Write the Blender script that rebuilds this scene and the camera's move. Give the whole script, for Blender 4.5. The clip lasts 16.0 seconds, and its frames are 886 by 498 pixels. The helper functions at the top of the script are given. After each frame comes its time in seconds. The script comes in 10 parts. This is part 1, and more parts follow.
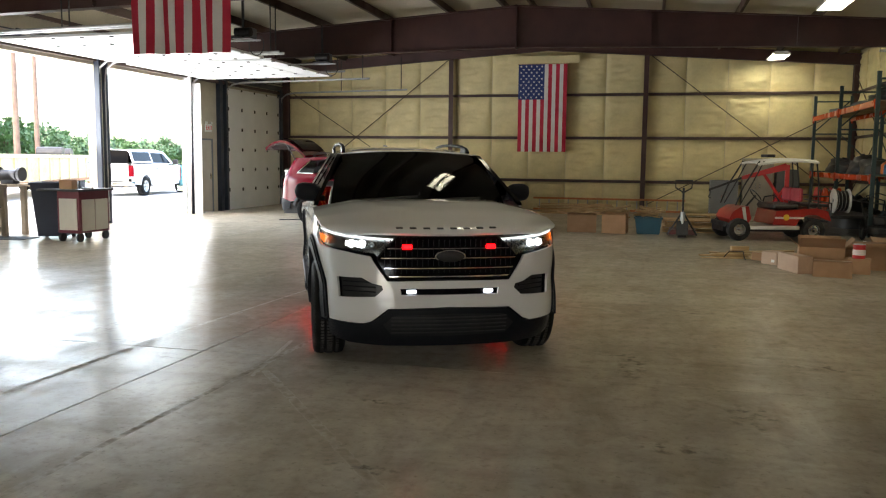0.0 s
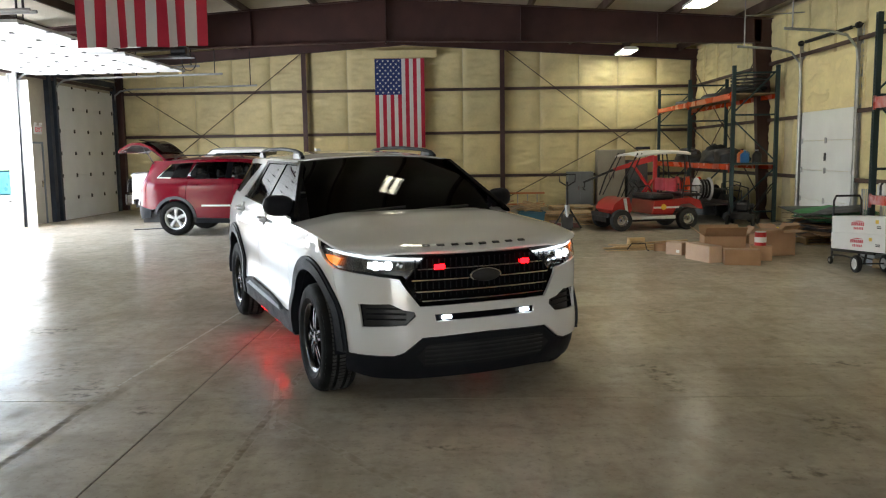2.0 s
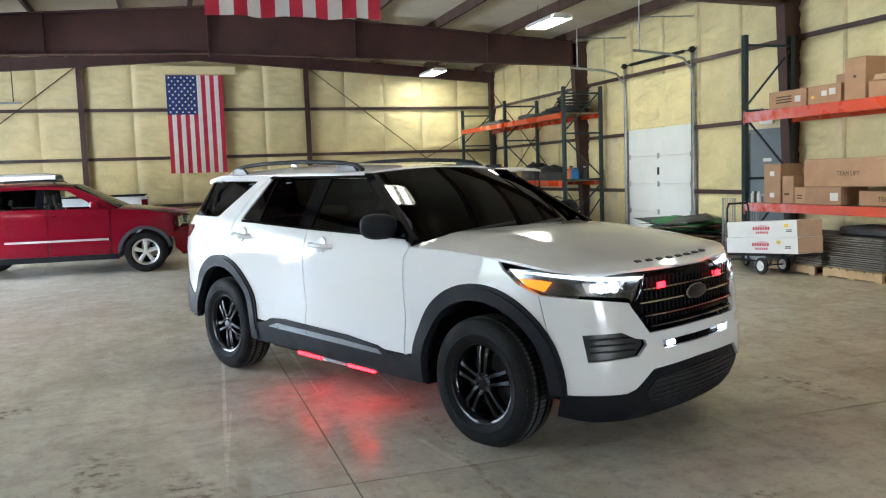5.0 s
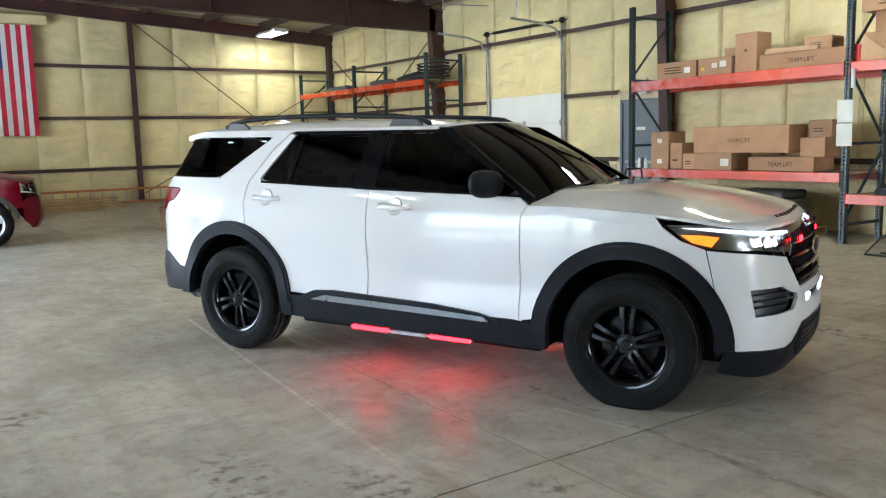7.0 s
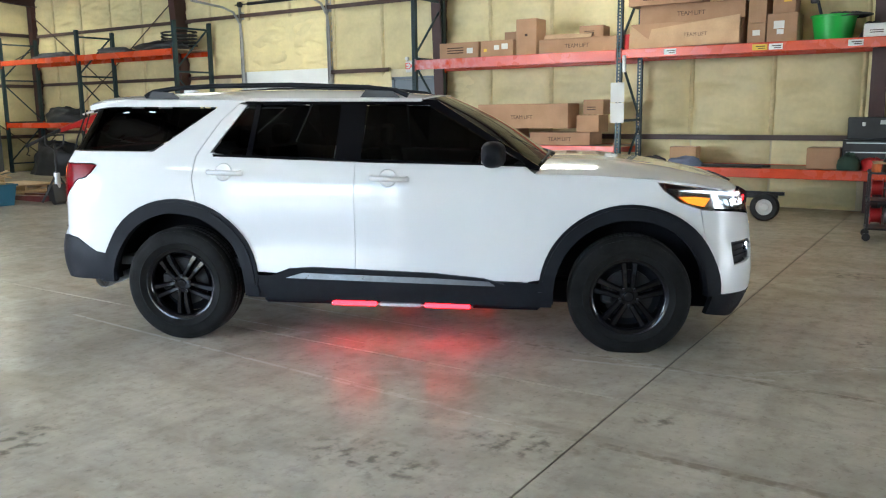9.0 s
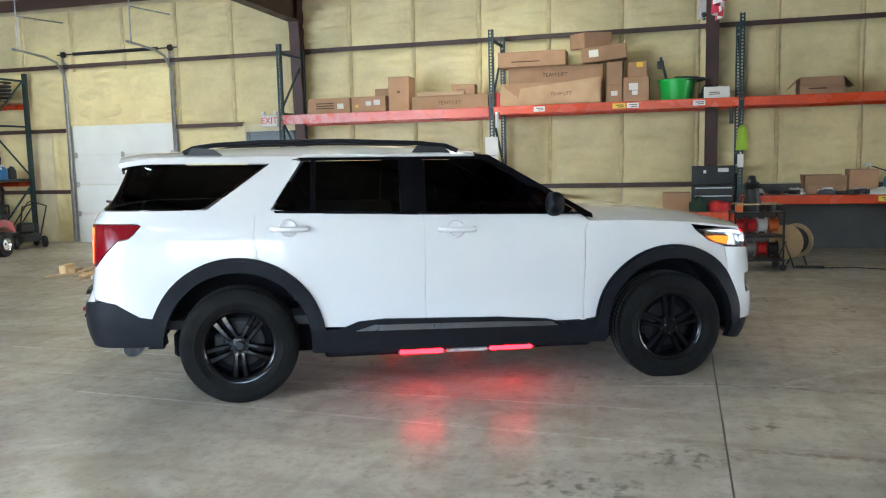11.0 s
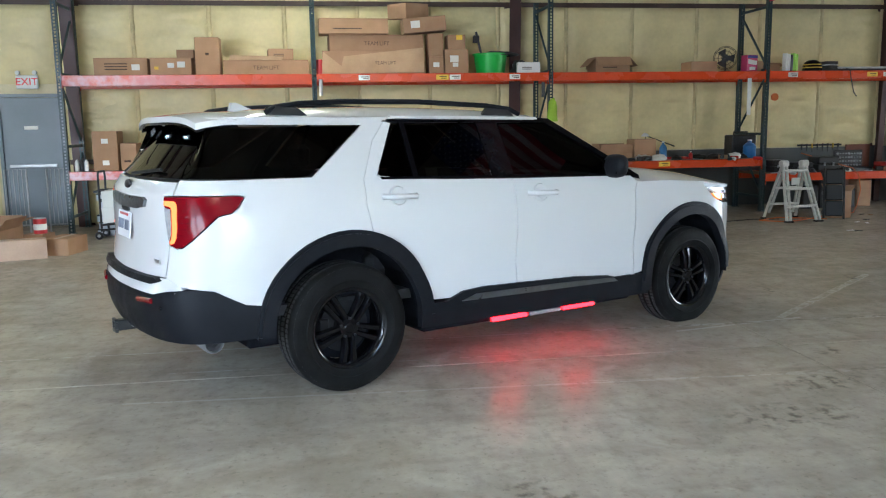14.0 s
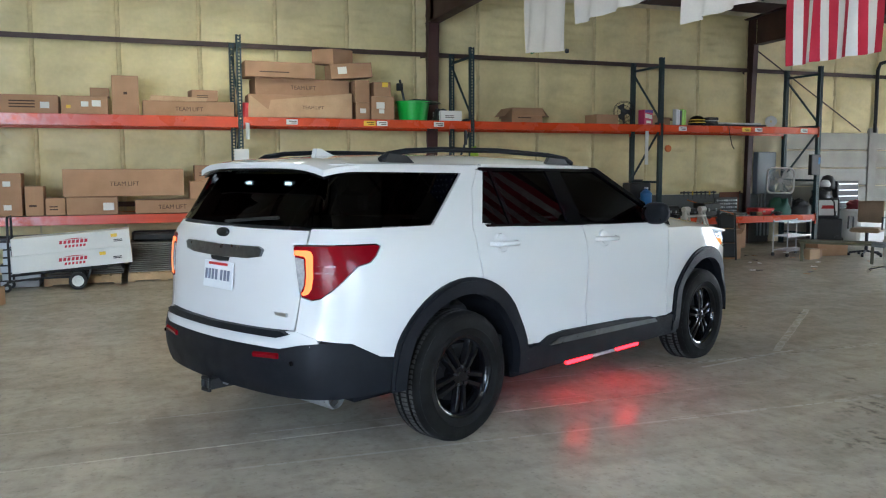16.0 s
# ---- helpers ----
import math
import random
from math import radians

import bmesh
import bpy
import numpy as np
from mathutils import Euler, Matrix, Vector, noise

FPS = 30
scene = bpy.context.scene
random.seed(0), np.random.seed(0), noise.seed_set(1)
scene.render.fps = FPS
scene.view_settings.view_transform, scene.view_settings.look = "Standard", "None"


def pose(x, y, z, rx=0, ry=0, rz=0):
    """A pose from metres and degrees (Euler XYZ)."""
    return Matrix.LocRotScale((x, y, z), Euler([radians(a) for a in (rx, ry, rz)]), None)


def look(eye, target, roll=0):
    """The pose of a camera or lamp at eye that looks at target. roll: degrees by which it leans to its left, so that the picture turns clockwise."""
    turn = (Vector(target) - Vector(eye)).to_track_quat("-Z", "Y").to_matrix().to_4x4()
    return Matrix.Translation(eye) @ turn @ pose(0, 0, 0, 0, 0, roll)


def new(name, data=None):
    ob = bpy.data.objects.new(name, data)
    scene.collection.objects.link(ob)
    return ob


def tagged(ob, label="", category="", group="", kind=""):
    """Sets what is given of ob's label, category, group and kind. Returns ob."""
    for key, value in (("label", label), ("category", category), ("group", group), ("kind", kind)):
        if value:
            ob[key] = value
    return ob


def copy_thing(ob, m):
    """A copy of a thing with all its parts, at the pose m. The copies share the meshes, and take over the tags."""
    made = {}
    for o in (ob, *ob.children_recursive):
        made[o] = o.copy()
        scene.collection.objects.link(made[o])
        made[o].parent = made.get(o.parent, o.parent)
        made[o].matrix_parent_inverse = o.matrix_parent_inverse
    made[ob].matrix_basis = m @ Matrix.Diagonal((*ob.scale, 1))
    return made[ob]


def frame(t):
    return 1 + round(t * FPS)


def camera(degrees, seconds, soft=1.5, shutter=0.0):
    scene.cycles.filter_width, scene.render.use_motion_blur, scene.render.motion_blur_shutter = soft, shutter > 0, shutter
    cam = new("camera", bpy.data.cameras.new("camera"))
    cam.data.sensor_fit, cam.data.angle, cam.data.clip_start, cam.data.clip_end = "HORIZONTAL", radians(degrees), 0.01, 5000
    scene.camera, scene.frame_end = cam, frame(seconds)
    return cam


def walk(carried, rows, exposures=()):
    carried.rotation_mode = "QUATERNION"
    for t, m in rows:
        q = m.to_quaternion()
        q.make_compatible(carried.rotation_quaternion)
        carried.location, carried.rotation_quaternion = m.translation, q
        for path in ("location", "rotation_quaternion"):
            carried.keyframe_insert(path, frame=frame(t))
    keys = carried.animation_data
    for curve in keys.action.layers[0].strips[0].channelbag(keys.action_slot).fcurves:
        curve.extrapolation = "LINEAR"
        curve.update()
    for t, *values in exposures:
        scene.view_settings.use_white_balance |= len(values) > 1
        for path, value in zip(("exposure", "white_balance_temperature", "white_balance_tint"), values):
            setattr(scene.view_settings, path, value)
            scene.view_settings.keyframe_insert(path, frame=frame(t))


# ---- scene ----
cam = camera(57.0, 16.0, soft=1.15)
PATH = [
    (0, (0.002, 0.001, 1.575), (-0.486, 1.929, 1.358), 0.6),
    (0.5, (-0.316, 0.011, 1.609), (-0.723, 1.957, 1.392), -0.4),
    (1, (-0.698, 0.177, 1.601), (-1.051, 2.133, 1.379), -1.7),
    (1.5, (-1.129, 0.324, 1.633), (-1.355, 2.298, 1.407), -1.3),
    (2, (-1.574, 0.441, 1.669), (-1.62, 2.427, 1.437), -0.8),
    (2.5, (-2.045, 0.634, 1.657), (-2.018, 2.621, 1.427), -1.0),
    (3, (-2.537, 0.822, 1.649), (-2.412, 2.807, 1.445), -1.0),
    (3.5, (-3.003, 1.029, 1.626), (-2.721, 3.001, 1.447), -1.1),
    (4, (-3.447, 1.313, 1.623), (-3.092, 3.273, 1.444), -1.2),
    (4.5, (-3.905, 1.518, 1.631), (-3.363, 3.434, 1.448), -1.2),
    (4.7, (-4.072, 1.614, 1.622), (-3.489, 3.518, 1.439), -1.6),
    (6.8, (-5.866, 2.92, 1.529), (-4.84, 4.617, 1.2780), -1.2),
    (7, (-6.015, 3.035, 1.55), (-4.908, 4.677, 1.2820), -1.4),
    (7.5, (-6.372, 3.363, 1.539), (-5.132, 4.907, 1.2620), -1.5),
    (8, (-6.723, 3.75, 1.565), (-5.394, 5.218, 1.2865), -1.3),
    (8.2, (-6.894, 3.865, 1.556), (-5.46, 5.228, 1.2670), -0.7),
    (10.3, (-8.334, 5.522, 1.577), (-6.556, 6.39, 1.287), -1.8),
    (10.5, (-8.426, 5.702, 1.588), (-6.609, 6.497, 1.333), -1.5),
    (11, (-8.643, 6.135, 1.6), (-6.735, 6.692, 1.379), -1.3),
    (11.5, (-8.743, 6.647, 1.567), (-6.81, 7.108, 1.349), -1.2),
    (12, (-8.81, 7.133, 1.553), (-6.851, 7.449, 1.306), -0.9),
    (12.5, (-8.835, 7.607, 1.544), (-6.855, 7.704, 1.28), -1.1),
    (13, (-8.798, 8.139, 1.563), (-6.819, 8.17, 1.274), -1.4),
    (13.5, (-8.804, 8.615, 1.581), (-6.827, 8.576, 1.278), -1.4),
    (14, (-8.714, 9.077, 1.579), (-6.757, 8.787, 1.28), -0.9),
    (14.5, (-8.654, 9.517, 1.602), (-6.708, 9.123, 1.359), -1.0),
    (15, (-8.623, 9.937, 1.627), (-6.72, 9.359, 1.412), -0.5),
    (15.5, (-8.465, 10.372, 1.643), (-6.593, 9.698, 1.443), -0.6),
    (16, (-8.322, 10.736, 1.618), (-6.462, 10.026, 1.422), -0.2),
]
walk(cam, [(t, look(eye, target, roll)) for t, eye, target, roll in PATH], [(0, 4.1, 6600, 10), (1.5, 4.24, 6350, 10), (2.0, 4.36, 6250, 10), (2.5, 4.58, 6180, 10), (3.0, 4.66, 6100, 10), (3.5, 4.88, 6020, 10), (4.5, 5.07, 5720, 9), (7, 5.15, 5580, 9), (11, 5.1, 5480, 9), (12, 4.97, 5450, 9), (14.5, 4.9, 5420, 9), (16, 4.66, 5420, 9)])

# ---- daylight ----
world = bpy.data.worlds.new("overcast_sky")
scene.world = world
world.use_nodes = True
wn = world.node_tree
sky = wn.nodes.new("ShaderNodeTexSky")
sky.sky_type, sky.sun_disc = "NISHITA", False
sky.sun_elevation, sky.sun_rotation = radians(52), radians(200)
sky.dust_density, sky.air_density = 3.0, 1.2
wn.links.new(sky.outputs[0], wn.nodes["Background"].inputs[0])
wn.nodes["Background"].inputs[1].default_value = 0.085

sun_data = bpy.data.lights.new("sun", "SUN")
sun_data.energy, sun_data.angle, sun_data.color = 0.35, radians(10), (1, 0.96, 0.9)
sun = new("sun", sun_data)
sun.matrix_basis = look((0, 0, 40), (13, -20, 0))


# sky light in the two far doors; first and last lamps fill added, unseen openings
for x, y, power, spread, ax, ay, az in ((-12.66, 6.85, 0.8, 180, 1, 0, -0.8), (-12.66, 14.68, 21.0, 180, 1, 0, 0.75), (-12.66, 18.62, 21.0, 180, 1, 0, 0.75), (-0.1, -9.36, 2.0, 80, -0.25, 1, 0.0)):
    door_sky = bpy.data.lights.new("door_daylight_fill", "AREA")
    door_sky.shape, door_sky.size, door_sky.size_y, door_sky.energy, door_sky.color = "RECTANGLE", 3.3, 3.5, power, (0.95, 0.97, 1.0)
    door_sky.spread = radians(spread)
    new("door_daylight_fill", door_sky).matrix_basis = look((x, y, 1.85), (x + ax, y + ay, 1.85 + az))

# ---- materials ----


def mat(name, base, rough=0.5, metal=0.0, var=0.12, scale=3.0, fine=40.0, bump=0.0, bump_scale=60.0, coat=0.0, per_piece=0.0, spec=0.5, sheen=0.2):
    """A surface with large stains, fine grain, relief and, if asked, a tone of its own for each piece."""
    m = bpy.data.materials.new(name)
    m.use_nodes = True
    n, k = m.node_tree.nodes, m.node_tree.links
    b = n["Principled BSDF"]
    b.inputs["Metallic"].default_value = metal
    b.inputs["Coat Weight"].default_value = coat
    b.inputs["Coat Roughness"].default_value = 0.06
    b.inputs["Specular IOR Level"].default_value = spec
    co = n.new("ShaderNodeTexCoord")
    big = n.new("ShaderNodeTexNoise")
    big.inputs["Scale"].default_value, big.inputs["Detail"].default_value = scale, 5
    small = n.new("ShaderNodeTexNoise")
    small.inputs["Scale"].default_value, small.inputs["Detail"].default_value = fine, 3
    k.new(co.outputs["Object"], big.inputs[0])
    k.new(co.outputs["Object"], small.inputs[0])
    add = n.new("ShaderNodeMath")
    add.operation = "MULTIPLY_ADD"
    add.inputs[1].default_value = 0.4
    k.new(small.outputs[0], add.inputs[0])
    k.new(big.outputs[0], add.inputs[2])
    ramp = n.new("ShaderNodeMapRange")
    ramp.inputs[1].default_value, ramp.inputs[2].default_value = 0.45, 0.95
    ramp.inputs[3].default_value, ramp.inputs[4].default_value = 1 + var, 1 - var
    k.new(add.outputs[0], ramp.inputs[0])
    val = ramp.outputs[0]
    if per_piece:
        oi = n.new("ShaderNodeObjectInfo")
        pr = n.new("ShaderNodeMapRange")
        pr.inputs[3].default_value, pr.inputs[4].default_value = 1 - per_piece, 1 + per_piece
        k.new(oi.outputs["Random"], pr.inputs[0])
        mul = n.new("ShaderNodeMath")
        mul.operation = "MULTIPLY"
        k.new(val, mul.inputs[0])
        k.new(pr.outputs[0], mul.inputs[1])
        val = mul.outputs[0]
    hsv = n.new("ShaderNodeHueSaturation")
    hsv.inputs["Color"].default_value = (*base, 1)
    k.new(val, hsv.inputs["Value"])
    k.new(hsv.outputs[0], b.inputs["Base Color"])
    rr = n.new("ShaderNodeMapRange")
    rr.inputs[1].default_value, rr.inputs[2].default_value = 0.3, 0.7
    rr.inputs[3].default_value, rr.inputs[4].default_value = max(0.02, rough * (1 - sheen)), min(1, rough * (1 + sheen))
    k.new(big.outputs[0], rr.inputs[0])
    k.new(rr.outputs[0], b.inputs["Roughness"])
    if bump:
        bt = n.new("ShaderNodeTexNoise")
        bt.inputs["Scale"].default_value, bt.inputs["Detail"].default_value = bump_scale, 4
        k.new(co.outputs["Object"], bt.inputs[0])
        bn = n.new("ShaderNodeBump")
        bn.inputs["Strength"].default_value, bn.inputs["Distance"].default_value = bump, 0.01
        k.new(bt.outputs[0], bn.inputs["Height"])
        k.new(bn.outputs[0], b.inputs["Normal"])
    return m


def glow(name, colour, strength):
    m = bpy.data.materials.new(name)
    m.use_nodes = True
    b = m.node_tree.nodes["Principled BSDF"]
    b.inputs["Base Color"].default_value = (*colour, 1)
    b.inputs["Emission Color"].default_value = (*colour, 1)
    b.inputs["Emission Strength"].default_value = strength
    return m


def glass(name, tint, rough=0.02, ior=1.5):
    m = bpy.data.materials.new(name)
    m.use_nodes = True
    n, k = m.node_tree.nodes, m.node_tree.links
    n.remove(n["Principled BSDF"])
    tr = n.new("ShaderNodeBsdfTransparent")
    tr.inputs[0].default_value = (*tint, 1)
    gl = n.new("ShaderNodeBsdfGlossy")
    gl.inputs["Roughness"].default_value = rough
    fr = n.new("ShaderNodeFresnel")
    fr.inputs[0].default_value = ior
    mix = n.new("ShaderNodeMixShader")
    k.new(fr.outputs[0], mix.inputs[0])
    k.new(tr.outputs[0], mix.inputs[1])
    k.new(gl.outputs[0], mix.inputs[2])
    k.new(mix.outputs[0], n["Material Output"].inputs[0])
    return m


M_foam = mat("yellow_insulation", (0.75, 0.645, 0.345), 0.5, var=0.11, scale=1.6, fine=14, bump=0.55, bump_scale=11, per_piece=0.06)
M_foam_left = mat("grey_insulation", (0.55, 0.51, 0.40), 0.7, var=0.12, scale=1.4, fine=18, bump=0.5, bump_scale=14, per_piece=0.07)
M_steel = mat("red_oxide_steel", (0.055, 0.02, 0.017), 0.5, var=0.25, scale=2, bump=0.1)
M_girt = mat("brown_girt_steel", (0.07, 0.04, 0.03), 0.55, var=0.25, scale=2)
M_roof = mat("roof_insulation", (0.62, 0.58, 0.47), 0.6, var=0.1, scale=0.8, fine=9, bump=0.5, bump_scale=5)
M_wallback = mat("wall_sheet_metal", (0.66, 0.58, 0.38), 0.7, var=0.15)
M_blueblack = mat("dark_blue_steel", (0.02, 0.028, 0.045), 0.45, var=0.25)
M_white_door = mat("white_painted_steel", (0.78, 0.80, 0.80), 0.4, var=0.06, scale=1.5)
M_orange = mat("orange_rack_paint", (0.62, 0.07, 0.018), 0.27, var=0.16, scale=2, bump=0.05, per_piece=0.06)
M_green = mat("dark_green_rack_paint", (0.018, 0.042, 0.048), 0.42, var=0.25, scale=3)
M_hole = mat("slot_shadow_black", (0.008, 0.009, 0.01), 0.8)
M_galv = mat("galvanised_steel", (0.45, 0.46, 0.47), 0.42, 0.7, var=0.2, scale=6)
M_greydoor = mat("grey_door_paint", (0.17, 0.20, 0.23), 0.4, var=0.06)
M_greypanel = mat("grey_ribbed_steel", (0.34, 0.32, 0.27), 0.5, var=0.12)
M_wains = mat("grey_wainscot_paint", (0.085, 0.09, 0.088), 0.6, var=0.2, scale=1.2)
M_card = mat("brown_cardboard", (0.40, 0.24, 0.135), 0.8, var=0.10, scale=4, fine=60, bump=0.08, bump_scale=120, per_piece=0.14)
M_card_in = mat("cardboard_inside", (0.34, 0.21, 0.12), 0.85, var=0.12, scale=4)
M_print = mat("dark_box_print", (0.07, 0.04, 0.025), 0.8)
M_paper = mat("white_paper", (0.78, 0.78, 0.75), 0.7, var=0.04)
M_yellowlab = mat("yellow_label", (0.8, 0.55, 0.05), 0.6, var=0.04)
M_black = mat("black_plastic", (0.014, 0.014, 0.015), 0.45, var=0.2, scale=6)
M_rubber = mat("black_rubber", (0.018, 0.018, 0.018), 0.75, var=0.25, scale=8, bump=0.2)
M_red = mat("red_paint", (0.5, 0.02, 0.02), 0.35, var=0.12)
M_chrome = mat("chrome", (0.75, 0.75, 0.76), 0.12, 1.0, var=0.04)
M_wood = mat("raw_timber", (0.48, 0.33, 0.17), 0.7, var=0.2, scale=3, fine=30, per_piece=0.15)
M_darkmetal = mat("dark_metal", (0.04, 0.04, 0.042), 0.45, 0.6, var=0.25)
M_creamgrey = mat("grey_white_plastic", (0.40, 0.40, 0.38), 0.45, var=0.05)
M_white = mat("white_plastic", (0.75, 0.75, 0.73), 0.4, var=0.05)
M_tube_old = glow("lit_aged_lamp_tube", (1.0, 0.95, 0.74), 2.0)
M_tube = glow("lit_lamp_tube", (1.0, 0.93, 0.70), 2.1)


def concrete():
    """Trowelled slab: mottled tone, drifting stains, worn gloss, matte bands of old tape glue and rubbed machine marks."""
    m = mat("polished_concrete", (0.50, 0.45, 0.36), 0.3, var=0.13, scale=0.9, fine=24, spec=0.16)
    n, k = m.node_tree.nodes, m.node_tree.links
    b = n["Principled BSDF"]
    co = n.new("ShaderNodeTexCoord")

    def calc(op, a, c):
        q = n.new("ShaderNodeMath")
        q.operation = op
        for i, v in enumerate((a, c)):
            if isinstance(v, (int, float)):
                q.inputs[i].default_value = v
            else:
                k.new(v, q.inputs[i])
        return q.outputs[0]

    def ramp(v, a, c, lo, hi):
        q = n.new("ShaderNodeMapRange")
        q.interpolation_type = "SMOOTHSTEP"
        q.inputs[1].default_value, q.inputs[2].default_value = a, c
        q.inputs[3].default_value, q.inputs[4].default_value = lo, hi
        k.new(v, q.inputs[0])
        return q.outputs[0]

    def cloud(scale, detail=6, rough=0.55, warp=0.0, stretch=(1, 1, 1), turn=0.0):
        mp = n.new("ShaderNodeMapping")
        mp.inputs["Scale"].default_value, mp.inputs["Rotation"].default_value = stretch, (0, 0, radians(turn))
        k.new(co.outputs["Object"], mp.inputs[0])
        q = n.new("ShaderNodeTexNoise")
        q.inputs["Scale"].default_value, q.inputs["Detail"].default_value = scale, detail
        q.inputs["Roughness"].default_value, q.inputs["Distortion"].default_value = rough, warp
        k.new(mp.outputs[0], q.inputs[0])
        return q.outputs[0]

    def tint(mask, colour):
        mx = n.new("ShaderNodeMix")
        mx.data_type = "RGBA"
        mx.inputs[7].default_value = (*colour, 1)
        k.new(b.inputs["Base Color"].links[0].from_socket, mx.inputs[6])
        k.new(mask, mx.inputs[0])
        k.new(mx.outputs[2], b.inputs["Base Color"])

    xyz = n.new("ShaderNodeSeparateXYZ")
    k.new(co.outputs["Object"], xyz.inputs[0])
    X, Y = xyz.outputs[0], xyz.outputs[1]
    grit = cloud(14.0, 4, 0.5)
    wisps = cloud(1.3, 7, 0.62, 0.9, (1.0, 0.6, 1.0), 20)
    streak = cloud(3.6, 6, 0.58, 0.6, (1.0, 0.14, 1.0), 4)
    sweep = cloud(3.0, 6, 0.58, 0.6, (0.14, 1.0, 1.0), -6)
    # drifting oil film, drag streaks, pale dusty wisps, small spots
    tint(ramp(wisps, 0.36, 0.72, 0.0, 0.62), (0.26, 0.227, 0.173))
    tint(ramp(streak, 0.44, 0.80, 0.0, 0.5), (0.235, 0.206, 0.16))
    tint(ramp(sweep, 0.44, 0.80, 0.0, 0.5), (0.245, 0.214, 0.167))
    tint(ramp(cloud(2.1, 7, 0.64, 0.9), 0.46, 0.78, 0.0, 0.6), (0.56, 0.515, 0.43))
    tint(ramp(cloud(8.0, 7, 0.66), 0.46, 0.74, 0.0, 0.5), (0.24, 0.21, 0.163))
    tint(ramp(cloud(26.0, 4, 0.6), 0.56, 0.74, 0.0, 0.45), (0.17, 0.148, 0.115))
    # matte bands of old tape glue along and across the slab
    matte = None
    for x0, y0, x1, y1, half, amount, tone in (
            (-2.88, 2.3, -2.81, 7.4, 0.03, 0.75, (0.17, 0.14, 0.095)), (-2.81, 7.4, -2.79, 12.0, 0.012, 0.28, (0.47, 0.43, 0.36)),
            (-4.14, -1.0, -4.12, 6.3, 0.035, 0.8, (0.20, 0.17, 0.125)), (-4.12, 6.3, -3.90, 10.4, 0.014, 0.3, (0.50, 0.46, 0.39)),
            (-3.36, 7.6, -3.34, 10.2, 0.008, 0.25, (0.52, 0.48, 0.41)), (-2.80, 5.53, -1.1, 3.45, 0.035, 0.55, (0.20, 0.165, 0.11)),
            (-4.0, 7.7, -4.16, 5.8, 0.008, 0.25, (0.52, 0.48, 0.41)), (-3.0, 6.55, -2.74, 5.2, 0.02, 0.4, (0.47, 0.43, 0.36))):
        l = math.hypot(x1 - x0, y1 - y0)
        ux, uy = (x1 - x0) / l, (y1 - y0) / l
        along = calc("ADD", calc("MULTIPLY", calc("SUBTRACT", X, x0), ux), calc("MULTIPLY", calc("SUBTRACT", Y, y0), uy))
        off = calc("ABSOLUTE", calc("SUBTRACT", calc("MULTIPLY", calc("SUBTRACT", Y, y0), ux), calc("MULTIPLY", calc("SUBTRACT", X, x0), uy)), 0.0)
        band = calc("MULTIPLY", ramp(off, half * 0.6, half * 1.2, 1.0, 0.0), ramp(calc("ABSOLUTE", calc("SUBTRACT", along, l / 2), 0.0), l / 2 - 0.3, l / 2, 1.0, 0.0))
        band = calc("MULTIPLY", band, ramp(calc("ADD", calc("MULTIPLY", grit, 0.5), calc("MULTIPLY", wisps, 0.5)), 0.38, 0.60, amount, amount * 0.1))
        tint(band, tone)
        matte = band if matte is None else calc("MAXIMUM", matte, band)
    # rubbed dark marks left by machines
    for px, py, rx, ry in ((-0.22, 6.72, 0.16, 0.07), (-0.08, 6.35, 0.12, 0.4), (1.35, 6.72, 0.3, 0.10), (0.68, 5.26, 0.16, 0.3), (0.17, 4.55, 0.2, 0.10), (0.51, 8.91, 0.2, 0.1), (-1.38, 3.81, 0.22, 0.07), (-1.67, 4.93, 0.25, 0.05), (-5.6, 8.2, 0.3, 0.2), (-4.36, 6.17, 0.12, 0.3), (-3.69, 5.64, 0.1, 0.15), (-4.8, 6.6, 0.2, 0.4), (-4.26, 6.05, 0.1, 0.25)):
        rr_ = calc("ADD", calc("POWER", calc("ABSOLUTE", calc("DIVIDE", calc("SUBTRACT", X, px), rx), 0.0), 2.0), calc("POWER", calc("ABSOLUTE", calc("DIVIDE", calc("SUBTRACT", Y, py), ry), 0.0), 2.0))
        tint(calc("MULTIPLY", ramp(rr_, 0.3, 1.3, 1.0, 0.0), ramp(grit, 0.46, 0.70, 0.0, 0.6)), (0.05, 0.045, 0.035))
    # worn sealer: patches and drag lines of differing gloss, dull where glue and dust lie
    gloss = calc("ADD", calc("MULTIPLY", wisps, 0.45), calc("ADD", calc("MULTIPLY", streak, 0.28), calc("MULTIPLY", sweep, 0.35)))
    k.new(calc("MINIMUM", calc("ADD", ramp(gloss, 0.40, 0.68, 0.215, 0.268), calc("MULTIPLY", matte, 0.5)), 0.95), b.inputs["Roughness"])
    sealer = calc("ADD", calc("MULTIPLY", gloss, 0.6), calc("MULTIPLY", cloud(5.0, 8, 0.7, 0.8), 0.4))
    k.new(calc("MULTIPLY", ramp(sealer, 0.433, 0.605, 0.105, 0.006), calc("SUBTRACT", 1.0, matte)), b.inputs["Specular IOR Level"])
    # trowel waves
    bn = n.new("ShaderNodeBump")
    bn.inputs["Strength"].default_value, bn.inputs["Distance"].default_value = 0.16, 0.006
    k.new(cloud(5.0, 3), bn.inputs["Height"])
    k.new(bn.outputs[0], b.inputs["Normal"])
    return m


M_floor = concrete()

# ---- mesh tools ----


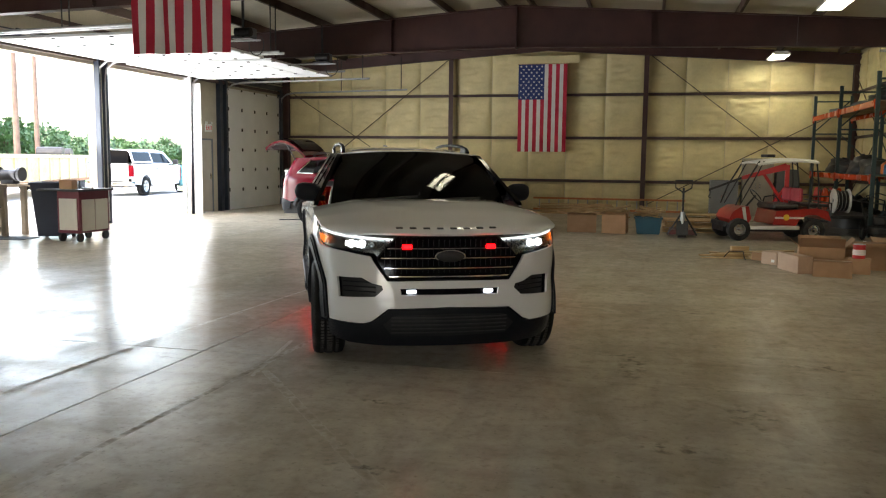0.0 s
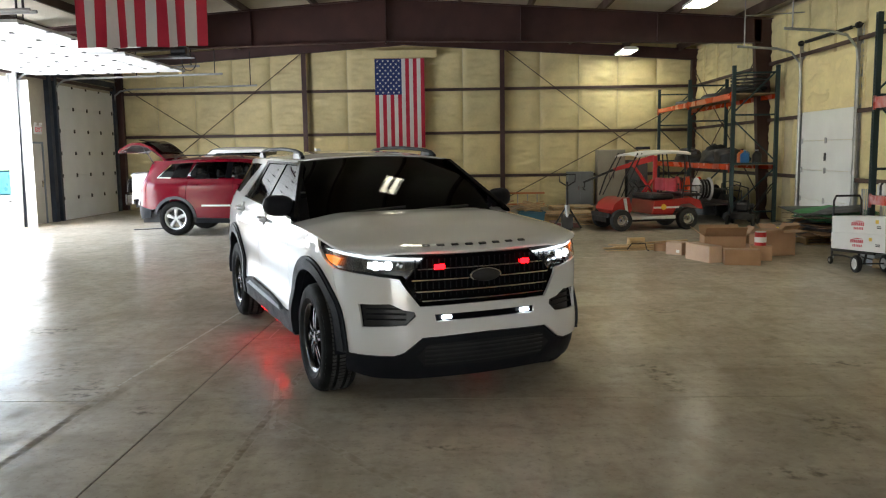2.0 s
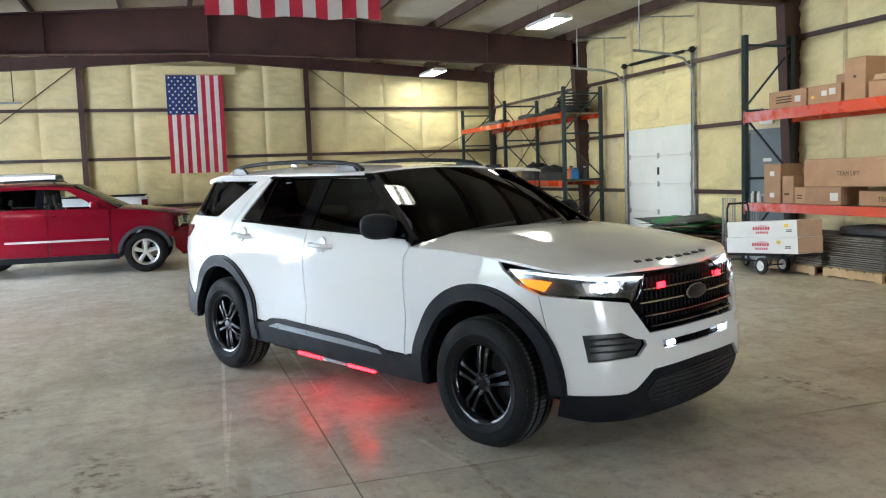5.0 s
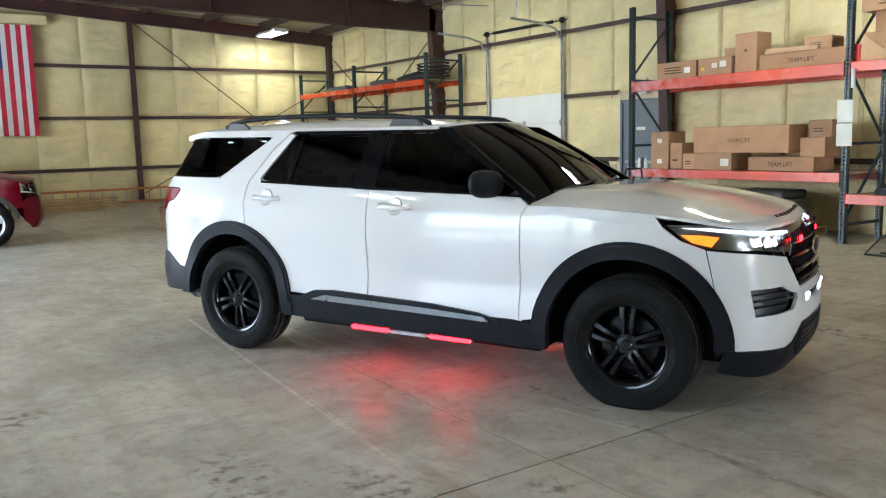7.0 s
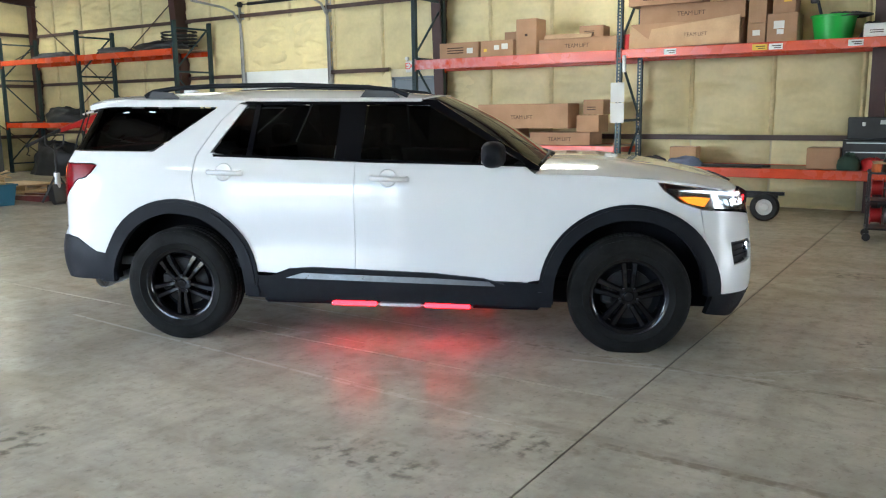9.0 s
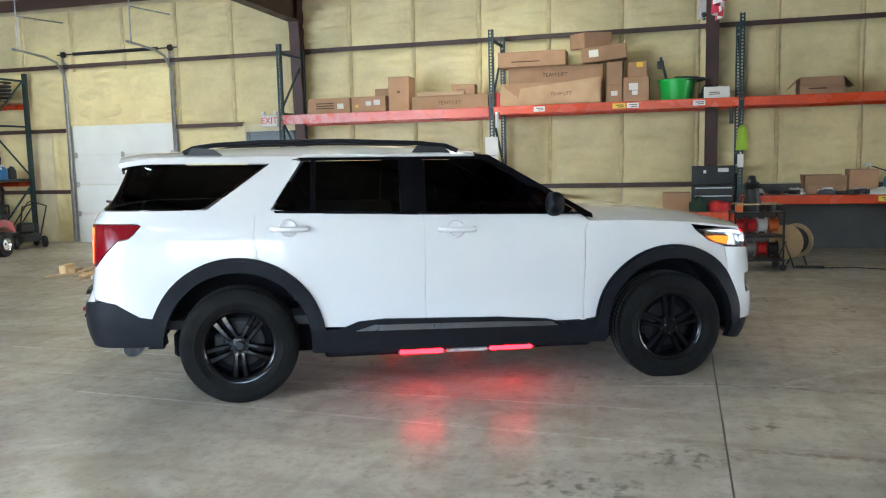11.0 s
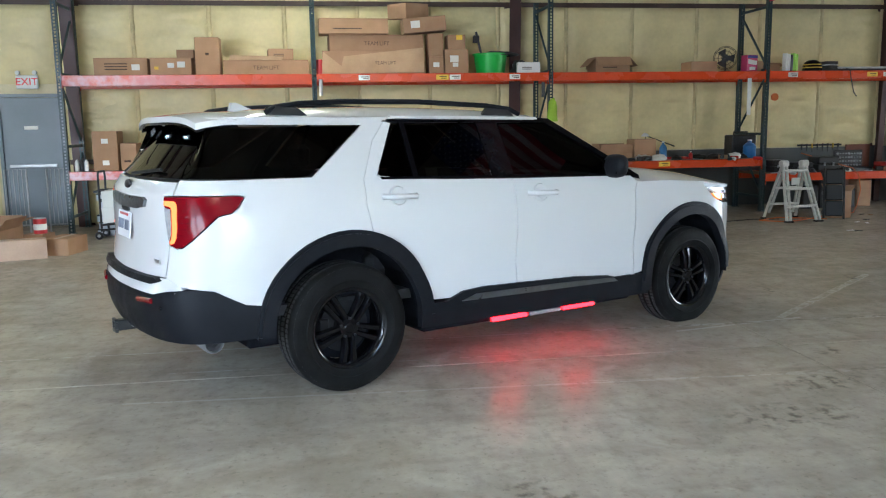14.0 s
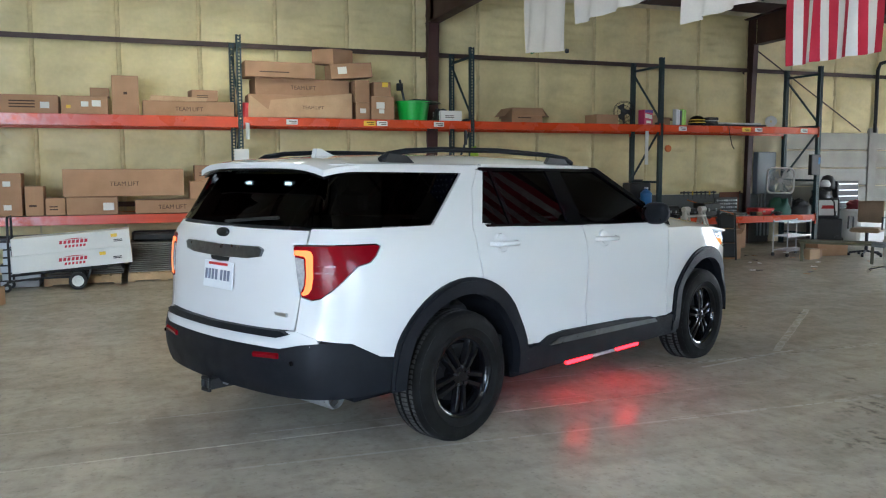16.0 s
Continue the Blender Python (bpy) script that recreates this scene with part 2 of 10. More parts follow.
class Shape:
    """Collects corners and faces of one mesh."""

    def __init__(self):
        self.v, self.f = [], []

    def add(self, verts, faces):
        o = len(self.v)
        self.v += [tuple(p) for p in verts]
        self.f += [tuple(i + o for i in f) for f in faces]
        return self

    def box(self, x0, x1, y0, y1, z0, z1, b=0.0):
        """A box; b chamfers its twelve edges."""
        if b <= 0:
            c = [(x, y, z) for x in (x0, x1) for y in (y0, y1) for z in (z0, z1)]
            return self.add(c, [(0, 1, 3, 2), (4, 6, 7, 5), (0, 4, 5, 1), (2, 3, 7, 6), (0, 2, 6, 4), (1, 5, 7, 3)])
        lo, hi = (x0, y0, z0), (x1, y1, z1)
        vs, idx = [], {}
        for sx in (0, 1):
            for sy in (0, 1):
                for sz in (0, 1):
                    s = (sx, sy, sz)
                    for a in range(3):
                        p = [(hi[i] - b if s[i] else lo[i] + b) for i in range(3)]
                        p[a] = hi[a] if s[a] else lo[a]
                        idx[(s, a)] = len(vs)
                        vs.append(p)
        fs = []
        for a in range(3):
            u, w = (a + 1) % 3, (a + 2) % 3
            for sa in (0, 1):
                q = []
                for cu, cw in ((0, 0), (1, 0), (1, 1), (0, 1)):
                    s = [0, 0, 0]
                    s[a], s[u], s[w] = sa, cu, cw
                    q.append(idx[(tuple(s), a)])
                fs.append(tuple(q) if sa else tuple(reversed(q)))
        for a in range(3):
            u, w = (a + 1) % 3, (a + 2) % 3
            for cu in (0, 1):
                for cw in (0, 1):
                    s0, s1 = [0, 0, 0], [0, 0, 0]
                    s0[u] = s1[u] = cu
                    s0[w] = s1[w] = cw
                    s1[a] = 1
                    s0, s1 = tuple(s0), tuple(s1)
                    fs.append((idx[(s0, u)], idx[(s1, u)], idx[(s1, w)], idx[(s0, w)]))
        for sx in (0, 1):
            for sy in (0, 1):
                for sz in (0, 1):
                    fs.append(tuple(idx[((sx, sy, sz), a)] for a in range(3)))
        return self.add(vs, fs)

    def cyl(self, p0, p1, r0, r1=None, n=12, caps=True):
        r1 = r0 if r1 is None else r1
        p0, p1 = Vector(p0), Vector(p1)
        d = (p1 - p0).normalized()
        a = d.orthogonal().normalized()
        b = d.cross(a)
        vs = []
        for p, r in ((p0, r0), (p1, r1)):
            for i in range(n):
                t = 2 * math.pi * i / n
                vs.append(p + r * (math.cos(t) * a + math.sin(t) * b))
        fs = [(i, (i + 1) % n, n + (i + 1) % n, n + i) for i in range(n)]
        if caps:
            fs += [tuple(reversed(range(n))), tuple(range(n, 2 * n))]
        return self.add(vs, fs)

    def tube(self, path, r, n=8):
        path = [Vector(p) for p in path]
        vs, fs = [], []
        a = None
        for i, p in enumerate(path):
            d = (path[min(i + 1, len(path) - 1)] - path[max(i - 1, 0)]).normalized()
            a = d.orthogonal().normalized() if a is None else (a - d * a.dot(d)).normalized()
            b = d.cross(a)
            vs += [p + r * (math.cos(2 * math.pi * j / n) * a + math.sin(2 * math.pi * j / n) * b) for j in range(n)]
        for i in range(len(path) - 1):
            fs += [(i * n + j, i * n + (j + 1) % n, (i + 1) * n + (j + 1) % n, (i + 1) * n + j) for j in range(n)]
        fs += [tuple(reversed(range(n))), tuple(range(len(vs) - n, len(vs)))]
        return self.add(vs, fs)

    def lathe(self, profile, n=40, axis="y", arc=None):
        """Turns (radius, along) pairs round an axis through the origin."""
        vs, fs = [], []
        m = len(profile)
        for i in range(n):
            t = 2 * math.pi * i / n
            for r, h in profile:
                c, s = r * math.cos(t), r * math.sin(t)
                vs.append((c, h, s) if axis == "y" else (c, s, h) if axis == "z" else (h, c, s))
        for i in range(n):
            j = (i + 1) % n
            for q in range(m - 1):
                fs.append((i * m + q, i * m + q + 1, j * m + q + 1, j * m + q))
        return self.add(vs, fs)

    def prism(self, poly, axis, a0, a1):
        """A flat outline drawn out along an axis: 'x' takes (y, z), 'y' takes (x, z), 'z' takes (x, y)."""
        n = len(poly)

        def at(p, a):
            return (a, p[0], p[1]) if axis == "x" else (p[0], a, p[1]) if axis == "y" else (p[0], p[1], a)
        vs = [at(p, a0) for p in poly] + [at(p, a1) for p in poly]
        fs = [tuple(range(n)), tuple(range(2 * n - 1, n - 1, -1))]
        fs += [(i, i + n, (i + 1) % n + n, (i + 1) % n) for i in range(n)]
        return self.add(vs, fs)

    def move(self, m):
        self.v = [tuple(m @ Vector(p)) for p in self.v]
        return self

    def mesh(self, name, material, smooth=0.0):
        me = bpy.data.meshes.new(name)
        me.from_pydata(self.v, [], self.f)
        bm = bmesh.new()
        bm.from_mesh(me)
        bmesh.ops.recalc_face_normals(bm, faces=bm.faces)
        if smooth:
            for fc in bm.faces:
                fc.smooth = True
            for e in bm.edges:
                if len(e.link_faces) == 2 and e.calc_face_angle(0) > radians(smooth):
                    e.smooth = False
        bm.to_mesh(me)
        bm.free()
        me.materials.append(material)
        return me


def thing(name, label, category, m=None, group="", kind=""):
    ob = tagged(new(name), label, category, group, kind)
    if m is not None:
        ob.matrix_basis = m
    return ob


def part(name, shape, material, parent=None, label="", smooth=0.0, m=None):
    """Links a shape, or a mesh that is there already, as one object under a thing or a part."""
    ob = new(name, shape.mesh(name, material, smooth) if isinstance(shape, Shape) else shape)
    ob.parent = parent
    if m is not None:
        ob.matrix_basis = m
    return tagged(ob, label)


def solid(name, shape, material, label, category, m=None, group="", kind="", smooth=0.0):
    ob = part(name, shape, material, None, "", smooth, m)
    return tagged(ob, label, category, group, kind)


def words(name, text, size, material, parent, m, depth=0.001, label=""):
    """Lettering, one thin mesh a word, in the built-in font."""
    parts = text.split()
    if len(parts) > 1:
        obs = [words(name, w, size, material, parent, m, depth, label) for w in parts]
        wide = [max(v.co.x for v in o.data.vertices) - min(v.co.x for v in o.data.vertices) for o in obs]
        at = -(sum(wide) + 0.28 * size * (len(obs) - 1)) / 2
        for o, w in zip(obs, wide):
            o.matrix_basis = m @ Matrix.Translation((at + w / 2, 0, 0))
            at += w + 0.28 * size
        return obs[0]
    cu = bpy.data.curves.new(name, "FONT")
    cu.body, cu.size, cu.extrude, cu.align_x, cu.align_y = text, size, depth, "CENTER", "CENTER"
    tmp = bpy.data.objects.new(name, cu)
    scene.collection.objects.link(tmp)
    me = bpy.data.meshes.new_from_object(tmp.evaluated_get(bpy.context.evaluated_depsgraph_get()))
    bpy.data.objects.remove(tmp)
    bpy.data.curves.remove(cu)
    me.materials.clear()
    me.materials.append(material)
    ob = new(name, me)
    ob.parent = parent
    ob.matrix_basis = m
    return tagged(ob, label)


rnd = random.Random(7)

# ---- the building: 18.3 m wide shed, right wall x = 5.85, far wall y = 26.75, left wall x = -12.5 ----
XR, XL, YF, YS = 5.85, -12.5, 26.75, -9.2
RIDGE = -3.33


def roof_z(x):
    return 5.56 - 0.07 * abs(x - RIDGE)


floor = tagged(new("floor"), "polished grey concrete floor with saw-cut joints and stains", "floor", kind="structure")
xs = [XL - 0.2, -8.3, -3.5, XR + 0.2]
ys = [YS - 0.2, -1.6, 5.88, 13.35, 20.6, YF + 0.2]
part("floor_base", Shape().box(XL - 0.2, XR + 0.2, YS - 0.2, YF + 0.2, -0.3, -0.006), mat("joint_filler", (0.15, 0.135, 0.11), 0.9), floor)
for i in range(len(xs) - 1):
    for j in range(len(ys) - 1):
        part("slab", Shape().box(xs[i] + 0.005, xs[i + 1] - 0.005, ys[j] + 0.005, ys[j + 1] - 0.005, -0.0055, 0.0, 0.0015), M_floor, floor)

ground = solid("ground", Shape().box(-400, XL - 0.21, -400, 500, -0.2, -0.03).box(XL - 0.21, 400, -400, YS - 0.21, -0.2, -0.03), mat("pale_gravel_yard", (0.42, 0.40, 0.37), 0.9, var=0.15, scale=0.6, fine=12, bump=0.4, bump_scale=30), "pale gravel yard outside the open doors", "ground", kind="structure")

wall_east = solid("wall_east", Shape().box(XR, XR + 0.2, YS, YF + 0.2, 0, 4.9), M_wallback, "insulated long wall with steel girts and foam panels", "wall", kind="structure")
wall_north = solid("wall_north", Shape().box(XL, XR - 0.003, YF, YF + 0.2, 0, 5.6), M_wallback, "insulated gable wall with yellow foam panels", "wall", kind="structure")
# the doorway is added out of view, to let fill light reach the car's front
wall_south = solid("wall_south", Shape().box(XL, -2.0, YS - 0.2, YS, 0, 5.6).box(1.8, XR - 0.003, YS - 0.2, YS, 0, 5.6).box(-2.0, 1.8, YS - 0.2, YS, 3.66, 5.6), M_foam, "unseen insulated gable wall with a doorway added for light", "wall", kind="structure")

# left wall with three open door openings 3.65 m wide and 3.66 m high, and one small door;
# the opening at 5.2 to 8.5 is unseen, added to let in more light
OPEN = [(5.2, 8.5), (12.87, 16.5), (16.83, 20.42), (20.72, 21.64), (22.42, 26.05)]
wl = Shape()
y = YS
for a, b in OPEN:
    h = 2.1 if b - a < 1 else 3.66
    wl.box(XL - 0.2, XL, y, a, 0, 4.9)
    wl.box(XL - 0.2, XL, a, b, h, 4.9)
    y = b
wl.box(XL - 0.2, XL, y, YF + 0.2, 0, 4.9)
wall_west = solid("wall_west", wl, M_foam_left, "long wall with overhead door openings to the yard", "wall", kind="structure")

# roof
rf = Shape()
for s in (-1, 1):
    xe = XR + 0.2 if s > 0 else XL - 0.2
    rf.prism([(RIDGE, roof_z(RIDGE)), (xe, roof_z(xe)), (xe, roof_z(xe) + 0.15), (RIDGE, roof_z(RIDGE) + 0.15)], "y", YS - 0.2, YF + 0.2)
ceiling = solid("ceiling", rf, M_roof, "low-pitched roof lined with off-white insulation blanket", "ceiling", kind="structure")


def pillow(w, h, seed, depth=0.08):
    """An insulation panel that bulges between its seams; local x along the wall, z up, y towards the room."""
    r = random.Random(seed)
    ox = r.random() * 90
    nx, nz = 22, 30
    sh = Shape()
    vs = []
    for j in range(nz + 1):
        for i in range(nx + 1):
            u, v = i / nx, j / nz
            e = (1 - (2 * u - 1) ** 8) * (1 - (2 * v - 1) ** 8)
            wr = noise.noise((u * 2.0 + ox, v * 6.0, seed)) * 0.7 + noise.noise((u * 3.5 + ox, v * 14.0, seed + 3)) * 0.7
            # stretched folds, strongest near the taped edges
            wr += (abs(noise.noise((u * 1.6 + ox, v * 22.0, seed + 7))) - 0.2) * (0.5 + 1.1 * abs(2 * v - 1) ** 3)
            # the taped edges wander
            du = 0.006 * noise.noise((v * 5 + ox, 1.5, seed)) * (1 if u in (0, 1) else 0)
            vs.append((u * w + du, depth * e * (0.75 + 0.5 * wr) + (0.004 if u in (0, 1) or v in (0, 1) else 0.0), v * h))
    fs = [(j * (nx + 1) + i, j * (nx + 1) + i + 1, (j + 1) * (nx + 1) + i + 1, (j + 1) * (nx + 1) + i) for j in range(nz) for i in range(nx)]
    sh.add(vs, fs)
    return sh


def panel_row(parent, z0, z1, start, step, count, place, material, seed):
    meshes = [pillow(step - 0.014, z1 - z0 - 0.02, seed + q).mesh("panel", material, 80) for q in range(4)]
    for i in range(count):
        part("panel", meshes[rnd.randrange(4)], material, parent, m=place(start + i * step, z0 + 0.01))


# far gable wall
for z0, z1, sd in ((0.0, 0.95, 10), (0.95, 2.32, 20), (2.32, 3.68, 30), (3.68, 5.05, 40)):
    panel_row(wall_north, z0, z1, XL + 0.02, 1.222, 15, lambda a, z: pose(a, YF - 0.004, z, 0, 0, 0) @ Matrix.Scale(-1, 4, (0, 1, 0)), M_foam, sd)
panel_row(wall_north, 5.05, 5.5, RIDGE - 2.44, 1.22, 4, lambda a, z: pose(a, YF - 0.004, z) @ Matrix.Scale(-1, 4, (0, 1, 0)), M_foam, 50)
# right wall; its panels step round the small doors, with a soft foam ridge over each joint
M_seam = mat("sprayed_foam_ridge", (0.66, 0.55, 0.29), 0.6, var=0.2, scale=4, fine=20, bump=0.5, bump_scale=12)


def seam_ridge(h, seed):
    """A wandering half-round ridge; x towards the room is negative, z up."""
    n = 14
    vs = []
    for j in range(n + 1):
        c = 0.012 * noise.noise((j * 0.6, seed, 0.3))
        r = 1 + 0.35 * noise.noise((j * 0.9, seed, 7.1))
        vs += [(0.0, c - 0.042 * r, h * j / n), (-0.030 * r, c - 0.030, h * j / n), (-0.046 * r, c, h * j / n), (-0.030 * r, c + 0.030, h * j / n), (0.0, c + 0.042 * r, h * j / n)]
    return Shape().add(vs, [(j * 5 + i, j * 5 + i + 1, j * 5 + i + 6, j * 5 + i + 5) for j in range(n) for i in range(4)])


seam = {z0: seam_ridge(z1 - z0 - 0.02, z0).mesh("seam_strip", M_seam, 60) for z0, z1 in ((1.07, 2.35), (2.35, 3.65), (3.65, 4.8))}
for z0, z1, sd in ((1.07, 2.35, 60), (2.35, 3.65, 70), (3.65, 4.8, 80)):
    meshes = [pillow(1.226, z1 - z0 - 0.02, sd + q).mesh("panel", M_foam, 80) for q in range(4)]
    for i in range(29):
        y0 = YS + 0.2 + i * 1.24
        if z0 < 2 and (15.0 < y0 < 18.3 or 12.3 < y0 < 14.2 or y0 < -2.0):
            continue
        part("seam_strip", seam[z0], M_seam, wall_east, m=pose(XR - 0.004, y0 - 0.005, z0 + 0.01))
        part("panel", meshes[rnd.randrange(4)], M_foam, wall_east, m=pose(XR - 0.004, y0 + 1.21, z0 + 0.01, 0, 0, -90) @ Matrix.Scale(-1, 4, (0, 1, 0)))
meshes = [pillow(1.21, 1.05, 90 + q).mesh("panel", M_foam, 80) for q in range(4)]
for i in range(29):
    y0 = YS + 0.2 + i * 1.24
    if 5.6 < y0 < 12.4 or 14.2 < y0 < 14.8 or y0 > 18.3:
        part("panel", meshes[i % 4], M_foam, wall_east, m=pose(XR - 0.004, y0 + 1.21, 0.01, 0, 0, -90) @ Matrix.Scale(-1, 4, (0, 1, 0)))
part("panel", Shape().box(XR - 0.03, XR - 0.004, -2.3, 5.6, 0, 1.06), M_wains, wall_east, "grey painted wainscot")
for y0, y1, z0, z1 in ((14.36, 15.86, 1.07, 2.33), (12.3, 13.2, 1.07, 2.33), (12.3, 13.2, 0.02, 1.05), (14.36, 15.86, 0.02, 1.05), (18.46, 18.95, 0.02, 2.33)):
    part("panel", pillow(y1 - y0, z1 - z0, 97), M_foam, wall_east, m=pose(XR - 0.004, y1, z0, 0, 0, -90) @ Matrix.Scale(-1, 4, (0, 1, 0)), smooth=80)


def steel_frame(y, slim=1.0):
    fr = thing("steel_frame", "dark red-oxide steel portal frame of the shed", "steel frame", kind="structure")
    for s in (-1, 1):
        xw = XR if s > 0 else XL
        d = -s
        q0 = slim if s > 0 else 0.4
        # rafter: web and two flanges
        web = Shape()
        web.prism([(RIDGE, 4.36), (xw + d * 0.3, 4.18), (xw + d * 0.3, 4.72), (RIDGE, 5.32)], "y", y - 0.006, y + 0.006)
        web.prism([(RIDGE, 4.34), (xw + d * 0.3, 4.16), (xw + d * 0.3, 4.18), (RIDGE, 4.36)], "y", y - 0.11, y + 0.11)
        web.prism([(RIDGE, 5.32), (xw + d * 0.02, 4.70), (xw + d * 0.02, 4.72), (RIDGE, 5.345)], "y", y - 0.11, y + 0.11)
        for q in (0.35, 0.7):
            x = RIDGE + q * (xw - RIDGE)
            web.box(x - 0.006, x + 0.006, y - 0.1, y + 0.1, 4.37 - 0.18 * q, 5.3 - 0.6 * q)
        part("rafter", web, M_steel, fr)
        col = Shape()
        col.prism([(xw + d * 0.02, 0), (xw + d * 0.24 * q0, 0), (xw + d * 0.46 * q0, 4.2), (xw + d * 0.46 * q0, 4.7), (xw + d * 0.02, 4.7)], "y", y - 0.006, y + 0.006)
        col.prism([(xw + d * 0.24 * q0, 0), (xw + d * (0.24 * q0 + 0.015), 0), (xw + d * (0.46 * q0 + 0.015), 4.2), (xw + d * 0.46 * q0, 4.2)], "y", y - 0.1 * q0, y + 0.1 * q0)
        col.box(min(xw + d * 0.005, xw + d * 0.02), max(xw + d * 0.005, xw + d * 0.02), y - 0.1, y + 0.1, 0, 4.7)
        # left column by the far opening is coloured white for the daylight falling on it
        part("column", col, M_white_door if xw == XL and y > 20 else M_steel, fr)
    pl = Shape().box(RIDGE - 0.015, RIDGE + 0.015, y - 0.12, y + 0.12, 4.3, 5.36)
    part("ridge_plate", pl, M_steel, fr)
    return fr


steel_frame(-1.58, 0.6)
for y in (5.66, 13.0, 20.3):
    steel_frame(y)

# end frame at the far gable, with its posts
ef = thing("end_frame", "dark steel end frame with wind posts against the gable", "steel frame", kind="structure")
for s in (-1, 1):
    xw = XR if s > 0 else XL
    e = Shape().prism([(RIDGE, 5.08), (xw, 4.46), (xw, 4.78), (RIDGE, 5.4)], "y", YF - 0.32, YF - 0.30)
    e.prism([(RIDGE, 5.06), (xw, 4.44), (xw, 4.46), (RIDGE, 5.08)], "y", YF - 0.38, YF - 0.22)
    part("rafter", e, M_steel, ef)
    part("corner_post", Shape().box(min(xw, xw - s * 0.2), max(xw, xw - s * 0.2), YF - 0.3, YF - 0.1, 0, 4.6, 0.005), M_steel, ef)
for x in (-6.48, -0.25):
    c = Shape().box(x - 0.075, x + 0.075, YF - 0.3, YF - 0.285, 0, 5.1).box(x - 0.006, x + 0.006, YF - 0.285, YF - 0.1, 0, 5.1)
    part("wind_post", c, M_steel, ef)

girts = thing("wall_girts", "horizontal brown steel girts along the walls", "girt", kind="structure")
for z in (0.95, 2.32, 3.68):
    part("girt", Shape().box(XL + 0.02, XR - 0.02, YF - 0.12, YF - 0.105, z - 0.045, z + 0.045).box(XL + 0.02, XR - 0.02, YF - 0.105, YF - 0.02, z + 0.03, z + 0.045), M_girt, girts)
for z, spans in ((1.07, ((5.7, 13.2), (14.36, 15.86), (18.46, YF - 0.2))), (2.35, ((-2.2, 13.2), (14.36, 15.86), (18.46, YF - 0.2))), (3.66, ((YS, YF - 0.2),))):
    for y0, y1 in spans:
        part("girt", Shape().box(XR - 0.105, XR - 0.09, y0, y1, z - 0.04, z + 0.04).box(XR - 0.09, XR - 0.02, y0, y1, z + 0.025, z + 0.04), M_girt, girts)
# the band above the doors on the left wall
for z in (3.78, 4.45):
    part("girt", Shape().box(XL + 0.02, XL + 0.1, YS, YF - 0.2, z - 0.04, z + 0.04), M_girt, girts)

purlins = thing("roof_purlins", "brown steel purlins under the roof blanket", "purlin", kind="structure")
for o in (0.35, 1.75, 3.45, 5.15, 6.85, 8.55):
    for s in (-1, 1):
        x = RIDGE + s * o
        z = roof_z(x)
        part("purlin", Shape().box(x - 0.006, x + 0.006, YS, YF - 0.05, z - 0.21, z - 0.004).box(x - 0.006, x + 0.06, YS, YF - 0.05, z - 0.216, z - 0.206), M_girt, purlins)

bracing = thing("wind_bracing", "thin diagonal brace rods in the end bays", "brace rod", kind="structure")
for x0, z0, x1, z1 in ((-0.1, 4.85, 5.7, 0.4), (5.7, 3.3, -0.1, 0.25), (-6.6, 4.85, -12.3, 0.4), (-12.3, 3.9, -6.6, 0.25)):
    part("brace_rod", Shape().cyl((x0, YF - 0.16, z0), (x1, YF - 0.16, z1), 0.014, n=6), M_girt, bracing)
for y0, z0, y1, z1 in ((20.4, 4.3, 26.5, 0.6), (26.5, 4.2, 20.4, 0.4), (-1.66, 4.12, -4.75, 2.42)):
    part("brace_rod", Shape().cyl((XR - 0.14, y0, z0), (XR - 0.14, y1, z1), 0.014, n=6), M_girt, bracing)


def lamp_fixture(x, y, lit=M_tube):
    z = roof_z(x) - 0.45
    t = thing("ceiling_light", "lit two-lamp fluorescent high-bay light under the roof", "ceiling light", pose(x, y, z), "shed lights")
    part("housing", Shape().prism([(-0.24, 0.0), (-0.16, 0.06), (0.16, 0.06), (0.24, 0.0), (0.22, 0.0), (0.15, 0.05), (-0.15, 0.05), (-0.22, 0.0)], "y", -0.62, 0.62), M_white, t)
    for yy in (-0.63, 0.62):
        part("end_cap", Shape().prism([(-0.24, -0.045), (0.24, -0.045), (0.16, 0.06), (-0.16, 0.06)], "y", yy, yy + 0.01), M_white, t)
    for s in (-1, 1):
        part("reflector", Shape().box(s * 0.235 - 0.004, s * 0.235 + 0.004, -0.62, 0.62, -0.045, 0.004), M_white, t)
    for s in (-0.11, 0.11):
        part("tube", Shape().box(s - 0.05, s + 0.05, -0.6, 0.6, 0.0, 0.025, 0.008), lit, t, "glowing tube pair")
    for yy in (-0.5, 0.5):
        part("hanger", Shape().cyl((0, yy, 0.06), (0, yy, 0.44), 0.004, n=5), M_darkmetal, t)
    return t


lamp_fixture(3.4, 25.45, M_tube_old)
first = lamp_fixture(3.3, 17.35)
for x, y in ((3.3, 9.3), (-3.0, -2.4), (-1.6, 9.3), (-9.2, 9.3), (-9.2, 1.2)):
    copy_thing(first, pose(x, y, roof_z(x) - 0.45))

# ---- vehicles ----
from mathutils import geometry

M_paint = mat("white_car_paint", (0.68, 0.68, 0.675), 0.5, var=0.0, scale=1.0, coat=1.0, sheen=0.0, spec=0.05)
M_clad = mat("grained_black_cladding", (0.009, 0.010, 0.013), 0.5, var=0.15, spec=0.15, scale=5, bump=0.15, bump_scale=400)
M_gloss = mat("gloss_black", (0.004, 0.004, 0.005), 0.08, var=0.1, spec=0.1)
M_tint = glass("tinted_glass", (0.018, 0.019, 0.019), ior=1.22)
M_wind = glass("windscreen_glass", (0.045, 0.055, 0.052), ior=1.21)
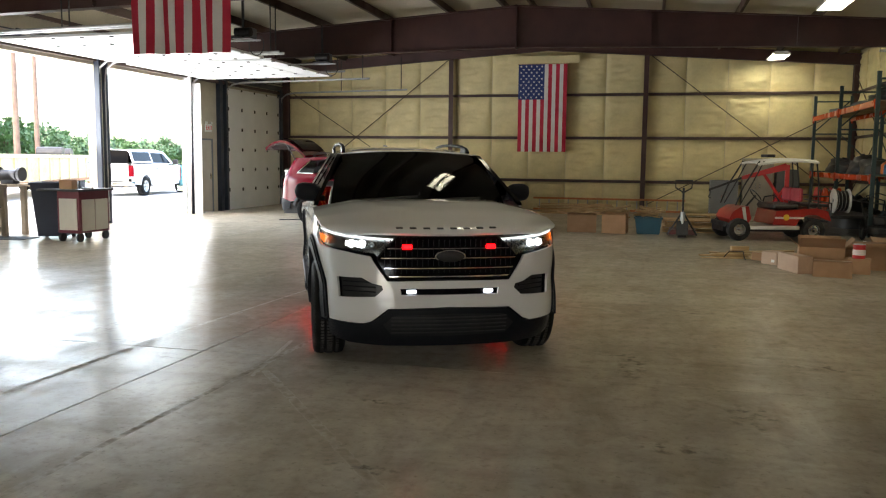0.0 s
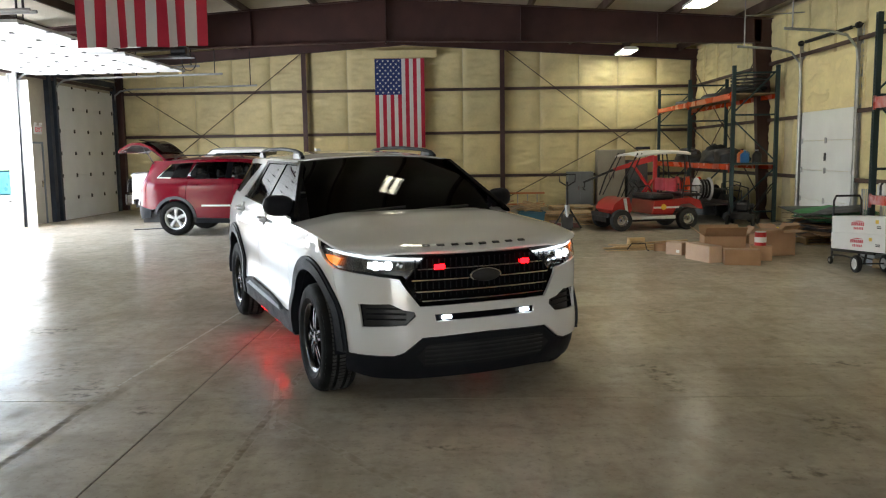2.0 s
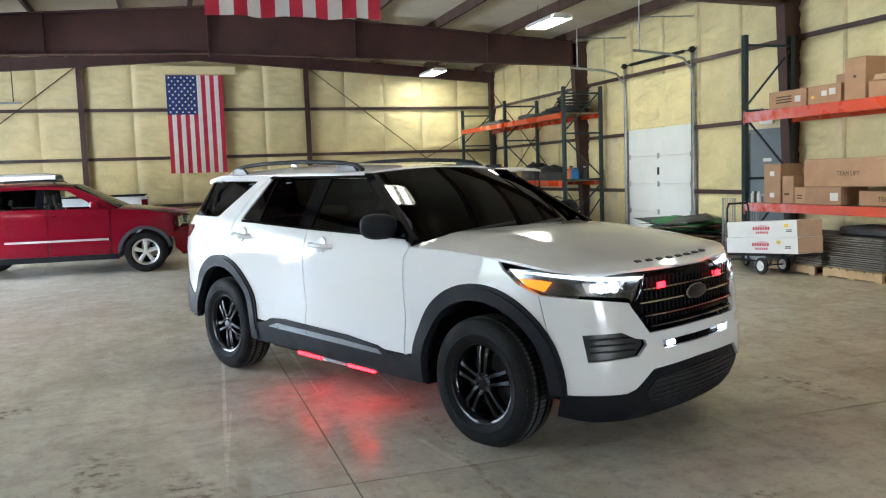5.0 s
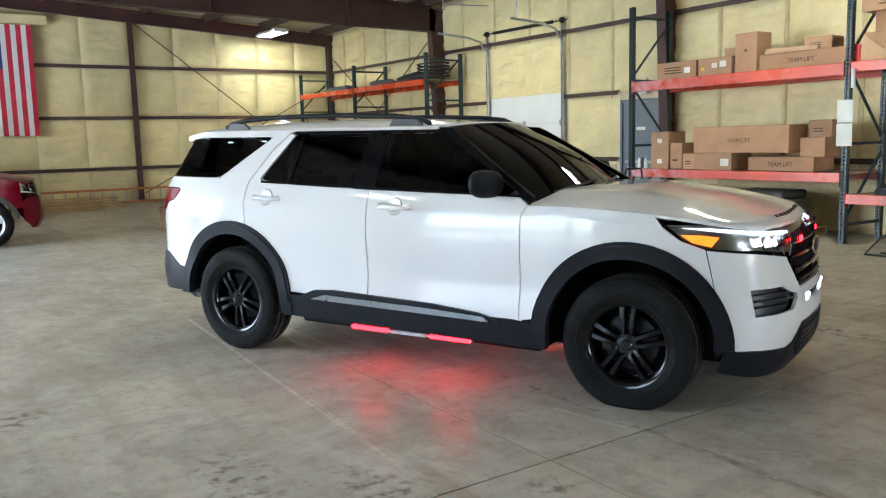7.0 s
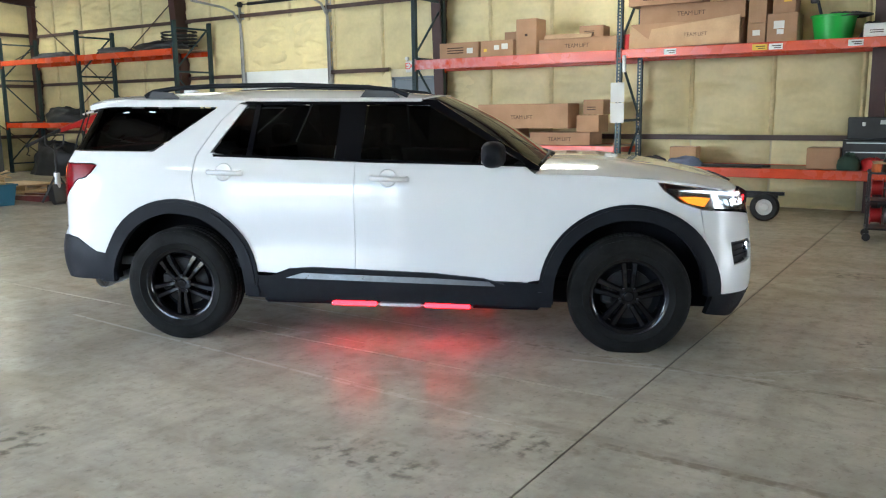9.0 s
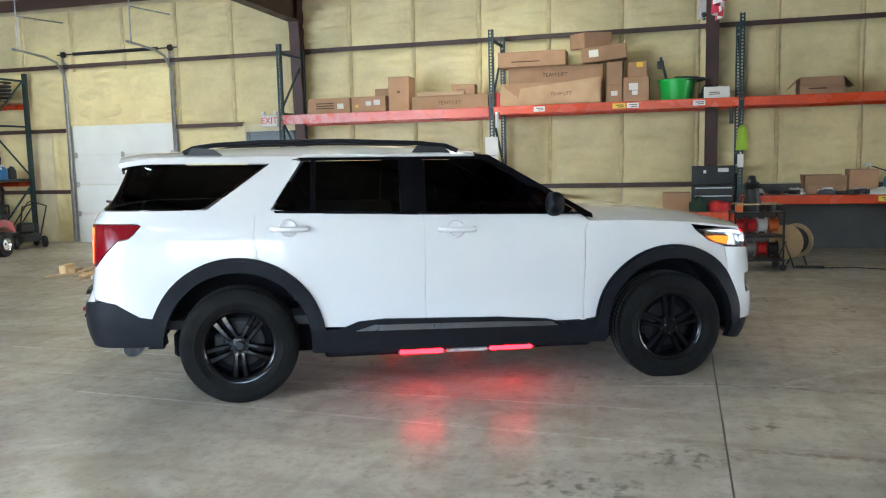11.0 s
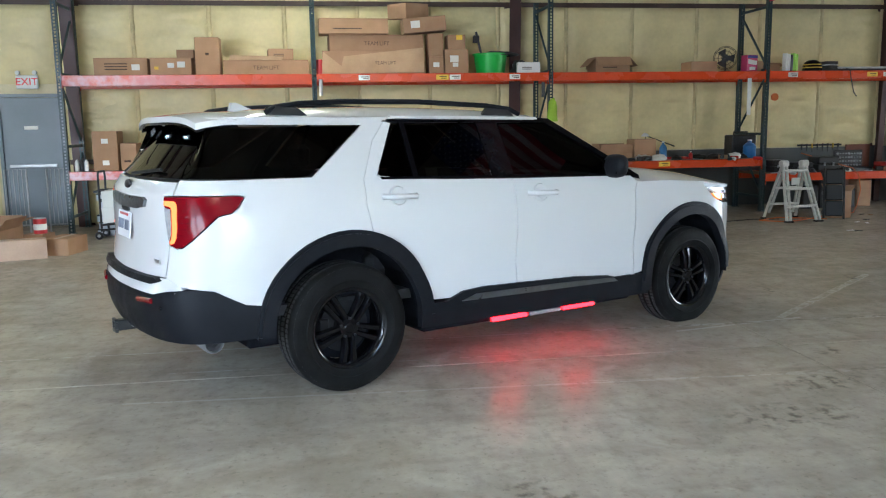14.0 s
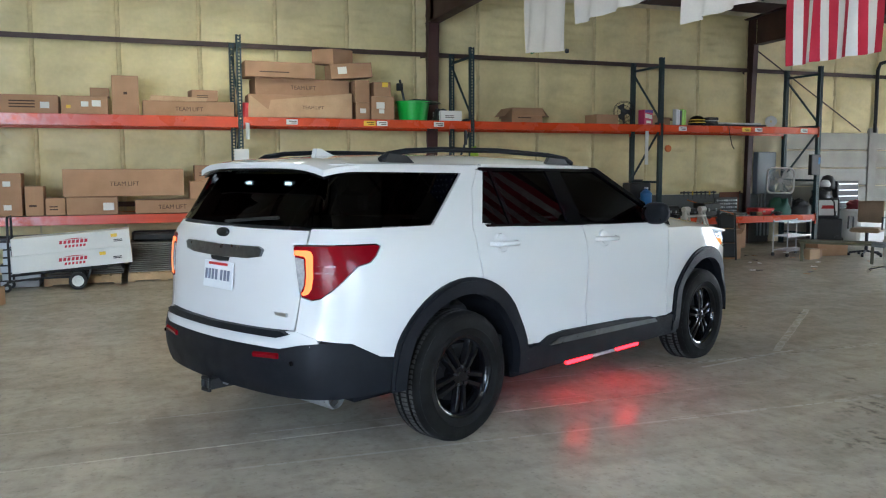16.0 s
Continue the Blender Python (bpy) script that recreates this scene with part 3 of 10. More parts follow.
M_clear = glass("clear_lens", (0.82, 0.84, 0.85))
M_redlens = mat("red_lamp_lens", (0.17, 0.001, 0.006), 0.22, var=0.05, coat=0.12, spec=0.15)
M_redrib = mat("dark_red_lens_rib", (0.16, 0.002, 0.008), 0.2, var=0.05)
M_redglow = glow("lit_red_tail_bar", (1.0, 0.16, 0.035), 0.085)
M_rearled = glow("lit_white_window_lamp", (0.85, 1.0, 0.95), 3.0)
M_redled = glow("lit_red_warning_lamp", (1.0, 0.0012, 0.002), 1.2)
M_whiteled = glow("lit_white_warning_lamp", (0.85, 0.95, 1.0), 0.35)
M_headled = glow("lit_white_headlamp", (0.93, 1.0, 1.0), 0.30)
M_drl = glow("lit_daytime_strip", (0.95, 1.0, 1.0), 0.08)
M_amber = glow("lit_amber_marker", (1.0, 0.22, 0.01), 0.07)
M_lensgrey = mat("clear_grey_lens", (0.52, 0.52, 0.54), 0.15, 0.3, var=0.2, scale=60)
M_lampback = mat("dark_chrome_reflector", (0.30, 0.31, 0.32), 0.22, 0.9, var=0.2, scale=25)
M_interior = mat("dark_cabin_trim", (0.03, 0.03, 0.031), 0.75, var=0.15)
M_tyre = mat("tyre_rubber", (0.008, 0.0078, 0.0075), 0.7, spec=0.12, var=0.3, scale=6, bump=0.25, bump_scale=90)
M_tread = mat("dusty_tread_rubber", (0.060, 0.058, 0.056), 0.85, var=0.5, scale=9, fine=70, spec=0.1)
M_liner = mat("arch_liner_felt", (0.014, 0.015, 0.019), 0.95, var=0.2, spec=0.05)
M_brake = mat("dull_brake_steel", (0.016, 0.016, 0.017), 0.55, 0.3, var=0.25)
M_rim_black = mat("gloss_black_alloy", (0.005, 0.005, 0.006), 0.12, var=0.1, spec=0.35)
M_alloy = mat("silver_alloy", (0.55, 0.56, 0.57), 0.36, 0.8, var=0.08)
M_redpaint = mat("deep_red_car_paint", (0.135, 0.0015, 0.010), 0.16, var=0.0, spec=0.3, sheen=0.0)
M_trim = mat("dark_brushed_metal", (0.20, 0.21, 0.22), 0.33, 0.9, var=0.12, scale=20)
M_plate = mat("white_plate", (0.72, 0.74, 0.76), 0.4, var=0.04)
M_platebar = mat("plate_bar_grey", (0.16, 0.18, 0.24), 0.5)


def smooth_table(points, blur):
    xs_, ys_ = zip(*sorted(points))
    g = np.linspace(xs_[0] - 0.4, xs_[-1] + 0.4, 1200)
    v = np.interp(g, xs_, ys_)
    n = max(1, int(blur / (g[1] - g[0])))
    kern = np.hanning(2 * n + 3)
    kern /= kern.sum()
    v = np.convolve(np.pad(v, n + 1, mode="edge"), kern, mode="valid")
    return lambda x: float(np.interp(x, g, v))


class Shell:
    """A car's skin: a half outline in plan, drawn in by an amount that depends on the height; s runs from the nose round one side to the tail."""

    def __init__(self, outline, side, front, rear, blur=0.05):
        p = np.array(outline, float)
        d = np.r_[0, np.cumsum(np.hypot(*np.diff(p, axis=0).T))]
        s = np.linspace(0, d[-1], 800)
        x, y = np.interp(s, d, p[:, 0]), np.interp(s, d, p[:, 1])
        kern = np.hanning(61)
        kern /= kern.sum()
        # mirrored past both ends, so that nose and tail stay square to the middle
        x = np.convolve(np.r_[x[30:0:-1], x, x[-2:-32:-1]], kern, "valid")
        y = np.convolve(np.r_[-y[30:0:-1], y, -y[-2:-32:-1]], kern, "valid")
        self.s, self.x, self.y, self.end = s, x, y, d[-1]
        tx, ty = np.gradient(x, s), np.gradient(y, s)
        q = np.hypot(tx, ty)
        self.nx, self.ny = -ty / q * -1, tx / q * -1
        self.side, self.front, self.rear = (smooth_table(t, blur) for t in (side, front, rear))

    def sx(self, x):
        """s of a place x on the flank."""
        k = (self.ny > 0.35)
        return float(np.interp(-x, -self.x[k], self.s[k]))

    def sf(self, y):
        k = (self.nx > 0.15) & (self.x > 0)
        return float(np.interp(y, self.y[k], self.s[k]))

    def sr(self, y):
        k = (self.nx < -0.15) & (self.x < 0)
        return float(np.interp(-y, -self.y[k], self.s[k]))

    def at(self, s, z, out=0.0):
        """The place on the skin, on the right-hand flank (y negative)."""
        x, y, nx, ny = (float(np.interp(s, self.s, a)) for a in (self.x, self.y, self.nx, self.ny))
        w = nx * nx
        d = ny * ny * self.side(z) + w * (self.front(z) if nx > 0 else self.rear(z)) - out
        return (x - nx * d, -(y - ny * d), z)

    def panel(self, poly, holes=(), out=0.0, gap=0.0022, thick=0.02, step=0.06, mirror=False, both=False):
        """A skin panel whose outline is given in (s, z), with a turned-in edge; both: carried over the car's middle as one piece."""
        def dense(loop):
            r = []
            for i, a in enumerate(loop):
                b = loop[(i + 1) % len(loop)]
                n = max(1, int(math.hypot(b[0] - a[0], b[1] - a[1]) / step))
                r += [(a[0] + (b[0] - a[0]) * j / n, a[1] + (b[1] - a[1]) * j / n) for j in range(n)]
            return r

        def area(loop):
            return sum(a[0] * b[1] - b[0] * a[1] for a, b in zip(loop, loop[1:] + loop[:1]))

        def shrink(loop, g):
            if area(loop) < 0:
                loop = loop[::-1]
            r = []
            for i, p in enumerate(loop):
                a, b = loop[i - 1], loop[(i + 1) % len(loop)]
                dx, dy = b[0] - a[0], b[1] - a[1]
                q = math.hypot(dx, dy) or 1
                keep = both and (abs(p[0]) < 1e-4 or abs(p[0] - self.end) < 1e-4)
                r.append(p if keep else (p[0] - dy / q * g, p[1] + dx / q * g))
            return r

        def inside(p, loop):
            c = False
            for a, b in zip(loop, loop[1:] + loop[:1]):
                if (a[1] > p[1]) != (b[1] > p[1]) and p[0] < (b[0] - a[0]) * (p[1] - a[1]) / (b[1] - a[1]) + a[0]:
                    c = not c
            return c

        outer = shrink(dense(list(poly)), gap)
        inner = [shrink(dense(list(h)), -gap) for h in holes]
        pts, edges = [], []
        for loop in [outer] + inner:
            o = len(pts)
            pts += loop
            edges += [(o + i, o + (i + 1) % len(loop)) for i in range(len(loop))]
        s0, s1 = min(p[0] for p in outer), max(p[0] for p in outer)
        z0, z1 = min(p[1] for p in outer), max(p[1] for p in outer)
        border = list(pts)
        for i in range(1, int((s1 - s0) / step) + 1):
            for j in range(1, int((z1 - z0) / step) + 1):
                p = (s0 + i * step, z0 + j * step)
                if inside(p, outer) and not any(inside(p, h) for h in inner) and min((p[0] - b[0]) ** 2 + (p[1] - b[1]) ** 2 for b in border) > (0.45 * step) ** 2:
                    pts.append(p)
        vs, _, fs, *_rest = geometry.delaunay_2d_cdt([Vector(p) for p in pts], edges, [], 0, 1e-6)
        tri = []
        for f in fs:
            c = (sum(vs[i][0] for i in f) / 3, sum(vs[i][1] for i in f) / 3)
            if inside(c, outer) and not any(inside(c, h) for h in inner):
                tri.append(tuple(f))
        top = [self.at(v[0], v[1], out) for v in vs]
        sh = Shape()
        n = len(top)
        # free edges get a flange that turns in
        count = {}
        for f in tri:
            for a, b in zip(f, f[1:] + f[:1]):
                count[(a, b)] = count.get((a, b), 0) + 1
        rim = [(a, b) for (a, b) in count if (b, a) not in count]
        low, remap = [], {}
        flange = []
        for a, b in rim:
            if both and all(abs(vs[i][0]) < 1e-4 or abs(vs[i][0] - self.end) < 1e-4 for i in (a, b)):
                continue
            for i in (a, b):
                if i not in remap:
                    remap[i] = n + len(low)
                    low.append(self.at(vs[i][0], vs[i][1], out - thick))
            flange.append((a, b, remap[b], remap[a]))
        sides = (1,) if not (mirror or both) else (-1,) if mirror else (1, -1)
        for m in sides:
            sh.add([(x, y * m, z) for x, y, z in top + low], [f if m > 0 else tuple(reversed(f)) for f in tri + flange])
        if both:
            welded, index, order = [], {}, []
            for v in sh.v:
                key = (round(v[0], 4), round(v[1], 4) + 0.0, round(v[2], 4))
                if key not in index:
                    index[key] = len(welded)
                    welded.append(v)
                order.append(index[key])
            sh.v, sh.f = welded, [tuple(order[i] for i in f) for f in sh.f]
            sh.f = [f for f in sh.f if len(set(f)) == len(f)]
        return sh


def arc(cx, cz, r, a0, a1, n=18):
    return [(cx + r * math.cos(radians(a0 + (a1 - a0) * i / n)), cz + r * math.sin(radians(a0 + (a1 - a0) * i / n))) for i in range(n + 1)]


def sheet(fn, nu, nv, thick=0.012):
    """A curved sheet with thickness; fn(u, v) gives a place, u and v from 0 to 1."""
    sh = Shape()
    top = [fn(i / nu, j / nv) for i in range(nu + 1) for j in range(nv + 1)]
    bot = [(x, y, z - thick) for x, y, z in top]
    o = len(top)

    def k(i, j):
        return i * (nv + 1) + j
    fs = []
    for i in range(nu):
        for j in range(nv):
            q = (k(i, j), k(i + 1, j), k(i + 1, j + 1), k(i, j + 1))
            fs += [q, tuple(o + a for a in reversed(q))]
    ring = [k(i, 0) for i in range(nu)] + [k(nu, j) for j in range(nv)] + [k(i, nv) for i in range(nu, 0, -1)] + [k(0, j) for j in range(nv, 0, -1)]
    for a, b in zip(ring, ring[1:] + ring[:1]):
        fs.append((a, b, o + b, o + a))
    return sh.add(top + bot, fs)


def wheel(parent, m, radius=0.39, width=0.255, rim=0.245, style="twin", rim_mat=None, disc=True, turn=90):
    """Tyre, alloy rim with its spokes, and hub; the outer face looks to -y."""
    w = part("wheel", Shape().lathe([(0.02, 0.02), (0.075, 0.02), (0.075, 0.06), (0.02, 0.06)], 20), M_darkmetal, parent, m=m)
    h = width / 2
    R, r = radius, rim
    prof = [(r - 0.012, h - 0.03), (r + 0.012, h - 0.012), (r + 0.05, h - 0.002), (R - 0.05, h), (R - 0.02, h - 0.012), (R - 0.004, h - 0.032), (R, h - 0.06),
            (R, 0.045), (R - 0.009, 0.04), (R - 0.009, 0.03), (R, 0.025), (R, -0.025), (R - 0.009, -0.03), (R - 0.009, -0.04), (R, -0.045),
            (R, -h + 0.06), (R - 0.004, -h + 0.032), (R - 0.02, -h + 0.012), (R - 0.05, -h), (r + 0.05, -h + 0.002), (r + 0.045, -h - 0.002), (r + 0.012, -h + 0.012), (r - 0.012, -h + 0.03)]
    t = Shape().lathe(prof, 56)
    # tread blocks on both shoulders and in the middle
    blocks = Shape()
    for i in range(84):
        a = 2 * math.pi * i / 84
        for y0, y1, sk in ((-h + 0.012, -h + 0.062, 0.3), (h - 0.062, h - 0.012, 0.3), (-0.022, 0.022, -0.4), (-0.064, -0.047, 0.3), (0.047, 0.064, 0.3)):
            c, s2 = math.cos(a), math.sin(a)
            vs = []
            for rr in (R - 0.015, R + 0.002):
                for yy, da in ((y0, -0.031), (y0, 0.021), (y1, 0.031), (y1, -0.021)):
                    drop = 0.022 if (abs(yy) > h - 0.02) else 0.0
                    b = a + da
                    vs.append(((rr - drop) * math.cos(b), yy, (rr - drop) * math.sin(b)))
            blocks.add(vs, [(4, 5, 6, 7), (0, 1, 5, 4), (1, 2, 6, 5), (2, 3, 7, 6), (3, 0, 4, 7)])
    part("tyre", t, M_tyre, w, smooth=40)
    tr = part("tread", blocks, M_tread, w, "dusty tread blocks")
    tr["kind"] = "stuff"
    rm = rim_mat or M_rim_black
    rimshape = Shape().lathe([(r, h - 0.03), (r - 0.02, h - 0.03), (r - 0.035, 0.0), (r - 0.03, -h + 0.05), (r - 0.022, -h + 0.028), (r - 0.006, -h + 0.018), (r + 0.004, -h + 0.016), (r + 0.004, -h + 0.03)], 48)
    part("rim", rimshape, rm, w, smooth=50)
    yo = -h + 0.045
    for i in range(5):
        a = 2 * math.pi * i / 5 + radians(turn)
        out, across = Vector((math.cos(a), 0, math.sin(a))), Vector((-math.sin(a), 0, math.cos(a)))
        sp = Shape()
        # a close pair of near-parallel bars, or one broad bar, bevelled along both edges
        for o in ((-1, 1) if style == "twin" else (0,)):
            vs = []
            for reach, off, wid, dip in ((0.035, 0.020, 0.014, 0.004), (0.075, 0.0235, 0.016, -0.006), (r * 0.66, 0.030, 0.0185, -0.002), (r - 0.016, 0.036, 0.023, 0.010)):
                if style != "twin":
                    wid *= 2
                for sg, dy in ((-1, 0.034), (-1, 0.004), (-0.6, -0.008), (0.6, -0.008), (1, 0.004), (1, 0.034)):
                    q = out * reach + across * (o * off + sg * wid)
                    vs.append((q.x, yo + dip + dy, q.z))
            for row in range(3):
                c0 = row * 6
                sp_faces = [(c0 + j, c0 + j + 1, c0 + j + 7, c0 + j + 6) for j in range(5)] + [(c0 + 5, c0, c0 + 6, c0 + 11)]
                sp.f += [tuple(q + len(sp.v) for q in f) for f in sp_faces]
            sp.f += [tuple(q + len(sp.v) for q in (0, 1, 2, 3, 4, 5)), tuple(q + len(sp.v) for q in (18, 19, 20, 21, 22, 23))]
            sp.v += vs
        part("spoke", sp, rm, w, smooth=30)
    hub = Shape().lathe([(0.0, yo - 0.014), (0.028, yo - 0.014), (0.034, yo - 0.008), (0.06, yo - 0.006), (0.07, yo + 0.03), (0.07, 0.02)], 24)
    part("hub", hub, rm, w, smooth=35)
    nuts = Shape()
    for i in range(5):
        a = 2 * math.pi * i / 5 + radians(turn) + 0.63
        nuts.cyl((0.057 * math.cos(a), yo - 0.02, 0.057 * math.sin(a)), (0.057 * math.cos(a), yo, 0.057 * math.sin(a)), 0.009, n=6)
    part("wheel_nut_ring", nuts, M_darkmetal, w)["kind"] = "stuff"
    if disc:
        part("brake_disc", Shape().lathe([(0.06, -0.015), (0.16, -0.015), (0.16, 0.01), (0.06, 0.01)], 32), M_brake, w)
        part("barrel_back", Shape().lathe([(0.05, 0.05), (r - 0.03, 0.05), (r - 0.03, 0.062), (0.05, 0.062)], 32), M_liner, w)
        part("caliper", Shape().box(-0.17, -0.1, -0.03, 0.03, -0.06, 0.06, 0.01), M_brake, w)
    return w


def seat(parent, x, y, name="seat"):
    s = Shape().box(x - 0.25, x + 0.25, y - 0.25, y + 0.25, 0.62, 0.78, 0.04)
    s.prism([(x - 0.22, 0.76), (x - 0.12, 0.74), (x - 0.22, 1.28), (x - 0.30, 1.28)], "y", y - 0.23, y + 0.23)
    s.box(x - 0.32, x - 0.23, y - 0.13, y + 0.13, 1.30, 1.46, 0.03)
    part(name, s, M_interior, parent)


SUV = Shell(
    [(2.40, 0), (2.39, 0.25), (2.36, 0.5), (2.285, 0.72), (2.14, 0.87), (1.95, 0.945), (1.6, 0.985), (1.0, 0.997), (0, 1.0), (-1.0, 1.0), (-1.6, 0.993), (-2.0, 0.975), (-2.3, 0.925), (-2.47, 0.835), (-2.56, 0.63), (-2.605, 0.3), (-2.615, 0)],
    [(0.20, 0.06), (0.30, 0.02), (0.45, 0.004), (0.55, 0.006), (0.68, 0.022), (0.84, 0.006), (0.98, 0.003), (1.10, 0.014), (1.19, 0.04), (1.26, 0.075), (1.40, 0.155), (1.60, 0.272), (1.68, 0.325), (1.75, 0.42)],
    [(0.15, 0.16), (0.25, 0.06), (0.36, 0.01), (0.5, 0.0), (0.66, 0.012), (0.8, 0.03), (0.95, 0.06), (1.03, 0.10), (1.10, 0.19)],
    [(0.28, 0.14), (0.38, 0.05), (0.48, 0.01), (0.58, 0.0), (0.68, 0.008), (0.73, 0.05), (0.9, 0.075), (1.1, 0.076), (1.23, 0.085), (1.28, 0.12), (1.32, 0.175), (1.6, 0.43), (1.7, 0.52)])

WF, WR, WZ = 1.51, -1.51, 0.39


def hood_edge(x):
    return float(np.interp(x, [0.8, 1.2, 1.6, 1.9, 2.1, 2.4], [1.165, 1.16, 1.135, 1.095, 1.06, 1.05]))


def build_suv(m):
    S = SUV
    sx, sf, sr = S.sx, S.sf, S.sr
    car = thing("suv_car", "white sport utility vehicle with black cladding and red warning lights lit", "car", m)

    def both_sides(name, poly, material, holes=(), out=0.0, label="", gap=0.0014, thick=0.02, parent=None, step=0.06):
        r = []
        for mi in (False, True):
            r.append(part(name, S.panel(poly, holes, out, gap, thick, step, mirror=mi), material, parent[mi] if parent else car, label, smooth=32))
        return r

    def circ(cx, r, a0, a1, n=20):
        return [(sx(x), z) for x, z in arc(cx, WZ + 0.02, r, a0, a1, n)]

    RA = 0.565
    # fender: door line, hood line, headlamp, bumper line, wheel arch
    fender = [(sx(0.855), 0.475), (sx(0.865), 0.8), (sx(0.865), 1.10), (sx(0.90), 1.165)]
    fender += [(sx(x), hood_edge(x)) for x in (1.1, 1.3, 1.5, 1.66)]
    fender += [(sx(1.70), 1.075), (sx(1.80), 1.0), (sx(1.93), 0.955), (sx(1.985), 0.72)]
    fender += circ(WF, RA, 33, 172)
    both_sides("fender", fender, M_paint)
    # doors with their glass
    front_door = [(sx(-0.262), 0.475), (sx(0.850), 0.475), (sx(0.86), 0.8), (sx(0.86), 1.10), (sx(0.90), 1.17), (sx(0.84), 1.215), (sx(-0.262), 1.235)]
    fd = both_sides("front_door", front_door, M_paint)
    rear_door = [(sx(-0.268), 0.475), (sx(-0.268), 1.235), (sx(-0.9), 1.255), (sx(-1.278), 1.29), (sx(-1.075), 1.605), (sx(-1.125), 1.614), (sx(-1.24), 1.50), (sx(-1.372), 1.27), (sx(-1.385), 1.12), (sx(-1.355), 0.96)]
    rear_door += [(sx(x), z) for x, z in arc(WR, WZ + 0.02, RA, 72, 9, 12)]
    rd = both_sides("rear_door", rear_door, M_paint)
    both_sides("window_pane", [(sx(-0.24), 1.245), (sx(0.76), 1.222), (sx(0.80), 1.25), (sx(0.18), 1.60), (sx(-0.22), 1.605)], M_tint, parent=fd, out=-0.012, thick=0.004, label="dark tinted side glass")
    both_sides("window_pane", [(sx(-0.42), 1.25), (sx(-0.40), 1.605), (sx(-0.98), 1.605), (sx(-1.00), 1.258)], M_tint, parent=rd, out=-0.012, thick=0.004, label="dark tinted side glass")
    both_sides("window_pane", [(sx(-1.02), 1.26), (sx(-1.00), 1.605), (sx(-1.06), 1.60), (sx(-1.262), 1.30), (sx(-1.24), 1.275)], M_tint, parent=rd, out=-0.010, thick=0.004, label="dark tinted side glass")
    both_sides("pillar_trim", [(sx(-0.41), 1.245), (sx(-0.235), 1.24), (sx(-0.235), 1.61), (sx(-0.41), 1.61)], M_gloss, out=-0.004, gap=0.001)
    both_sides("window_frame", [(sx(-1.07), 1.608), (sx(0.20), 1.605), (sx(0.20), 1.625), (sx(-1.10), 1.63)], M_gloss, out=0.0, gap=0.0005, thick=0.03)
    both_sides("pillar_trim", [(sx(0.20), 1.60), (sx(0.82), 1.245), (sx(0.86), 1.20), (sx(0.93), 1.185), (sx(0.93), 1.215), (sx(0.24), 1.635), (sx(0.14), 1.64)], M_gloss, out=0.002, gap=0.0005, thick=0.04)
    both_sides("belt_molding", [(sx(-1.25), 1.265), (sx(0.85), 1.212), (sx(0.85), 1.226), (sx(-1.26), 1.282)], M_gloss, out=0.004, gap=0.0, thick=0.012)
    both_sides("window_divider", [(sx(-0.985), 1.255), (sx(-0.975), 1.61), (sx(-1.01), 1.61), (sx(-1.025), 1.26)], M_gloss, out=-0.004, gap=0.0)
    # rear quarter with its glass
    qglass = [(sx(-1.31), 1.583), (sx(-1.71), 1.305), (sx(-1.77), 1.295), (sr(0.745), 1.303), (sr(0.695), 1.36), (sr(0.595), 1.59)]
    quarter = [(sx(-1.36), 0.955), (sx(-1.39), 1.12), (sx(-1.377), 1.27), (sx(-1.245), 1.50), (sx(-1.13), 1.618), (sx(-1.02), 1.64), (sr(0.60), 1.64), (sr(0.60), 1.60), (sx(-1.285), 1.592), (sx(-1.695), 1.295), (sr(0.74), 1.295), (5.695, 1.213), (5.24, 1.213), (5.215, 1.20), (5.258, 1.145), (5.298, 1.115), (5.37, 1.10), (5.458, 1.025), (5.52, 0.975), (5.60, 0.93), (5.66, 0.92), (5.742, 0.935), (sr(0.675), 0.745), (sr(0.80), 0.715), (sx(-2.30), 0.69), (sx(-2.13), 0.60), (sx(-2.04), 0.575)]
    quarter += [(sx(x), z) for x, z in arc(WR, WZ + 0.02, RA, 162, 75, 12)]
    both_sides("quarter_panel", quarter, M_paint)
    both_sides("quarter_window", qglass, M_tint, out=-0.004, label="dark tinted quarter glass")
    both_sides("rear_pillar", [(sr(0.80), 1.30), (sr(0.68), 1.298), (sr(0.55), 1.60), (sr(0.66), 1.60)], M_gloss, out=-0.014, gap=0.0, thick=0.01, label="gloss black rear pillar")
    # painted flanges behind the shut lines
    for line in ([(-0.265, 0.47), (-0.265, 1.232)], [(0.853, 0.47), (0.863, 0.8), (0.863, 1.10), (0.90, 1.168)], [(-0.955, 0.50), (-1.06, 0.78), (-1.20, 0.90), (-1.357, 0.958), (-1.388, 1.12), (-1.375, 1.27), (-1.243, 1.50), (-1.128, 1.612)]):
        both_sides("shut_flange", [(sx(x - 0.018), z) for x, z in line] + [(sx(x + 0.018), z) for x, z in reversed(line)], M_paint, out=-0.007, gap=0.0, thick=0.004)
    # wheel arch cladding and sills
    for cx, a0, a1 in ((WF, -1, 180), (WR, 0, 180)):
        both_sides("wheel_arch", circ(cx, RA - 0.012, a0, a1, 26) + circ(cx, 0.478, a1, a0, 26), M_clad, out=0.026, gap=0.0, thick=0.06, label="black wheel arch cladding")
        both_sides("arch_lip", circ(cx, RA + 0.010, a0, a1, 26) + circ(cx, RA - 0.014, a1, a0, 26), M_clad, out=0.016, gap=0.0, thick=0.03)
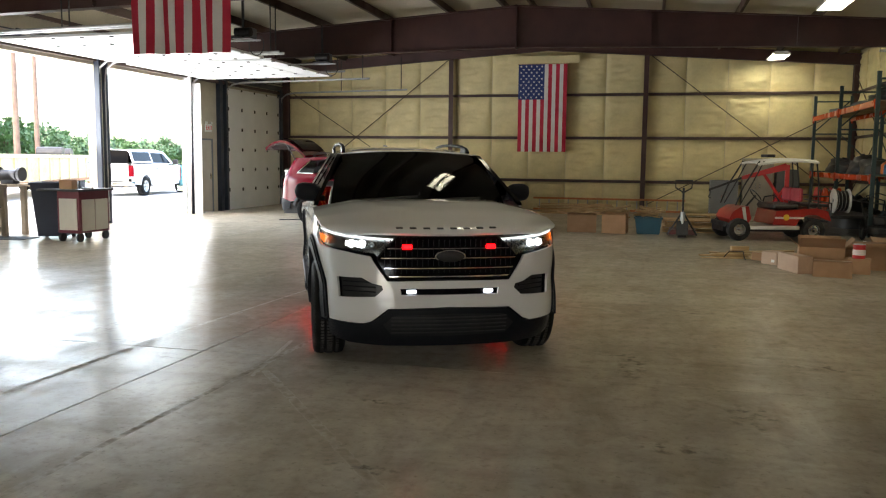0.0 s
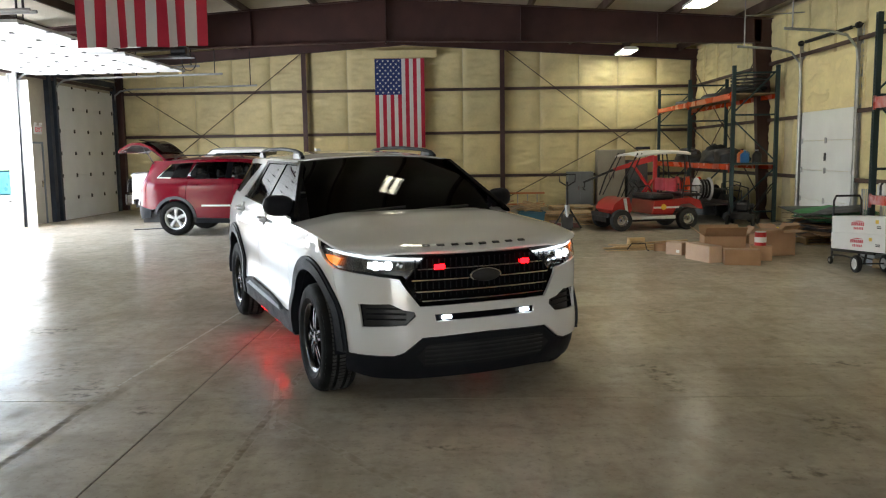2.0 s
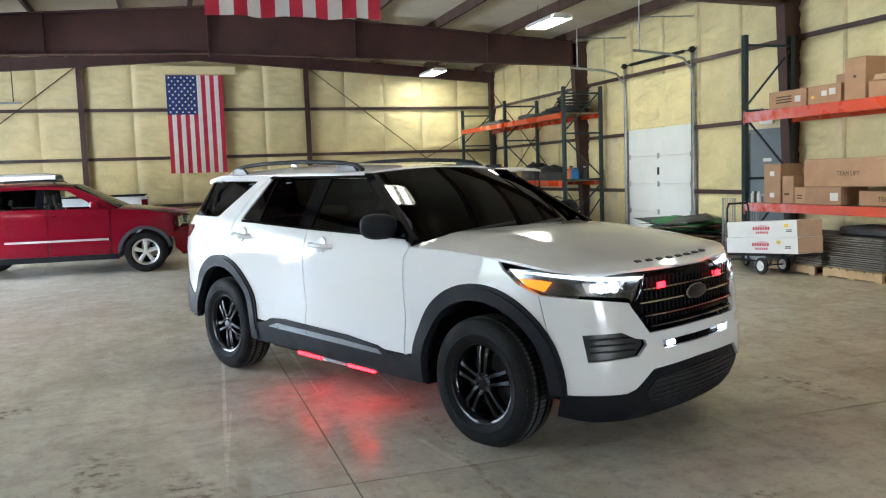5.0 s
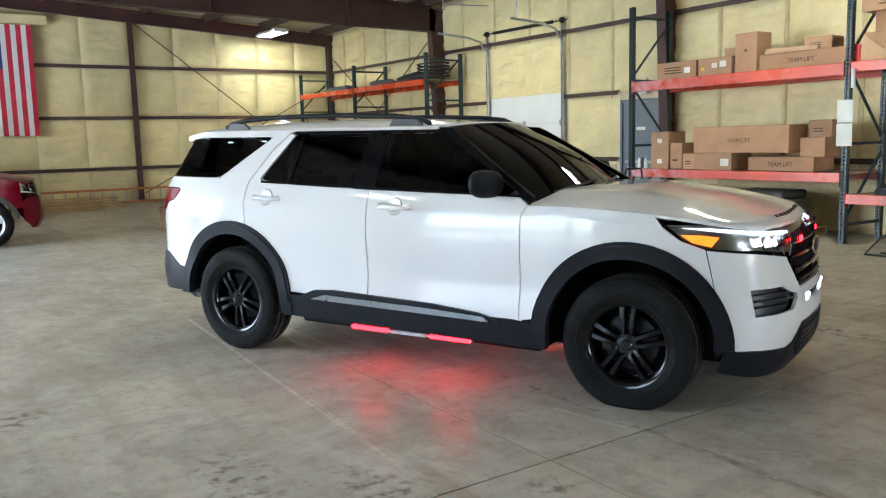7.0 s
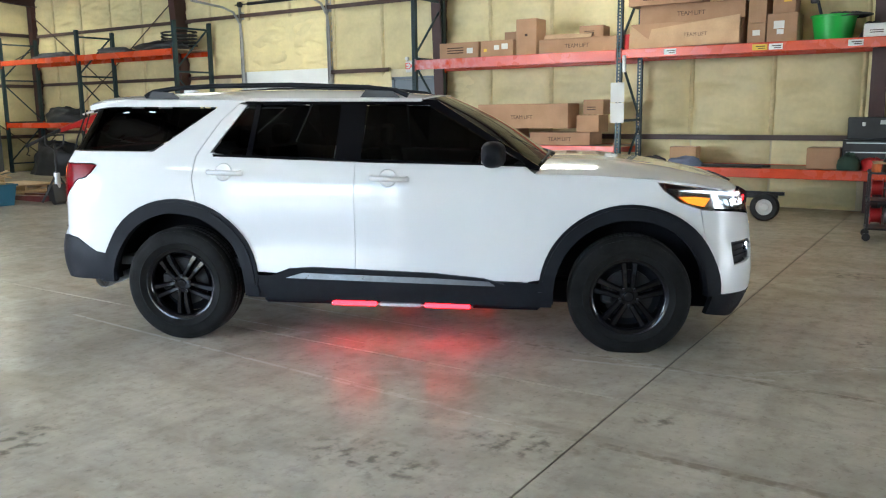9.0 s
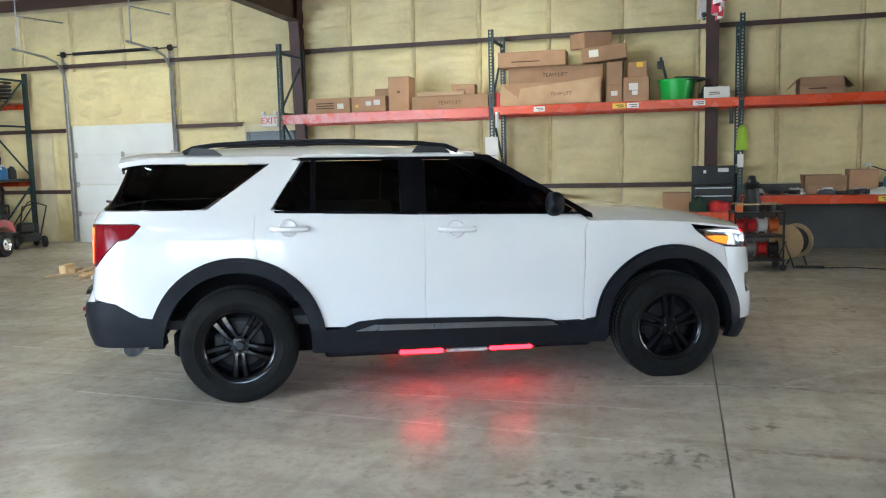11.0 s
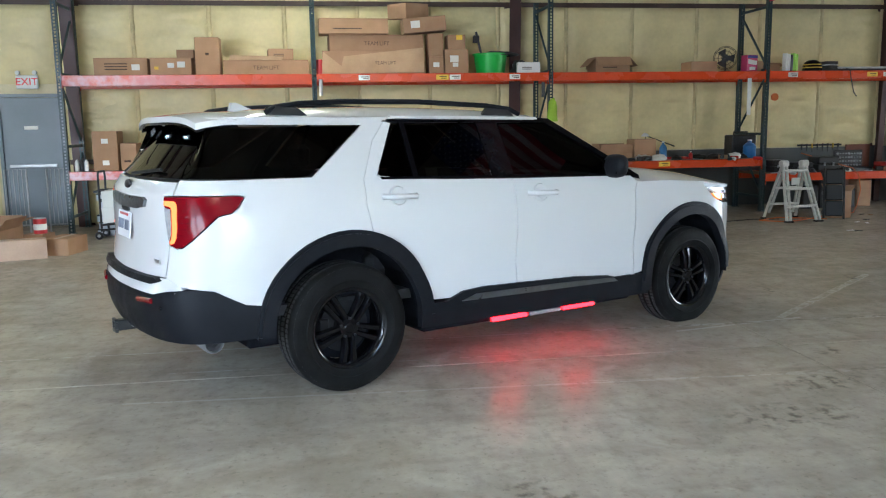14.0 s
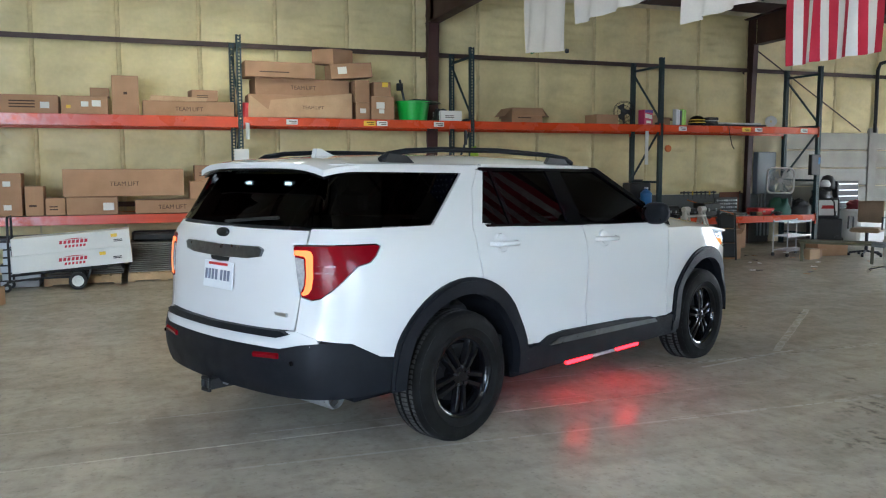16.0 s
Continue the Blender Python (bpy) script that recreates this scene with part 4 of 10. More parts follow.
        # straight foot that meets the sill or the bumper
        for xa, xb in ((cx - RA - 0.01, cx - 0.478), (cx + 0.478, cx + RA + 0.01)):
            foot_low = 0.335 if (xa < 0) == (cx > 0) or abs(xa) < 1.1 else 0.40
            both_sides("arch_foot", [(sx(xa), 0.412), (sx(xb), 0.412), (sx(xb), foot_low), (sx(xa), foot_low)], M_clad, out=0.024, gap=0.0, thick=0.05)
    sill = [(sx(-1.02), 0.325), (sx(1.02), 0.31), (sx(1.03), 0.38), (sx(0.955), 0.47), (sx(-0.95), 0.478), (sx(-1.02), 0.40)]
    both_sides("sill_cladding", sill, M_clad, out=0.012, gap=0.0, thick=0.06)
    both_sides("sill_step", [(sx(-0.86), 0.475), (sx(-0.72), 0.53), (sx(-0.55), 0.542), (sx(0.25), 0.522), (sx(0.58), 0.495), (sx(0.72), 0.46), (sx(0.55), 0.465), (sx(-0.7), 0.472)], M_clad, out=0.026, gap=0.0, thick=0.05)
    both_sides("sill_trim", [(sx(-0.74), 0.468), (sx(0.66), 0.448), (sx(0.62), 0.477), (sx(0.2), 0.492), (sx(-0.62), 0.505)], M_trim, out=0.032, gap=0.0, thick=0.01, label="bright sill strip")
    # front bumper and face
    grille = [(0.0, 1.035), (sf(0.40), 1.03), (sf(0.45), 0.985), (sf(0.56), 0.865), (sf(0.46), 0.735), (0.0, 0.725)]
    lamp = [(sf(0.42), 1.035), (sf(0.62), 1.045), (sf(0.80), 1.06), (sx(1.94), 1.085), (sx(1.72), 1.08), (sx(1.82), 1.0), (sx(1.95), 0.955), (sf(0.80), 0.94), (sf(0.58), 0.915), (sf(0.555), 0.89), (sf(0.465), 0.985)]
    pocket = [(sf(0.50), 0.655), (sf(0.56), 0.60), (sf(0.82), 0.585), (sf(0.84), 0.735), (sf(0.66), 0.74), (sf(0.58), 0.70), (sf(0.51), 0.685)]
    slot_r = [(0.0, 0.664), (sf(0.375), 0.664), (sf(0.365), 0.614), (0.0, 0.614)]
    # the slot splits the bumper's middle into an upper bar and the body below it
    upper = [(0.0, 0.72), (sf(0.47), 0.715), (sf(0.44), 0.662), (0.0, 0.662)]
    main = [(sf(0.47), 0.715), (sf(0.58), 0.86), (sf(0.60), 0.895), (sf(0.80), 0.925), (sx(1.936), 0.950), (sx(1.987), 0.72)]
    main += [(sx(x), z) for x, z in arc(WF, WZ + 0.02, RA, 33, 6, 8)]
    main += [(sf(0.90), 0.405), (sf(0.64), 0.40), (sf(0.58), 0.42), (sf(0.46), 0.515), (0.0, 0.525), (0.0, 0.616), (sf(0.365), 0.616), (sf(0.375), 0.662), (sf(0.44), 0.662)]
    fb = part("front_bumper", S.panel(main, (pocket,), gap=0.0, both=True), M_paint, car, smooth=32)
    part("bumper_bar", S.panel(upper, gap=0.0, both=True), M_paint, fb, smooth=32)
    gr = part("grille", S.panel(grille, out=-0.035, gap=0.0, both=True), M_gloss, car, "gloss black grille with thin bright bars", smooth=32)
    for z, w in ((0.955, 0.485), (0.885, 0.53), (0.812, 0.505), (0.752, 0.465)):
        part("grille_bar", S.panel([(0.0, z - 0.011), (sf(w), z - 0.011), (sf(w), z + 0.011), (0.0, z + 0.011)], out=-0.004, gap=0.0, both=True), M_gloss, gr, smooth=32)
        part("bright_strip", S.panel([(0.0, z - 0.004), (sf(w - 0.01), z - 0.004), (sf(w - 0.01), z + 0.003), (0.0, z + 0.003)], out=0.001, gap=0.0, both=True, thick=0.004), M_chrome, gr)
    mesh_g = Shape()
    for i in range(-12, 13):
        y = i * 0.04
        p = S.at(sf(abs(y)), 0.88, -0.02)
        mesh_g.box(p[0] - 0.004, p[0] + 0.004, y - 0.003, y + 0.003, 0.74, 1.02)
    part("grille_mesh", mesh_g, M_clad, gr)
    bd = Shape().lathe([(0.0, 0.02), (0.07, 0.02), (0.082, 0.012), (0.085, 0.0)], 28, axis="x")
    p = S.at(0.0, 0.90, 0.004)
    part("badge", bd, M_darkmetal, gr, "plain dark oval badge", smooth=40, m=pose(p[0], 0, 0.90) @ Matrix.Diagonal((1, 1.3, 0.52, 1)))
    part("badge_rim", Shape().lathe([(0.085, 0.0), (0.09, 0.008), (0.082, 0.014)], 28, axis="x"), M_chrome, gr, smooth=40, m=pose(p[0], 0, 0.90) @ Matrix.Diagonal((1, 1.3, 0.52, 1)))
    # warning lamps
    for y in (-0.315, 0.315):
        q = S.at(sf(abs(y)), 0.968, 0.0)
        part("warning_lamp", Shape().box(q[0] - 0.01, q[0] + 0.012, y - 0.038, y + 0.038, 0.95, 0.984, 0.006), M_redled, gr, "lit red warning lamp")
        q = S.at(sf(0.29), 0.64, -0.01)
        yy = 0.29 if y > 0 else -0.29
        part("warning_lamp", Shape().box(q[0] - 0.01, q[0] + 0.012, yy - 0.036, yy + 0.036, 0.626, 0.653, 0.006), M_whiteled, fb, "lit white warning lamp")
    part("slot_back", S.panel(slot_r, out=-0.035, gap=0.0, both=True), M_gloss, fb)
    both_sides("bumper_pocket", [(a, b) for a, b in pocket], M_black, out=-0.05, gap=-0.012, thick=0.03)
    for mi in (1, -1):
        pk = Shape()
        for z in (0.63, 0.665, 0.70):
            a, b = S.at(sf(0.56), z, -0.03), S.at(sf(0.81), z, -0.03)
            pk.tube([(a[0], mi * a[1], z), (b[0], mi * b[1], z)], 0.006, 6)
        part("pocket_fin", pk, M_clad, fb)
    valance = [(0.0, 0.515), (sf(0.45), 0.505), (sf(0.57), 0.415), (sf(0.63), 0.39), (sf(0.90), 0.395), (sx(2.05), 0.41), (sx(2.02), 0.27), (sf(0.80), 0.235), (sf(0.5), 0.215), (0.0, 0.21)]
    va = part("valance", S.panel(valance, out=-0.012, gap=0.0, both=True, thick=0.05), M_clad, car, "black lower bumper", smooth=32)
    # no opening is cut: the shade inside the intake is this panel's near-black colour
    part("intake", S.panel([(0.0, 0.47), (sf(0.42), 0.46), (sf(0.5), 0.39), (sf(0.44), 0.31), (0.0, 0.30)], out=-0.006, gap=0.0, both=True), M_hole, va)
    for z in (0.33, 0.36, 0.39, 0.42, 0.445):
        part("intake_slat", S.panel([(0.0, z - 0.005), (sf(0.44), z - 0.005), (sf(0.44), z + 0.005), (0.0, z + 0.005)], out=0.0, gap=0.0, both=True, thick=0.006), M_black, va)
    # headlamps
    for mi in (False, True):
        g = -1 if mi else 1
        hl = part("headlamp", S.panel(lamp, out=-0.03, gap=0.002, mirror=mi), M_lampback, car, smooth=32)
        part("lens", S.panel(lamp, out=0.001, gap=0.003, thick=0.006, mirror=mi), M_clear, hl, "clear headlamp lens", smooth=32)
        part("daytime_strip", S.panel([(sf(0.43), 1.022), (sf(0.62), 1.032), (sf(0.80), 1.046), (sx(1.93), 1.07), (sx(1.80), 1.068), (sx(1.93), 1.055), (sf(0.80), 1.028), (sf(0.62), 1.014), (sf(0.44), 1.008)], out=-0.016, gap=0.0, mirror=mi, thick=0.008), M_drl, hl, "lit daytime strip")
        for y, r, on in ((0.76, 0.032, True), (0.68, 0.032, True), (0.60, 0.022, False)):
            q = S.at(sf(y), 0.985, -0.022)
            at = pose(q[0], g * q[1], 0.985, 0, 0, -g * 12)
            pj = part("projector", Shape().lathe([(r * 0.78, 0.0), (r * 0.95, 0.016), (r * 1.08, 0.014), (r, -0.02)], 18, axis="x"), M_chrome, hl, smooth=50, m=at)
            part("bulb", Shape().lathe([(0.0, 0.003), (r * 0.5, 0.002), (r * 0.8, 0.0)], 18, axis="x"), M_headled if on else M_lampback, pj, "lit white bulb" if on else "", smooth=50)
        part("led_module", S.panel([(sf(0.655), 0.962), (sf(0.80), 0.968), (sf(0.80), 1.006), (sf(0.655), 1.0)], out=-0.012, gap=0.0, mirror=mi, thick=0.006), M_headled, hl, "lit white lamp module", smooth=32)
        part("reflector", S.panel([(sf(0.56), 0.945), (sf(0.82), 0.955), (sf(0.84), 1.015), (sf(0.56), 1.0)], out=-0.026, gap=0.0, mirror=mi, thick=0.004), M_chrome, hl)
        part("side_marker", S.panel([(sx(1.96), 0.968), (sx(1.86), 0.99), (sx(1.80), 1.03), (sx(1.90), 1.03), (sx(2.0), 1.02)], out=-0.014, gap=0.0, mirror=mi, thick=0.008), M_amber, hl, "lit amber marker")
    # hood
    xc = smooth_table([(0.7, 1.235), (1.0, 1.25), (1.35, 1.25), (1.75, 1.20), (2.05, 1.135), (2.25, 1.085), (2.36, 1.05)], 0.15)

    def hood(u, v):
        w = 2 * v - 1
        a = abs(w)
        xe = 0.90 + (2.035 - 0.90) * u
        se = SUV.sx(min(xe, 1.9)) if xe < 1.9 else SUV.sf(0.80) + (SUV.sx(1.9) - SUV.sf(0.80)) * (2.035 - xe) / 0.135
        ye = -SUV.at(se, hood_edge(xe))[1] - 0.004
        lead = SUV.at(SUV.sf(min(a * 0.80, 0.80)), 1.05)[0] - 0.006
        x = 0.90 + 0.12 * (1 - a * a) + (lead - 0.90 - 0.12 * (1 - a * a)) * u
        zc = xc(x) - 0.002
        z = zc - (zc - hood_edge(xe) - 0.002) * a ** 3.2
        # two soft ridges that run to the nose
        z += 0.010 * math.exp(-((a - 0.62) / 0.13) ** 2) * (1 - u) ** 0.5
        z -= 0.022 * max(0.0, (u - 0.93) / 0.07) ** 2
        return (x, w * ye, z)
    hd = part("hood", sheet(hood, 34, 36, 0.015), M_paint, car, smooth=40)
    for i in range(8):
        y = -0.36 + i * 0.72 / 7
        u, v = 0.955, 0.5 + y / (2 * 0.84)
        q = hood(u, v)
        part("letter_block", Shape().box(-0.012, 0.012, -0.026, 0.026, -0.002, 0.006, 0.002), M_darkmetal, hd, m=pose(q[0], y, q[2] + 0.002, 0, 18, 0))
    # windscreen, cowl, roof
    def screen(u, v):
        w = 2 * v - 1
        k = 1 - w * w
        x = (0.885 + 0.13 * k) * (1 - u) + (0.13 + 0.09 * k) * u + 0.02 * math.sin(math.pi * u)
        ye = 0.805 * (1 - u) + 0.695 * u
        z = (1.188 + 0.03 * k) * (1 - u) + (1.632 + 0.038 * k) * u + 0.03 * math.sin(math.pi * u)
        return (x, w * ye, z)
    part("windscreen", sheet(screen, 20, 24, 0.006), M_wind, car, "dark windscreen", smooth=40)
    part("cowl", sheet(lambda u, v: (0.86 + 0.09 * u + 0.13 * (1 - (2 * v - 1) ** 2), (2 * v - 1) * 0.83, 1.165 + 0.02 * (1 - (2 * v - 1) ** 2)), 4, 16, 0.02), M_black, car, smooth=40)
    for g in (1, -1):
        pts = [screen(0.02 + 0.05 * t, 0.5 + g * (0.05 + 0.30 * t) if g > 0 else 0.45 - 0.05 + 0.38 * t - 0.30) for t in (0, 0.5, 1)]
        part("wiper", Shape().tube([(x + 0.015, y, z + 0.012) for x, y, z in pts], 0.009, 6), M_black, car)
    zr = smooth_table([(-2.3, 1.655), (-2.1, 1.675), (-1.7, 1.705), (-0.9, 1.722), (-0.2, 1.708), (0.2, 1.672)], 0.3)

    def roof(u, v):
        w = 2 * v - 1
        k = 1 - w * w
        x0 = 0.13 + 0.09 * k
        x1 = -2.10 - 0.06 * k
        x = x0 + (x1 - x0) * u
        edge = np.interp(x, [-2.2, -2.0, -1.0, 0.2], [0.635, 0.665, 0.675, 0.690])
        zc = zr(x)
        ze = 1.642 if x < -0.1 else 1.642 - 0.008 * (x + 0.1) / 0.3
        z = zc - (zc - ze) * abs(w) ** 4.0
        return (x, w * float(edge), z)
    rf_ = part("roof", sheet(roof, 40, 24, 0.02), M_paint, car, smooth=40)
    both_sides("roof_side", [(sx(0.14), 1.627), (sx(-1.06), 1.634), (sx(-1.06), 1.652), (sx(0.14), 1.645)], M_paint, gap=0.0, thick=0.03)
    for g in (1, -1):
        rl = part("roof_rail", Shape().tube([(0.03, g * 0.632, 1.665), (-0.05, g * 0.628, 1.70), (-0.25, g * 0.625, 1.722), (-0.8, g * 0.62, 1.742), (-1.35, g * 0.62, 1.738), (-1.65, g * 0.622, 1.722), (-1.80, g * 0.625, 1.70), (-1.86, g * 0.628, 1.668)], 0.017, 10), M_clad, car, "black roof rail", smooth=50)
        for a, b in ((-0.30, -0.02), (-1.84, -1.60)):
            part("rail_foot", Shape().prism([(a, 1.655), (b, 1.65), (b - 0.05 if b > -1 else b - 0.06, 1.695), (a + 0.04, 1.705)], "y", g * 0.63 - 0.014, g * 0.63 + 0.014), M_black, rl)
    part("antenna_fin", Shape().prism([(-1.66, 1.69), (-1.73, 1.707), (-1.82, 1.744), (-1.85, 1.744), (-1.865, 1.69)], "y", -0.022, 0.022), M_paint, car, smooth=25)

    def spoiler(u, v):
        w = 2 * v - 1
        x = -2.05 - 0.23 * u - 0.05 * (1 - w * w) * (0.4 + 0.6 * u)
        return (x, w * (0.672 - 0.03 * u), 1.668 + 0.012 * (1 - abs(w) ** 4) - 0.028 * u * u - 0.035 * abs(w) ** 5)
    sp = part("spoiler", sheet(spoiler, 8, 20, 0.035), M_paint, car, smooth=40)
    part("spoiler_underside", sheet(lambda u, v: (spoiler(u, v)[0] + 0.012, spoiler(u, v)[1] * 0.97, spoiler(u, v)[2] - 0.038), 6, 12, 0.012), M_gloss, sp)
    # liftgate
    E = S.end
    gate = part("liftgate", S.panel([(E, 0.735), (sr(0.665), 0.755), (5.745, 0.935), (5.78, 1.12), (5.80, 1.209), (5.705, 1.213), (sr(0.735), 1.24), (sr(0.73), 1.285), (E, 1.285)], both=True), M_paint, car, smooth=32)
    part("rear_window", S.panel([(E, 1.295), (sr(0.735), 1.30), (sr(0.69), 1.36), (sr(0.59), 1.625), (E, 1.635)], out=-0.002, both=True, thick=0.006), M_tint, gate, "dark tinted rear glass", smooth=32)
    part("gate_trim", S.panel([(E, 1.115), (sr(0.30), 1.12), (sr(0.40), 1.135), (sr(0.42), 1.175), (sr(0.38), 1.19), (E, 1.185)], out=0.016, gap=0.0, both=True), M_trim, gate, "brushed metal strip", smooth=32)
    part("gate_handle", S.panel([(E, 1.085), (sr(0.09), 1.09), (sr(0.10), 1.112), (E, 1.112)], out=0.006, gap=0.0, both=True), M_black, gate)
    q = S.at(E, 1.005, 0.014)
    pl = part("number_plate", Shape().box(-0.004, 0.004, -0.155, 0.155, -0.078, 0.078, 0.002), M_plate, gate, "white licence plate with plain bars", m=pose(q[0], 0, 1.005, 0, 6, 0))
    for y in (-0.125, -0.088, -0.051, 0.005, 0.042, 0.079, 0.112):
        part("plate_bar", Shape().box(-0.008, -0.004, y, y + 0.020, -0.030, 0.030), M_platebar, pl)
    part("plate_bar", Shape().box(-0.008, -0.004, -0.10, 0.10, 0.055, 0.07), M_red, pl)
    part("badge", Shape().lathe([(0.0, -0.014), (0.045, -0.012), (0.052, 0.0)], 20, axis="x"), M_darkmetal, gate, "plain dark oval badge", smooth=40, m=pose(S.at(E, 1.25)[0], 0, 1.25, 0, 14, 0) @ Matrix.Diagonal((1, 1.25, 0.55, 1)))
    a = S.at(sr(0.56), 0.83, 0.003)
    part("model_badge", Shape().box(a[0] - 0.004, a[0] + 0.006, a[1] - 0.06, a[1] + 0.06, 0.825, 0.845), M_alloy, gate)
    part("rear_wiper", Shape().tube([(S.at(E, 1.31, 0.03)[0], 0.02, 1.31), (S.at(sr(0.2), 1.34, 0.02)[0], -0.2, 1.33), (S.at(sr(0.4), 1.34, 0.02)[0], -0.42, 1.345)], 0.01, 6), M_black, gate)
    for y in (0.19, -0.22):
        b = S.at(sr(0.17), 1.53, -0.03)
        lampbox = part("warning_lamp", Shape().box(b[0] + 0.004, b[0] + 0.05, y - 0.075, y + 0.075, 1.508, 1.548, 0.006), M_black, gate, "warning lamp behind the rear glass")
        part("lit_bulb", Shape().box(b[0] - 0.004, b[0] + 0.006, y - 0.03, y + 0.03, 1.52, 1.538, 0.003), M_rearled, lampbox, "lit white bulb")
    # tail lamps
    tail = [(5.735, 0.94), (5.66, 0.925), (5.60, 0.935), (5.522, 0.98), (5.46, 1.03), (5.373, 1.105), (5.30, 1.12), (5.262, 1.15), (5.225, 1.198), (5.25, 1.208), (5.5, 1.21), (5.79, 1.205), (5.797, 1.19), (5.775, 1.12)]
    glow_c = [(5.787, 1.182), (5.69, 1.184), (5.662, 1.176), (5.648, 1.155), (5.645, 1.04), (5.656, 0.985), (5.682, 0.955), (5.718, 0.944), (5.73, 0.956), (5.712, 0.972), (5.70, 1.0), (5.694, 1.05), (5.698, 1.135), (5.71, 1.152), (5.787, 1.158)]
    for mi in (False, True):
        tl = part("tail_lamp", S.panel(tail, out=0.004, gap=0.001, mirror=mi), M_redlens, car, "red tail lamp with a lit bar", smooth=32)
        part("light_bar", S.panel(glow_c, out=0.008, gap=0.0, mirror=mi, thick=0.008, step=0.03), M_redglow, tl, "glowing orange-red bar")
        part("reversing_lens", S.panel([(5.782, 1.146), (5.716, 1.138), (5.706, 1.06), (5.712, 1.0), (5.734, 0.965), (5.744, 0.97)], out=0.007, gap=0.0, mirror=mi, thick=0.006), M_lensgrey, tl, "clear reversing lens")
        for z in (1.10, 1.065, 1.03, 0.995):
            part("lens_rib", S.panel([(5.635, z), (5.50 + (1.10 - z) * 0.9, z), (5.50 + (1.10 - z) * 0.9, z + 0.006), (5.635, z + 0.006)], out=0.0075, gap=0.0, mirror=mi, thick=0.004), M_redrib, tl)
    # rear bumper
    rb = [(E, 0.655), (sr(0.60), 0.66), (sr(0.72), 0.688), (sr(0.82), 0.70), (sx(-2.31), 0.694), (sx(-2.14), 0.606), (sx(-2.0), 0.586), (sx(-1.98), 0.42), (sx(-2.1), 0.41), (sr(0.75), 0.395), (sr(0.5), 0.387), (E, 0.385)]
    rbp = part("rear_bumper", S.panel(rb, out=0.006, gap=0.0, both=True, thick=0.08), M_clad, car, "grained black rear bumper", smooth=32)
    part("bumper_top", S.panel([(E, 0.65), (sr(0.60), 0.655), (sr(0.72), 0.68), (sr(0.82), 0.685), (sr(0.80), 0.72), (sr(0.69), 0.75), (E, 0.735)], out=0.004, gap=0.0, both=True, thick=0.06), M_paint, rbp, smooth=32)
    part("bumper_step", S.panel([(E, 0.712), (sr(0.58), 0.717), (sr(0.645), 0.735), (sr(0.60), 0.752), (E, 0.745)], out=0.035, gap=0.0, both=True, thick=0.06), M_clad, rbp, "ribbed black step pad", smooth=32)
    for g in (1, -1):
        a, b = S.at(sr(0.42), 0.615, 0.008), S.at(sr(0.60), 0.625, 0.008)
        part("reflector", Shape().tube([(a[0], g * a[1], 0.612), (b[0], g * b[1], 0.622)], 0.017, 6), M_redlens, rbp, "red reflector")
        a = S.at(sr(0.68), 0.59, 0.008)
        part("parking_sensor", Shape().lathe([(0.0, -0.006), (0.011, -0.004), (0.013, 0.004)], 12, axis="x"), M_gloss, rbp, m=pose(a[0], g * a[1], 0.59))
    hb = part("tow_hitch", Shape().box(-2.64, -2.30, -0.032, 0.032, 0.345, 0.41, 0.005), M_black, car, "black square tow receiver")
    part("hitch_mouth", Shape().box(-2.655, -2.635, -0.042, 0.042, 0.335, 0.355, 0.003).box(-2.655, -2.635, -0.042, 0.042, 0.40, 0.42, 0.003).box(-2.655, -2.635, -0.042, -0.027, 0.356, 0.399, 0.003).box(-2.655, -2.635, 0.027, 0.042, 0.356, 0.399, 0.003), M_black, hb)
    part("hitch_pin", Shape().cyl((-2.55, -0.07, 0.375), (-2.55, 0.07, 0.375), 0.009, n=8).tube([(-2.55, 0.07, 0.375), (-2.57, 0.085, 0.35), (-2.60, 0.075, 0.335)], 0.006, 6), M_galv, hb)
    mf = Shape()
    for i in range(12):
        mf.lathe([(0.055, -0.55 + i * 0.045), (0.065, -0.53 + i * 0.045), (0.055, -0.51 + i * 0.045)], 14, axis="y")
    part("muffler", mf.move(pose(-2.25, -0.15, 0.35)), M_galv, car, smooth=60)
    # door handles, mirrors
    for mi, g in ((0, 1), (1, -1)):
        for x0, x1, z, dr in ((-1.27, -1.04, 1.165, rd[mi]), (-0.155, 0.085, 1.135, fd[mi])):
            q = S.at(sx((x0 + x1) / 2), z, 0.0)
            y = g * q[1]
            o = -g
            part("handle", Shape().tube([(x0, y + o * 0.004, z), (x0 + 0.02, y + o * 0.044, z), (x1 - 0.02, y + o * 0.048, z - 0.004), (x1, y + o * 0.006, z - 0.004)], 0.018, 8), M_paint, dr, "body-coloured pull handle", smooth=60)
            xm = (x0 + x1) / 2
            part("handle_cup", Shape().lathe([(0.0, o * 0.001), (0.035, o * 0.002), (0.050, o * 0.009), (0.054, o * 0.010), (0.064, o * -0.006)], 28, axis="y").move(pose(xm - 0.01, y, z, o * 15, 0, 0)), M_paint, dr, smooth=50)
        mb = Shape()
        n1, n2 = 14, 16
        vs = []
        for i in range(n1 + 1):
            u = i / n1
            prof = (max(0.0, 1 - abs(2 * u - 1) ** 3.2)) ** 0.5
            for j in range(n2):
                t = 2 * math.pi * j / n2
                cx, cz = math.cos(t), math.sin(t)
                vs.append((0.66 + (0.075 * prof) * (abs(cx) ** 0.8) * (1 if cx > 0 else -0.75) - 0.05 * u, g * -(0.87 + 0.25 * u), 1.285 + 0.085 * prof * (abs(cz) ** 0.7) * (1 if cz > 0 else -1) + 0.01 * u))
